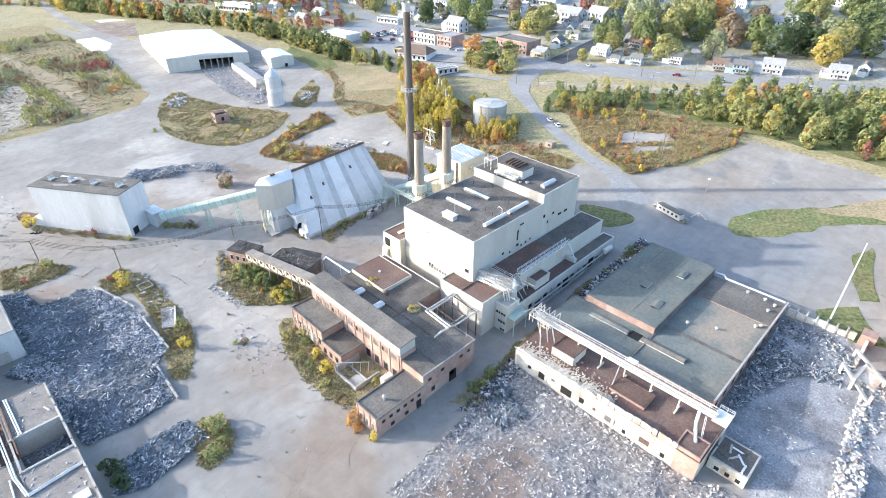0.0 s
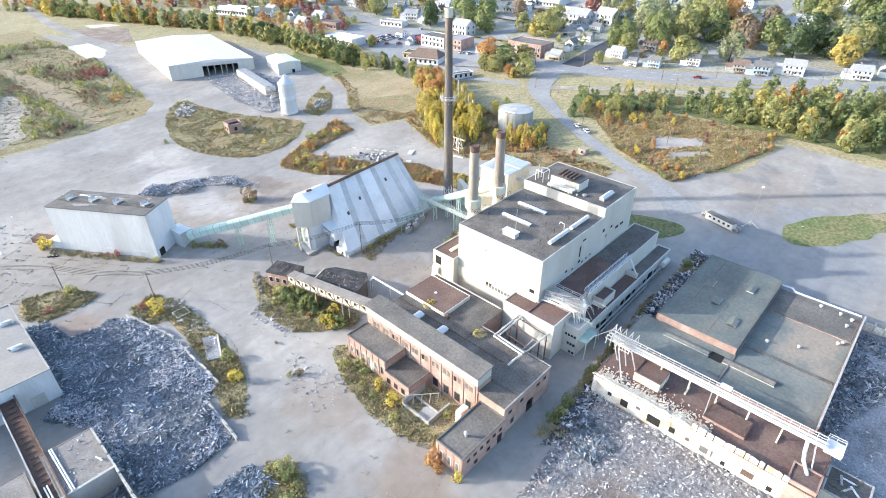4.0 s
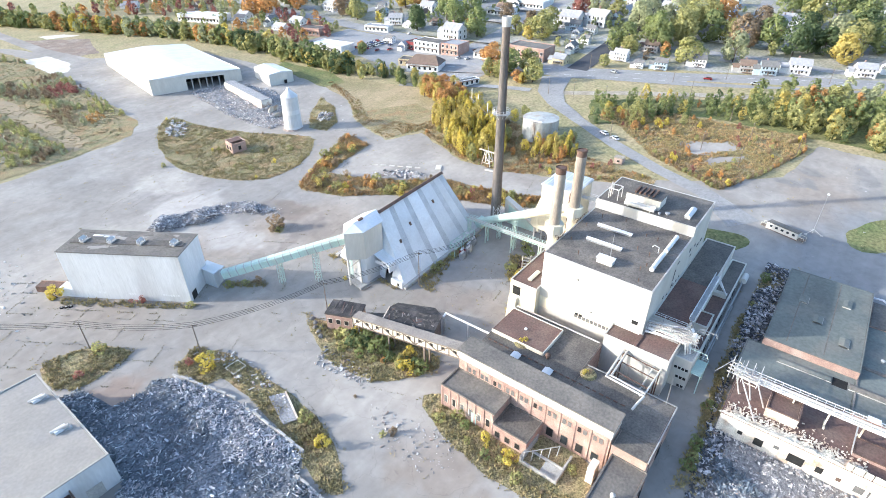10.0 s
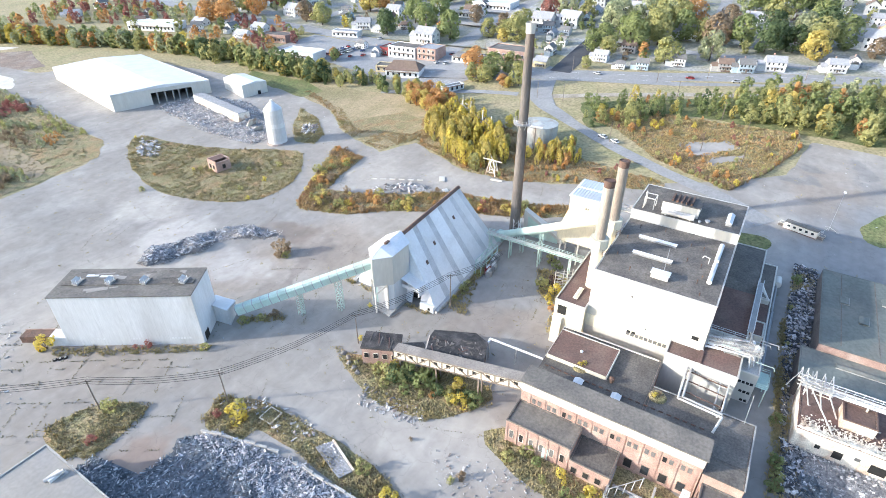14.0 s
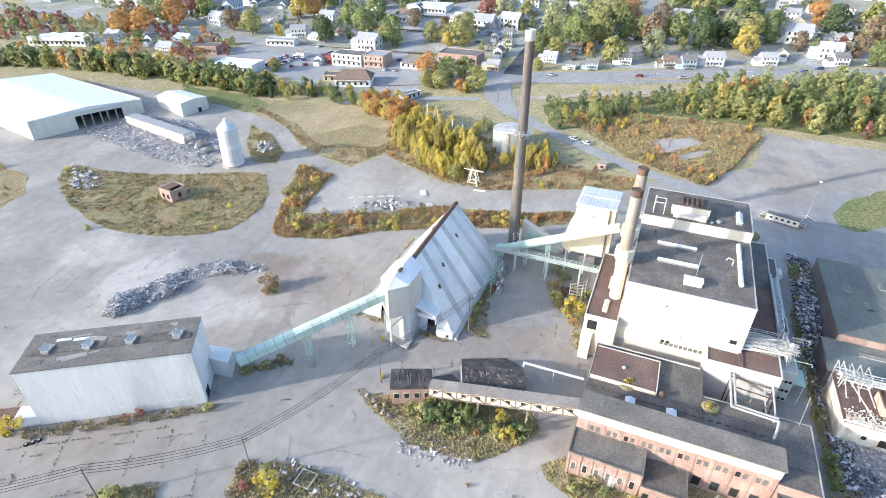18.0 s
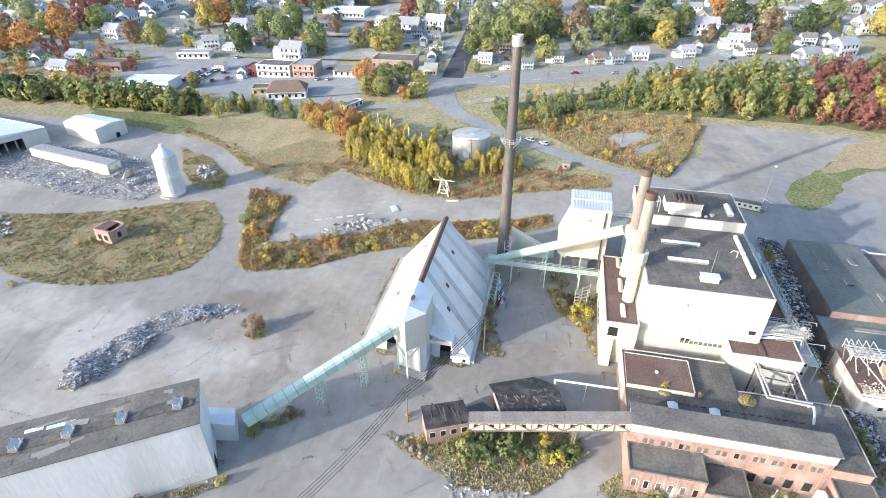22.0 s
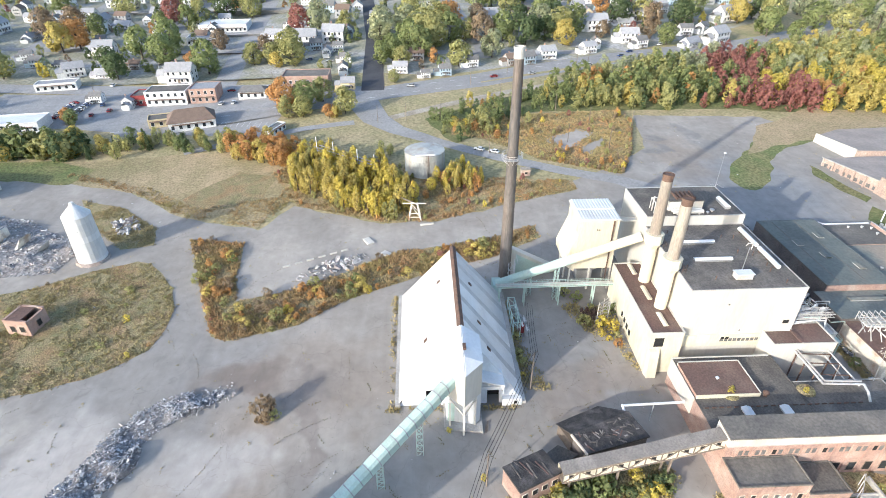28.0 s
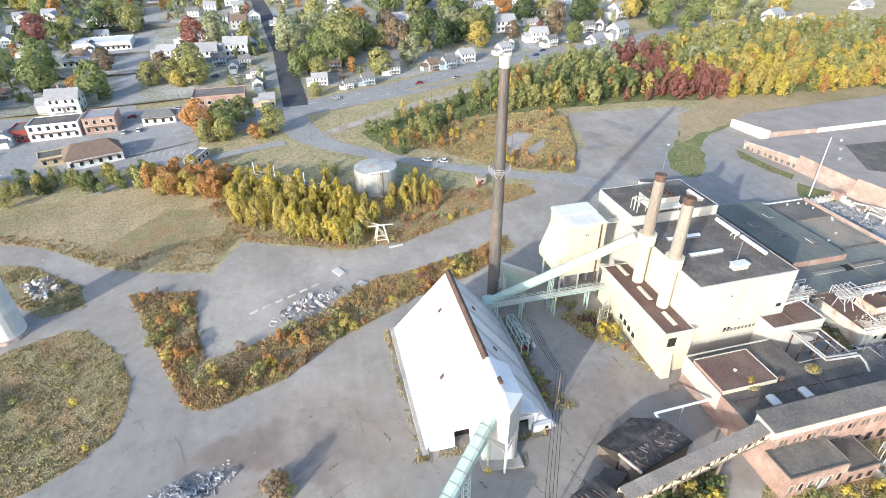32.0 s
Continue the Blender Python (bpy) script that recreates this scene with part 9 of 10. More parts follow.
rubble("wall_rubble", [(132, -6), (131, -11), (110, -11.5), (90, -13), (90, -9), (108, -7)], 2200, 0.25, 1.2, "rubble", "ridge of pale broken masonry", 68, 1.9, 0.4, 2.0, "stuff", 1.5, (0.3, 0.8))
# near-black pieces, darker than the other rubble
M["blackrubble"] = mat("black_debris", (0.05, 0.052, 0.058), (0.10, 0.10, 0.108), 3, 0.8, 0.05, fine=0.35, island=[(0.025, 0.027, 0.03), (0.09, 0.092, 0.10), (0.04, 0.042, 0.046), (0.22, 0.225, 0.235), (0.06, 0.06, 0.065)])
rubble("strip_rubble", STRIP, 3600, 0.2, 0.9, "blackrubble", "dark rubble along the hall wall", 74, 0.9)
rubble("strip_rubble", STRIP, 1300, 0.25, 1.1, "midrubble", "pale rubble along the hall wall", 74, 0.9)
MID_WIDE = ribbon([(47, 230), (53, 230.3), (58.5, 228.5), (63.5, 225.6), (70, 225.3), (75, 222), (79, 214.5), (83, 206)], [5, 11, 12, 12, 10, 9.5, 8, 5])
heap("rubble_heap_bed", MID, "rubblebed", 0.12, 2.0, 75, "low heap of grey demolition rubble")
rubble("rubble_heap", MID_WIDE, 700, 0.2, 0.8, "rubble", "loose broken concrete round the heap", 75, 0.5, 0.3, 2.4, "stuff", 1.4, (0.15, 0.5))
rubble("rubble_heap", MID, 4200, 0.14, 0.6, "midrubble", "heap of grey broken concrete on the yard", 75, 2.1, 0.3, 2.4, "stuff", 1.4, (0.15, 0.5))
rubble("sheet_scrap", MID, 170, 0.25, 0.9, "sheet", "pale bent metal sheets on the heap", 75, 2.3, 0.06, 1.8, "stuff", 1.2, (0.4, 0.9))
rubble("rubble_heap", MID, 1400, 0.2, 0.7, "darkrubble", "heap of dark steel scrap on the yard", 75, 2.1, 0.3, 2.4, "stuff", 1.4, (0.12, 0.4))
heap("rubble_bed", WARE_R, "rubblebed", 0.12, 1.2, 76, "bed of pale rubble before the warehouse")
rubble("pale_rubble", WARE_R, 5200, 0.22, 1.0, "rubble", "pale broken concrete before the warehouse", 76, 1.2)
rubble("isle_rubble", [(150, 262), (158, 268), (160, 260), (152, 255)], 160, 0.4, 2.0, "rubble", "broken concrete on the small island", 77, 0.7)
rubble("isle_rubble", [(96, 306), (108, 322), (110, 310), (100, 298)], 130, 0.4, 2.0, "rubble", "pale debris on the weedy island", 78, 0.4)
rubble("slab_debris", [(123, 200), (130, 196), (136, 180), (133, 178), (125, 190)], 130, 0.4, 2.2, "rubble", "pale slabs and debris beside the scrub", 79, 0.2, 0.25)
rubble("yard_debris", [(40, 138), (46, 140), (47, 124), (42, 122)], 260, 0.15, 0.8, "rubble", "pale debris at the weed bed's edge", 80, 0.2)
rubble("yard_debris", [(33, 112), (40, 118), (44, 100), (38, 92), (33, 98)], 260, 0.12, 0.6, "rubble", "scattered stones on the yard", 81, 0.1)
rubble("yard_debris", [(24, 165), (31, 158), (31, 140), (26, 140)], 200, 0.15, 0.9, "rubble", "pale debris among weeds", 82, 0.2)
rubble("yard_debris", [(0, 200), (14, 226), (10, 260), (-10, 240)], 150, 0.2, 1.0, "rubble", "scattered scrap on the yard", 83, 0.1)
rubble("yard_debris", YARD, 1500, 0.1, 0.5, "rubble", "scattered stones over the yard", 84, 0.0)
for p, q in (((17, 161), (22, 143)), ((21.7, 138.7), (22.1, 119.8)), ((17.5, 116.7), (17.1, 102.2))):
    w = thing("low_wall", "broken low concrete wall beside the debris", "wall", ((p[0] + q[0]) / 2, (p[1] + q[1]) / 2, 0))
    n = 7
    for k in range(n):
        a, b = Vector(p).lerp(Vector(q), k / n), Vector(p).lerp(Vector(q), (k + 0.96) / n)
        d = (b - a).normalized() * 0.22
        part("wall_piece", prism(B(), [(a.x - d.y, a.y + d.x), (b.x - d.y, b.y + d.x), (b.x + d.y, b.y - d.x), (a.x + d.y, a.y - d.x)], -0.2, 0.9 + 0.25 * ((k * 5) % 3)), "plainconcrete", w)

pt = thing("planter", "square concrete planter overgrown with yellow weeds", "planter", (28, 152, 0))
for x0, x1, y0, y1 in ((26, 29.6, 150.0, 150.15), (26, 29.6, 153.25, 153.4), (26, 26.15, 150.15, 153.25), (29.45, 29.6, 150.15, 153.25)):
    part("kerb", box(B(), x0, x1, y0, y1, 0, 0.5), "oldwhite", pt)
part("soil", box(B(), 26.15, 29.45, 150.15, 153.25, 0, 0.3), "weeds", pt)
fs = thing("floor_slab", "broken pale floor slab strewn with debris", "slab", (27, 132.5, 0))
part("slab", prism(B(), [(26.9, 137.7), (29.9, 135.6), (26.6, 127.4), (23.9, 128.8)], 0, 0.45), "slab", fs)
part("kerb", prism(B(), [(29.9, 135.7), (30.2, 135.5), (26.9, 127.2), (26.6, 127.4)], 0, 0.75), "oldwhite", fs)
rubble("slab_debris", [(26.9, 137.7), (29.9, 135.6), (26.6, 127.4), (23.9, 128.8)], 150, 0.15, 0.6, "midrubble", "pale debris on the floor slab", 87, 0.5)

# ---- town ----
M["blueside"] = mat("pale_blue_siding", (0.42, 0.50, 0.56), (0.36, 0.44, 0.50), 2, 0.7, 0)
M["greyside"] = mat("grey_siding", (0.42, 0.41, 0.40), (0.34, 0.34, 0.33), 2, 0.7, 0)
M["creamside"] = mat("pale_yellow_siding", (0.58, 0.48, 0.30), (0.50, 0.42, 0.27), 2, 0.7, 0)
M["whiteside"] = mat("white_clapboard", (0.74, 0.73, 0.71), (0.66, 0.65, 0.63), 2, 0.65, 0)
M["shingle"] = mat("grey_shingles", (0.20, 0.195, 0.19), (0.15, 0.145, 0.14), 1.5, 0.9, 0.02)
M["brownshingle"] = mat("brown_shingles", (0.21, 0.15, 0.115), (0.165, 0.12, 0.095), 1.5, 0.9, 0.02)
M["lightshingle"] = mat("pale_grey_shingles", (0.36, 0.36, 0.37), (0.30, 0.30, 0.31), 1.5, 0.85, 0.02)
HOUSE = {}


def gable(bm, x0, x1, y0, y1, z0, z1, over=0.35):
    """A gabled roof slab with its ridge along y."""
    cx = (x0 + x1) / 2
    for s in (-1, 1):
        e = x0 - over if s < 0 else x1 + over
        hull(bm, [(e, y0 - over, z0 - 0.2), (e, y1 + over, z0 - 0.2), (cx, y0 - over, z1), (cx, y1 + over, z1), (e, y0 - over, z0), (e, y1 + over, z0), (cx, y0 - over, z1 + 0.22), (cx, y1 + over, z1 + 0.22)])
    return bm


def house_proto(kind, far):
    if (kind, far) in HOUSE:
        return HOUSE[kind, far]
    wall, roof, w, l, h, words = dict(
        white=("whiteside", "shingle", 7.5, 10, 5.6, "two-storey white clapboard house with grey roof"),
        white2=("whiteside", "lightshingle", 8, 11, 5.2, "white gabled house with pale roof"),
        blue=("blueside", "shingle", 7.5, 9.5, 5.4, "pale blue two-storey gabled house"),
        grey=("greyside", "brownshingle", 8, 10, 4.8, "grey house with brown roof"),
        cream=("creamside", "lightshingle", 8, 9, 4.2, "pale yellow gabled house"),
        low=("whiteside", "lightshingle", 9, 15, 3.2, "long low white house with pale roof"))[kind]
    th = thing("house", words, "house", group="town houses")
    bm = B()
    box(bm, -w / 2, w / 2, -l / 2, l / 2, -1.0, h)
    for s in (-1, 1):
        hull(bm, [(-w / 2, s * l / 2, h), (w / 2, s * l / 2, h), (0, s * l / 2, h + w * 0.36), (-w / 2, s * (l / 2 - 0.2), h), (w / 2, s * (l / 2 - 0.2), h), (0, s * (l / 2 - 0.2), h + w * 0.36)])
    part("wall", bm, wall, th, local=True)
    part("roof", gable(B(), -w / 2, w / 2, -l / 2, l / 2, h, h + w * 0.38), roof, th, local=True)
    part("chimney", box(B(), 0.8, 1.5, 1, 1.7, h + 1, h + w * 0.38 + 1.2), "brick", th, local=True)
    part("porch", box(box(B(), -w / 2 - 1.8, -w / 2, -l * 0.3, l * 0.3, 2.5, 2.7), -w / 2 - 1.8, -w / 2, -l * 0.3, l * 0.3, 0, 0.4), roof, th, local=True)
    part("wing", box(B(), -w * 0.35, w * 0.35, l / 2, l / 2 + 4, -1, h * 0.62), wall, th, local=True)
    part("wing_roof", gable(B(), -w * 0.35, w * 0.35, l / 2, l / 2 + 4, h * 0.62, h * 0.62 + w * 0.25), roof, th, local=True)
    part("door", box(B(), -w / 2 - 0.05, -w / 2 + 0.02, -0.5, 0.5, 0.3, 2.4), "wood", th, local=True)
    holes = []
    for z in ([1.0, 3.7] if h > 4.5 else [1.0]):
        for s in (-1, 1):
            for y in (-l * 0.33, -l * 0.12, l * 0.15, l * 0.35):
                if s > 0 or abs(y) > 1 or z > 2:
                    holes.append((s * w / 2, y, z, True))
            for x in (-w * 0.25, w * 0.25):
                holes.append((x, s * l / 2, z, False))
    if far:
        bm = B()
        for x, y, z, side in holes:
            a, b = (0.04, 0.45) if side else (0.45, 0.04)
            box(bm, x - a, x + a, y - b, y + b, z, z + 1.3)
        tagged(part("windows", bm, "glass", th, local=True), kind="stuff")
    else:
        for x, y, z, side in holes:
            a, b = (0.04, 0.45) if side else (0.45, 0.04)
            part("window", box(B(), x - a, x + a, y - b, y + b, z, z + 1.3), "glass", th, local=True)
    HOUSE[kind, far] = [th, False]
    return HOUSE[kind, far]


FARBUILD = {}


def far_house(kind, x, y, rz, s):
    """Adds a plain gabled house to the joined far part of the town."""
    wall, roof = dict(white=("whiteside", "shingle"), white2=("whiteside", "lightshingle"), blue=("blueside", "shingle"), grey=("greyside", "brownshingle"), cream=("creamside", "lightshingle"), low=("whiteside", "lightshingle"))[kind]
    w, l, h = (9, 15, 3.2) if kind == "low" else (7.8, 10, 5.2)
    m = Matrix.Translation((x, y, gz(x, y))) @ Matrix.Rotation(radians(rz), 4, "Z") @ Matrix.Diagonal((s, s, s, 1))
    rh = h + w * 0.38

    def put(mt, pts, faces):
        v, f = FARBUILD.setdefault(mt, ([], []))
        i = len(v)
        v += [tuple(m @ Vector(q)) for q in pts]
        f += [tuple(k + i for k in q) for q in faces]

    w2, l2 = w / 2, l / 2
    put(wall, [(-w2, -l2, -2), (w2, -l2, -2), (w2, l2, -2), (-w2, l2, -2), (-w2, -l2, h), (w2, -l2, h), (w2, l2, h), (-w2, l2, h), (0, -l2, rh), (0, l2, rh)],
        [(0, 1, 5, 8, 4), (2, 3, 7, 9, 6), (1, 2, 6, 5), (3, 0, 4, 7)])
    for e in (-1, 1):
        put(roof, [(e * (w2 + 0.4), -l2 - 0.4, h - 0.15), (e * (w2 + 0.4), l2 + 0.4, h - 0.15), (0, l2 + 0.4, rh + 0.15), (0, -l2 - 0.4, rh + 0.15)], [(0, 1, 2, 3)])
        for q in (-0.3, 0.0, 0.3):
            for z in ((1.0, 3.6) if h > 4 else (1.0,)):
                put("glass", [(e * (w2 + 0.03), q * l - 0.5, z), (e * (w2 + 0.03), q * l + 0.5, z), (e * (w2 + 0.03), q * l + 0.5, z + 1.3), (e * (w2 + 0.03), q * l - 0.5, z + 1.3)], [(0, 1, 2, 3)])
                put("glass", [(q * w * 0.7 - 0.45, e * (l2 + 0.03), z), (q * w * 0.7 + 0.45, e * (l2 + 0.03), z), (q * w * 0.7 + 0.45, e * (l2 + 0.03), z + 1.3), (q * w * 0.7 - 0.45, e * (l2 + 0.03), z + 1.3)], [(0, 1, 2, 3)])


def house(kind, x, y, rz, s=1.0, far=True):
    if x > 440:
        return far_house(kind, x, y, rz, s)
    pr = house_proto(kind, far)
    m = Matrix.Translation((x, y, gz(x, y) + 0.1)) @ Matrix.Rotation(radians(rz), 4, "Z") @ Matrix.Diagonal((s, s, s, 1))
    if not pr[1]:
        pr[1] = True
        pr[0].matrix_basis = m
        return pr[0]
    return copy_thing(pr[0], m)


PLACED = []
for kind, x, y, r, s in (("blue", 320, 97, 20, 1.0), ("white2", 329, 84, 15, 1.1), ("grey", 319, 107, 20, 0.95), ("white", 316, 131, 15, 0.9), ("blue", 302, 147, 10, 1.05), ("white", 298, 158, 10, 0.85), ("white2", 339, 56, 20, 1.1), ("white", 349, 20, 20, 1.0), ("low", 351, -14, 30, 1.0),
                        ("white2", 358, -34, 30, 1.5), ("white", 382, -35, 40, 1.2), ("white", 375, 24, 10, 0.9), ("white2", 411, -65, 20, 1.3), ("low", 436, 107, 0, 1.2), ("white", 410, 23, 0, 1.0), ("white2", 307, 172, 0, 1.0), ("white", 328, 205, 0, 1.05), ("blue", 359, 227, 10, 1.0), ("white2", 344, 218, 90, 0.9),
                        ("white", 352, 212, 0, 1.0), ("cream", 283, 199, 0, 1.0), ("white2", 270, 308, 90, 0.9), ("white", 276, 327, 0, 1.0), ("white2", 318, 359, 30, 1.3), ("white", 349, 403, 20, 1.0), ("grey", 333, 331, 0, 1.0), ("white2", 460, 418, 0, 1.2), ("blue", 388, 376, 20, 1.0), ("white", 400, 62, 0, 1.0), ("white2", 415, 108, 0, 1.0), ("low", 361, -127, 20, 1.3), ("white2", 369, -171, 20, 1.3), ("white", 371, -186, 0, 1.2), ("low", 367, -200, 10, 1.4), ("low", 397, -287, 10, 1.6)):
    house(kind, x, y, r, s * 0.82, x > 345)
    PLACED.append((x, y))
STREETS = [ribbon([(278, 186), (380, 191), (493, 204), (760, 235)], 16), ribbon([(288, 268), (354, 271), (467, 284), (760, 320)], 16), ribbon([(276, 190), (286, 225), (290, 270), (292, 310), (294, 360), (300, 480), (300, 700)], 20), ribbon(HIGHWAY, 26)]
for a, b in (((340, 60), (345, 180)), ((400, 40), (410, 330)), ((470, 20), (480, 420)), ((560, 0), (570, 520)), ((360, 240), (372, 430)), ((330, 330), (560, 350)), ((330, 410), (620, 440)), ((330, 120), (700, 150)), ((350, 60), (720, 80))):
    STREETS.append(ribbon([a, b], 13))
TOWN = [(312, 130), (345, 40), (372, -30), (420, -110), (700, -160), (900, 0), (950, 500), (800, 800), (520, 820), (330, 640), (308, 330), (306, 200)]
BLOCKED = [[(306, 226), (352, 226), (352, 264), (306, 264)], ribbon([(296, 269), (387, 279), (480, 287), (600, 301)], 30), [(262, 214), (302, 214), (302, 350), (262, 350)], [(228, 225), (286, 232), (286, 380), (228, 380)]]
rs = random.Random(77)
patch("town_lawn", [(306, 182), (300, 150), (318, 96), (345, 20), (372, -30), (420, -110), (900, -160), (1200, 0), (1200, 800), (520, 900), (306, 640), (302, 330)], "lawn", 0.12, "dull green lawns and lots of the town", "grass", amp=0)
for x, y in spread_out(TOWN, 23, rs, STREETS + BLOCKED):
    if rs.random() < (0.1 if x < 560 else 0.35) or inside([(312, 130), (332, 66), (350, 50), (420, 40), (430, 185), (380, 184), (318, 180)], x, y) and rs.random() < 0.75:
        continue
    if any((x - a) ** 2 + (y - b) ** 2 < 150 for a, b in PLACED):
        continue
    house(pick(rs, (("white", 5), ("white2", 6), ("blue", 2), ("grey", 3), ("cream", 1), ("low", 4))), x, y, rs.choice((0, 90, 5, 95, -8)), rs.uniform(0.8, 1.15))
    PLACED.append((x, y))
for x, y in ((255, 420), (262, 440), (250, 465), (265, 480), (240, 520), (262, 540), (276, 425), (280, 460), (230, 600), (262, 610)):
    house(pick(rs, (("white", 3), ("low", 3), ("grey", 2))), x, y, rs.choice((0, 90, 45)), 1.0)
    PLACED.append((x, y))


for mt, (v, f) in sorted(FARBUILD.items()):
    raw("far_houses", v, f, mt, dict(glass="dark windows of the far town houses").get(mt, "far gabled houses of the town, " + mt.replace("side", " siding").replace("shingle", " shingle")), "houses", "stuff")


def shop(name, label, x, y, w, l, h, rz, wall, roof, storeys=1, hip=0.0):
    """A flat or hipped shop building, w along x and l along y."""
    th = thing(name, label, "building", (x, y, gz(x, y)), rz)
    part("wall", box(B(), -w / 2, w / 2, -l / 2, l / 2, -1.2, h), wall, th, local=True)
    if hip:
        part("roof", hull(B(), [(-w / 2 - 0.6, -l / 2 - 0.6, h), (w / 2 + 0.6, -l / 2 - 0.6, h), (w / 2 + 0.6, l / 2 + 0.6, h), (-w / 2 - 0.6, l / 2 + 0.6, h), (0, -l * 0.32, h + hip), (0, l * 0.32, h + hip)]), roof, th, local=True)
    else:
        part("roof", box(B(), -w / 2 + 0.3, w / 2 - 0.3, -l / 2 + 0.3, l / 2 - 0.3, h - 0.05, h + 0.1), roof, th, local=True)
        part("parapet", roof_rim(B(), -w / 2, w / 2, -l / 2, l / 2, h - 0.02, 0.3, 0.5), wall, th, local=True)
    m0 = ROOT[th]
    for k in range(storeys):
        n = max(3, int(l / 3))
        for j in range(n):
            p = m0 @ Vector((-w / 2 - 0.01, -l / 2 + l * (j + 0.5) / n, 0.9 + 3.4 * k))
            win(th, tuple(p), rz - 90, 1.3, 1.6, "aroof", "glass", 0)
    part("awning", box(B(), -w / 2 - 1.3, -w / 2, -l * 0.42, l * 0.42, 2.9, 3.05), "brownshingle", th, local=True)
    PLACED.append((x, y))


shop("brick_store", "long two-storey orange brick store", 287, 221, 15, 24, 7.6, 2, "brick", "gravelroof", 2)
shop("shop_row", "white two-storey shop row with flat grey roof", 276, 290, 13, 20, 6.4, 4, "whiteside", "gravelroof", 2)
shop("shop_row", "two-storey brick and white corner shop", 278, 272, 14, 13, 6.6, 4, "brick", "lightshingle", 2)
shop("red_shop", "single-storey dark red shop", 276, 303, 12, 9, 4.6, 4, "redpaint", "gravelroof")
shop("diner", "low white roadside diner with grey hipped roof", 279, 248, 9, 14, 3.4, 2, "whiteside", "shingle", 1, 2.2)
shop("restaurant", "white restaurant with a large brown hipped roof", 243, 268, 14, 20, 3.8, 20, "whiteside", "brownshingle", 1, 4.2)
shop("restaurant_annex", "low cream annex with a flat white roof", 245, 283, 9, 11, 3.4, 20, "creamside", "gravelroof")
shop("low_store", "long low white storage building", 296, 357, 9, 20, 3.6, 15, "whiteside", "lightshingle")
shop("supermarket", "large low white commercial building", 430, 305, 22, 34, 5, 5, "whiteside", "aroof")
shop("supermarket", "low white flat commercial building", 392, 308, 14, 22, 4.6, 5, "whiteside", "lightshingle")
shop("dealer_shop", "white car dealer's building with flat roof", 240, 347, 14, 26, 4.6, 8, "whiteside", "aroof")
shop("dealer_shop", "low commercial building with dark roof", 262, 392, 12, 20, 4.6, 12, "brick", "tar")
shop("dealer_shop", "long white low building beyond the trees", 240, 500, 16, 40, 5, 20, "whiteside", "aroof")
shop("roadside_shed", "long green and white roadside shed", 229, 227, 4, 13, 2.9, 70, "whiteside", "shingle")

# trees of the town
AV = STREETS + BLOCKED
def clear(x, y, d):
    return all((x - a) ** 2 + (y - b) ** 2 > d * d for a, b in PLACED)


GROVE_AT = []


def town_grove(spots):
    """Mature trees of the town, each with the radius of its crown."""
    for x, y, c, r in spots:
        r = min(r, 9.0)
        pr = tree_proto(c, "big", rs.randrange(3))
        m = Matrix.Translation((x, y, gz(x, y))) @ Matrix.Rotation(rs.uniform(0, 6.3), 4, "Z") @ Matrix.Diagonal((r / 3.1, r / 3.1, r / 3.1 * rs.uniform(0.85, 1.0), 1))
        if pr[1]:
            tagged(copy_thing(pr[0], m @ Matrix.Diagonal([1 / v for v in pr[0].scale] + [1])), group="mature town trees")
        else:
            pr[1] = True
            pr[0].matrix_basis = m
            tagged(pr[0], group="mature town trees")
        GROVE_AT.append((x, y, r))


town_grove(((403, 420, "brown", 9.9), (365, 390, "gold", 9.7), (373, 383, "orange", 9.0), (407, 402, "brown", 9.8), (409, 388, "green", 6.9), (470, 395, "olive", 13.9), (460, 436, "green", 14.2), (450, 350, "red", 8.6), (423, 349, "green", 6.0), (435, 334, "green", 6.9), (442, 327, "olive", 7.8), (467, 314, "dark", 10.2), (468, 295, "olive", 12.9), (372, 292, "brown", 6.5), (350, 334, "green", 8.8), (334, 314, "green", 10.1), (372, 324, "green", 9.7), (318, 338, "dark", 7.0), (331, 296, "orange", 4.7), (320, 284, "green", 8.7), (347, 256, "brown", 6.5), (334, 261, "olive", 6.3), (336, 250, "olive", 5.9), (326, 246, "gold", 4.5), (327, 236, "olive", 8.1), (407, 246, "red", 7.9), (402, 231, "pale", 9.2), (391, 210, "olive", 7.1), (386, 186, "pale", 8.8), (326, 177, "green", 6.9)))
town_grove(((348, 168, "green", 8.4), (376, 158, "olive", 10.1), (403, 151, "pale", 10.8), (393, 140, "orange", 9.4), (351, 151, "olive", 9.5), (366, 140, "green", 8.8), (316, 138, "olive", 7.3), (290, 175, "olive", 3.2), (248, 327, "orange", 3.3), (245, 324, "green", 3.6), (254, 228, "orange", 6.8), (246, 224, "olive", 4.4), (256, 217, "green", 6.8), (246, 217, "olive", 4.7), (265, 210, "olive", 5.8), (248, 197, "olive", 5.6), (243, 204, "orange", 3.4), (243, 201, "gold", 2.8), (345, 241, "olive", 8.5), (322, 183, "green", 6.0), (316, 171, "olive", 5.2), (368, 186, "pale", 11.5), (335, 160, "green", 8.7), (384, 169, "pale", 11.1), (418, 167, "olive", 10.6), (382, 148, "olive", 10.9), (361, 156, "olive", 9.2), (367, 130, "olive", 6.5), (360, 119, "brown", 9.5)))
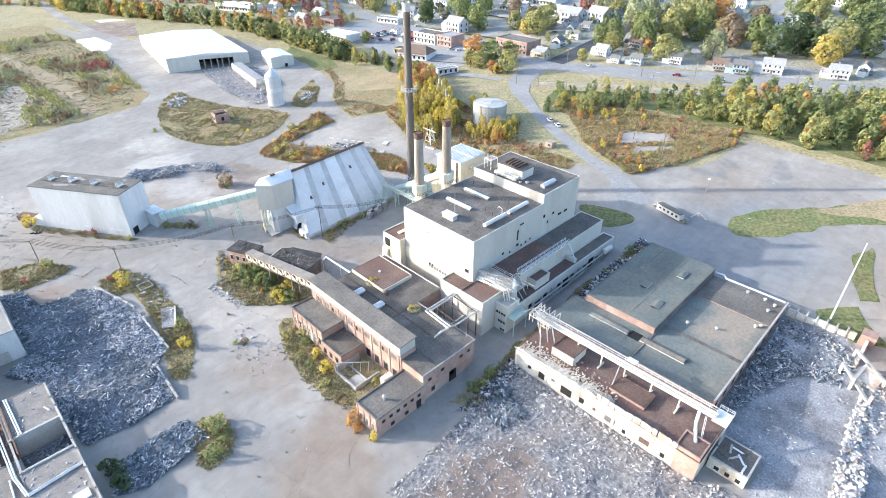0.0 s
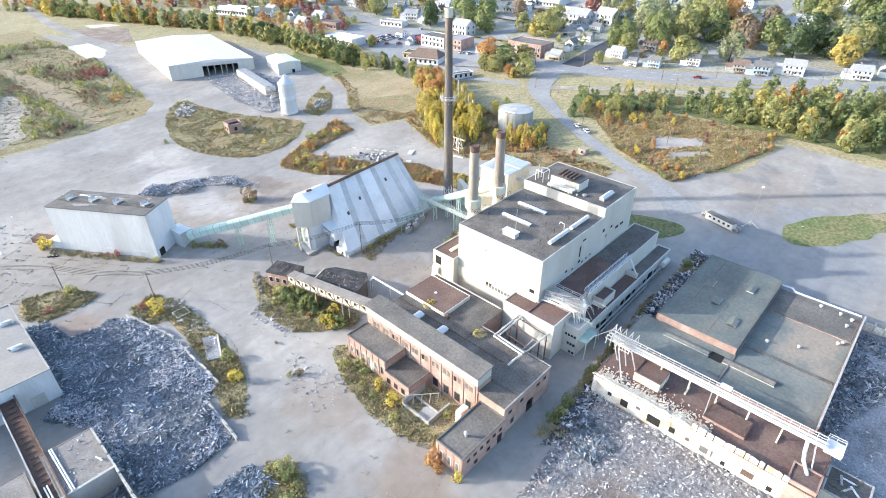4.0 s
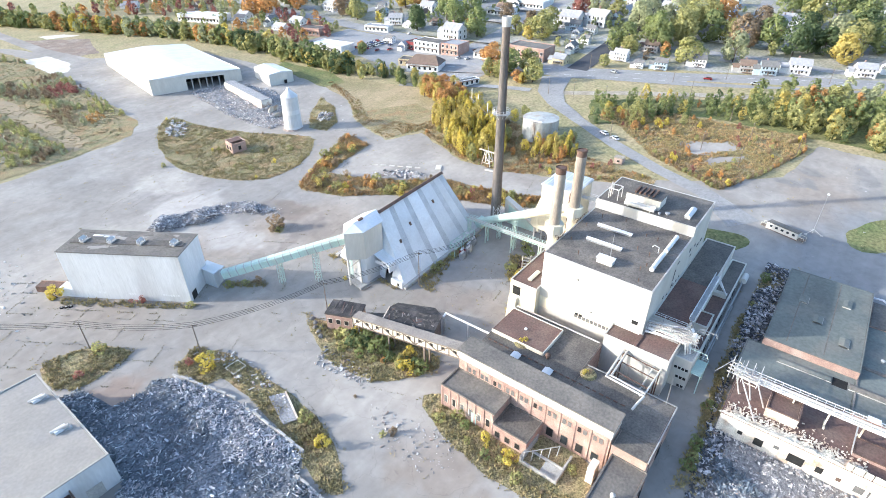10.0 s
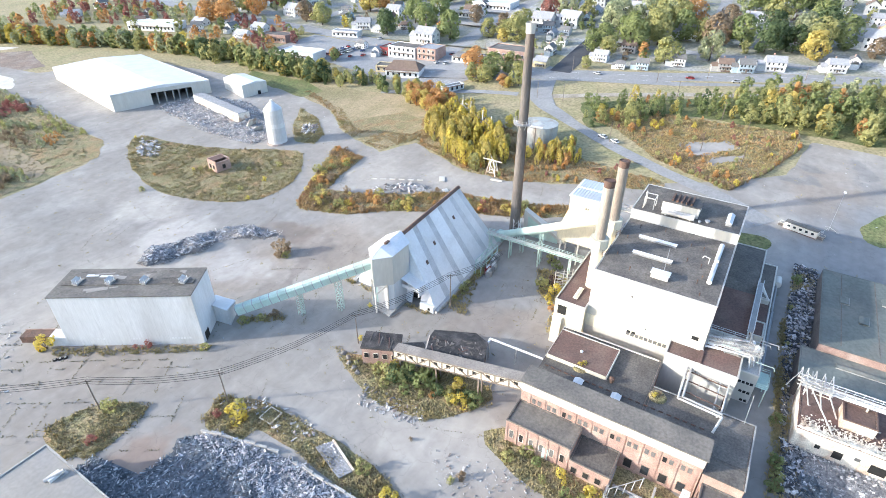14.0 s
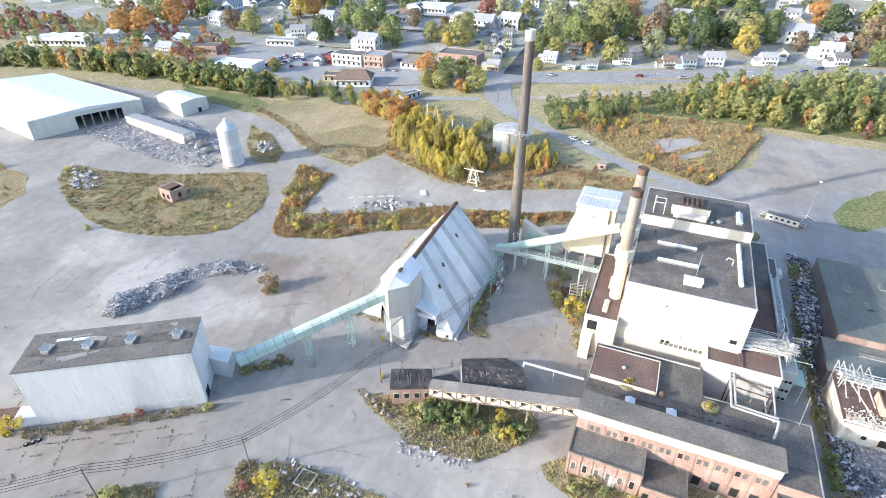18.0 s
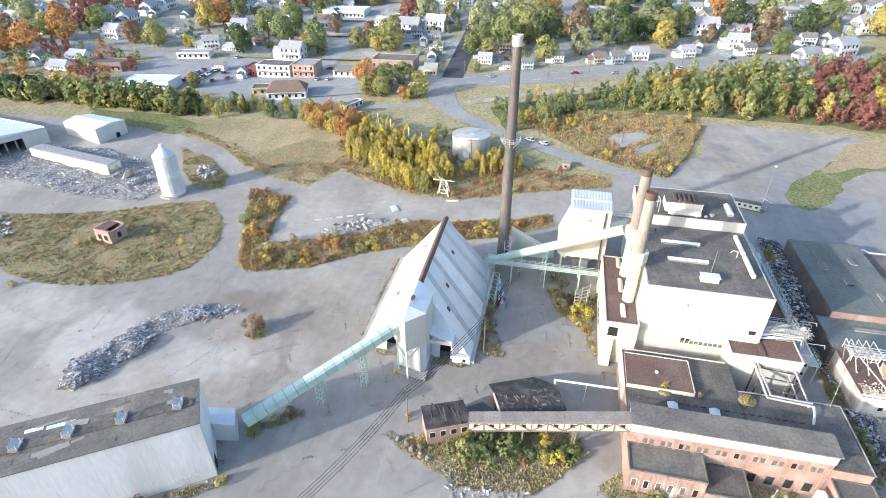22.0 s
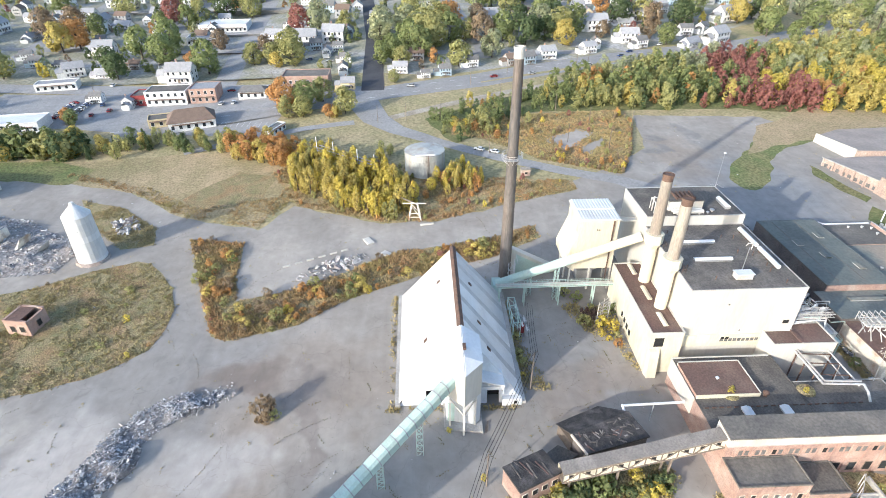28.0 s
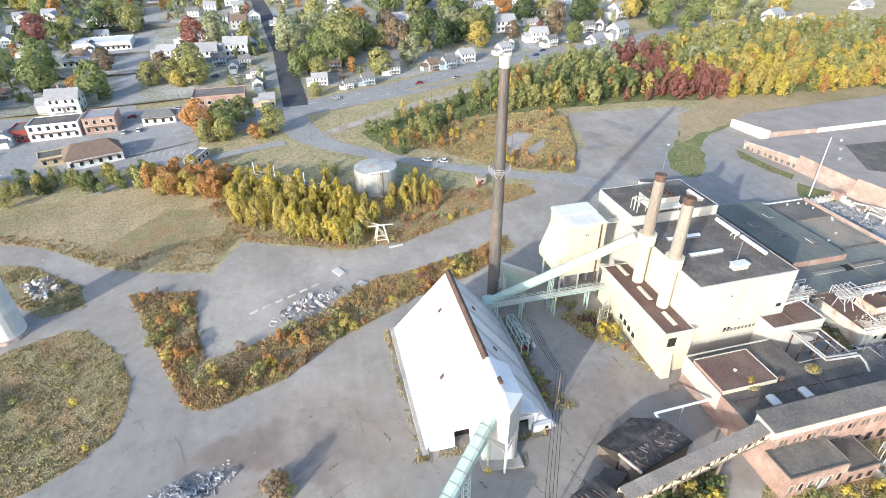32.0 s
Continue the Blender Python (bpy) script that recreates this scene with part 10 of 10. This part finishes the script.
town_grove(((331, 117, "pale", 7.1), (404, 119, "brown", 7.0), (366, 106, "green", 10.2), (389, 93, "dark", 8.4), (425, 92, "olive", 11.7), (367, 86, "dark", 6.8), (392, 75, "pale", 8.4), (355, 68, "gold", 7.9), (376, 66, "olive", 8.1), (427, 67, "green", 9.1), (383, 54, "green", 8.2), (476, 74, "dark", 8.6), (464, 102, "green", 9.9), (463, 114, "green", 9.9), (466, 84, "green", 8.5), (450, 63, "pale", 8.2), (357, 92, "dark", 7.7), (408, 64, "dark", 8.0), (366, 78, "dark", 6.8), (435, 22, "orange", 7.6), (371, 38, "brown", 5.2), (406, 17, "dark", 9.0), (410, -4, "olive", 10.6), (391, -2, "brown", 7.6), (367, 10, "brown", 6.0), (353, 1, "green", 6.5), (390, -22, "dark", 9.0), (419, -44, "green", 9.7), (402, -70, "gold", 8.3), (416, -88, "dark", 10.1)))
town_grove(((398, -92, "olive", 11.2), (369, -74, "green", 9.2), (358, -87, "green", 6.5), (386, -117, "green", 9.9), (421, -150, "pale", 10.9), (374, -129, "olive", 10.7), (377, -157, "pale", 14.7), (393, -198, "gold", 8.9), (426, -129, "pale", 9.2), (415, -172, "green", 12.6), (356, 563, "green", 15.2), (351, 540, "pale", 14.7), (327, 509, "pale", 14.6), (357, 514, "orange", 6.3), (292, 492, "brown", 9.9), (272, 479, "orange", 8.1), (278, 464, "orange", 10.6), (312, 480, "olive", 8.0), (308, 464, "orange", 9.7), (387, 504, "red", 9.1), (344, 479, "red", 10.4), (337, 459, "green", 11.5), (393, 474, "red", 9.5), (312, 413, "brown", 7.8), (311, 395, "olive", 8.1), (311, 332, "dark", 6.5)))
TM = (("green", 7), ("olive", 7), ("orange", 2), ("red", 1), ("pale", 6), ("yellow", 1), ("dark", 2), ("brown", 1))
VAST = {}
for x, y in spread_out(TOWN, 9.2, rs, AV, -0.17):
    if x < 520 and rs.random() < 0.45 and clear(x, y, 6.5) and all(math.hypot(x - a, y - b) > r for a, b, r in GROVE_AT):
        FAR.setdefault(pick(rs, TM), []).append((x, y, rs.uniform(0.45, 1.15)))
for x, y in spread_out(TOWN, 12.5, rs, STREETS[:2], -0.2):
    if x >= 520 and clear(x, y, 6.5):
        VAST.setdefault(pick(rs, TM), []).append((x, y, rs.uniform(1.1, 2.2)))
for k, (c, s) in enumerate(sorted(VAST.items())):
    wood("town_trees", "far " + WORDS[c] + " autumn trees of the town", s, c, 190 + k, 80, 0.9, "trees")
BELT = [(232, 380), (262, 372), (300, 400), (290, 640), (180, 640), (120, 720), (60, 760), (20, 720), (100, 690), (225, 560)]
for x, y in scatter(BELT, 190, rs, 6, [ribbon([(292, 310), (294, 360), (300, 480), (300, 700)], 16)]):
    if clear(x, y, 9):
        FAR.setdefault(pick(rs, (("olive", 4), ("green", 3), ("red", 3), ("orange", 3), ("pale", 2))), []).append((x, y, rs.uniform(0.7, 1.2)))
for k, (c, s) in enumerate(sorted(FAR.items())):
    wood("town_trees", "scattered " + WORDS[c] + " autumn trees of the town", s, c, 90 + k, 150, 0.66, "trees")
# ---- cars, road marks, lamp posts ----
CAR = {}


def car(x, y, rz, colour):
    if colour not in CAR:
        th = thing("car", colour + " car parked by the road", "car", group="parked cars")
        col = dict(white=(0.7, 0.7, 0.7), silver=(0.42, 0.43, 0.45), dark=(0.03, 0.035, 0.045), red=(0.30, 0.03, 0.03), blue=(0.05, 0.09, 0.22))[colour]
        pm = mat(colour + "_car_paint", col, tuple(c * 0.9 for c in col), 2, 0.3, 0, 0.1, fine=0.03)
        part("body", hull(B(), [(x, y * 0.88, z) for x, y, z in ((-2.2, 0.9, 0.4), (2.2, 0.9, 0.4), (-2.2, -0.9, 0.4), (2.2, -0.9, 0.4), (-2.15, 0.85, 0.95), (2.0, 0.85, 0.85), (-2.15, -0.85, 0.95), (2.0, -0.85, 0.85))]), pm, th, local=True)
        part("cabin", hull(B(), [(x, y, z) for x, z in ((-1.9, 0.9), (1.0, 0.9), (-1.4, 1.42), (0.3, 1.42)) for y in (-0.72, 0.72)]), "glass", th, local=True)
        part("roof", box(B(), -1.35, 0.3, -0.66, 0.66, 1.41, 1.46), pm, th, local=True)
        for wx in (-1.4, 1.4):
            for wy in (-0.78, 0.78):
                part("wheel", tube(B(), (wx, wy - 0.1, 0.33), (wx, wy + 0.1, 0.33), 0.33, seg=12), "void", th, local=True)
        CAR[colour] = [th, False]
    pr = CAR[colour]
    m = Matrix.Translation((x, y, gz(x, y) + 0.22)) @ Matrix.Rotation(radians(rz), 4, "Z")
    if not pr[1]:
        pr[1] = True
        pr[0].matrix_basis = m
        return
    copy_thing(pr[0], m)


cols = ["white", "silver", "dark", "red", "blue", "white", "silver"]
car(206, 137, 60, "white")
car(203.5, 131, 55, "white")
for k in range(16):
    car(252 + 2.9 * (k % 8), 330 + 7 * (k // 8), 95, cols[(k * 3) % 7])
for x, y, r in ((283, 166, 80), (296, 120, 105), (300, 98, 108), (314, 62, 110), (330, 38, 112), (291, 242, 85), (287, 262, 85), (292, 300, 88), (262, 315, 10), (256, 321, 20), (270, 322, 15), (300, 330, 0), (330, 215, 90), (336, 228, 90), (268, 262, 0), (269, 256, 0), (352, 5, 120), (338, 30, 110)):
    car(x, y, r, cols[int(x + y) % 7])
for k in range(14):
    x, y = 236 + 1.8 * k * 0.2, 228 + 2.7 * k
    if y < 262:
        raw("parking_line", [(a, b, gz(a, b) + 0.2) for a, b in ((x, y), (x + 5, y - 0.4), (x + 5, y - 0.25), (x, y + 0.15))], [(0, 1, 2, 3)], "aroof", "white painted parking line", "marking", "structure")
for k in range(26):
    f0 = k / 26
    i = min(6, int(f0 * 7))
    a, b = Vector(HIGHWAY[i]), Vector(HIGHWAY[i + 1])
    p = a.lerp(b, f0 * 7 - i)
    d = (b - a).normalized()
    n = Vector((-d.y, d.x)) * 0.12
    for o in (-4.4, 4.4):
        c = p + Vector((-d.y, d.x)) * o
        raw("lane_mark", [(q.x, q.y, gz(q.x, q.y) + 0.22) for q in (c - d * 2 - n, c + d * 2 - n, c + d * 2 + n, c - d * 2 + n)], [(0, 1, 2, 3)], "aroof", "white painted lane mark", "marking", "structure")
lp = None
for x, y in ((236, 181), (238, 168), (262, 200), (282, 180), (270, 205), (300, 112), (318, 68), (290, 240), (286, 285), (280, 330), (240, 152), (212, 98), (205, 82), (230, 84), (203, 133), (322, 60), (268, 120), (284, 134), (247, 96), (225, 66), (262, 232)):
    z = gz(x, y)
    if lp is None:
        lp = thing("street_pole", "grey wooden street pole with a short arm", "pole", (x, y, z), group="street poles")
        part("shaft", tube(B(), (x, y, z - 0.2), (x, y, z + 8.5), 0.16, 0.1, 7), "wood", lp)
        part("arm", bar(B(), (x, y, z + 8), (x - 1.4, y, z + 8.3), 0.08), "greysteel", lp)
    else:
        copy_thing(lp, Matrix.Translation((x, y, z)))
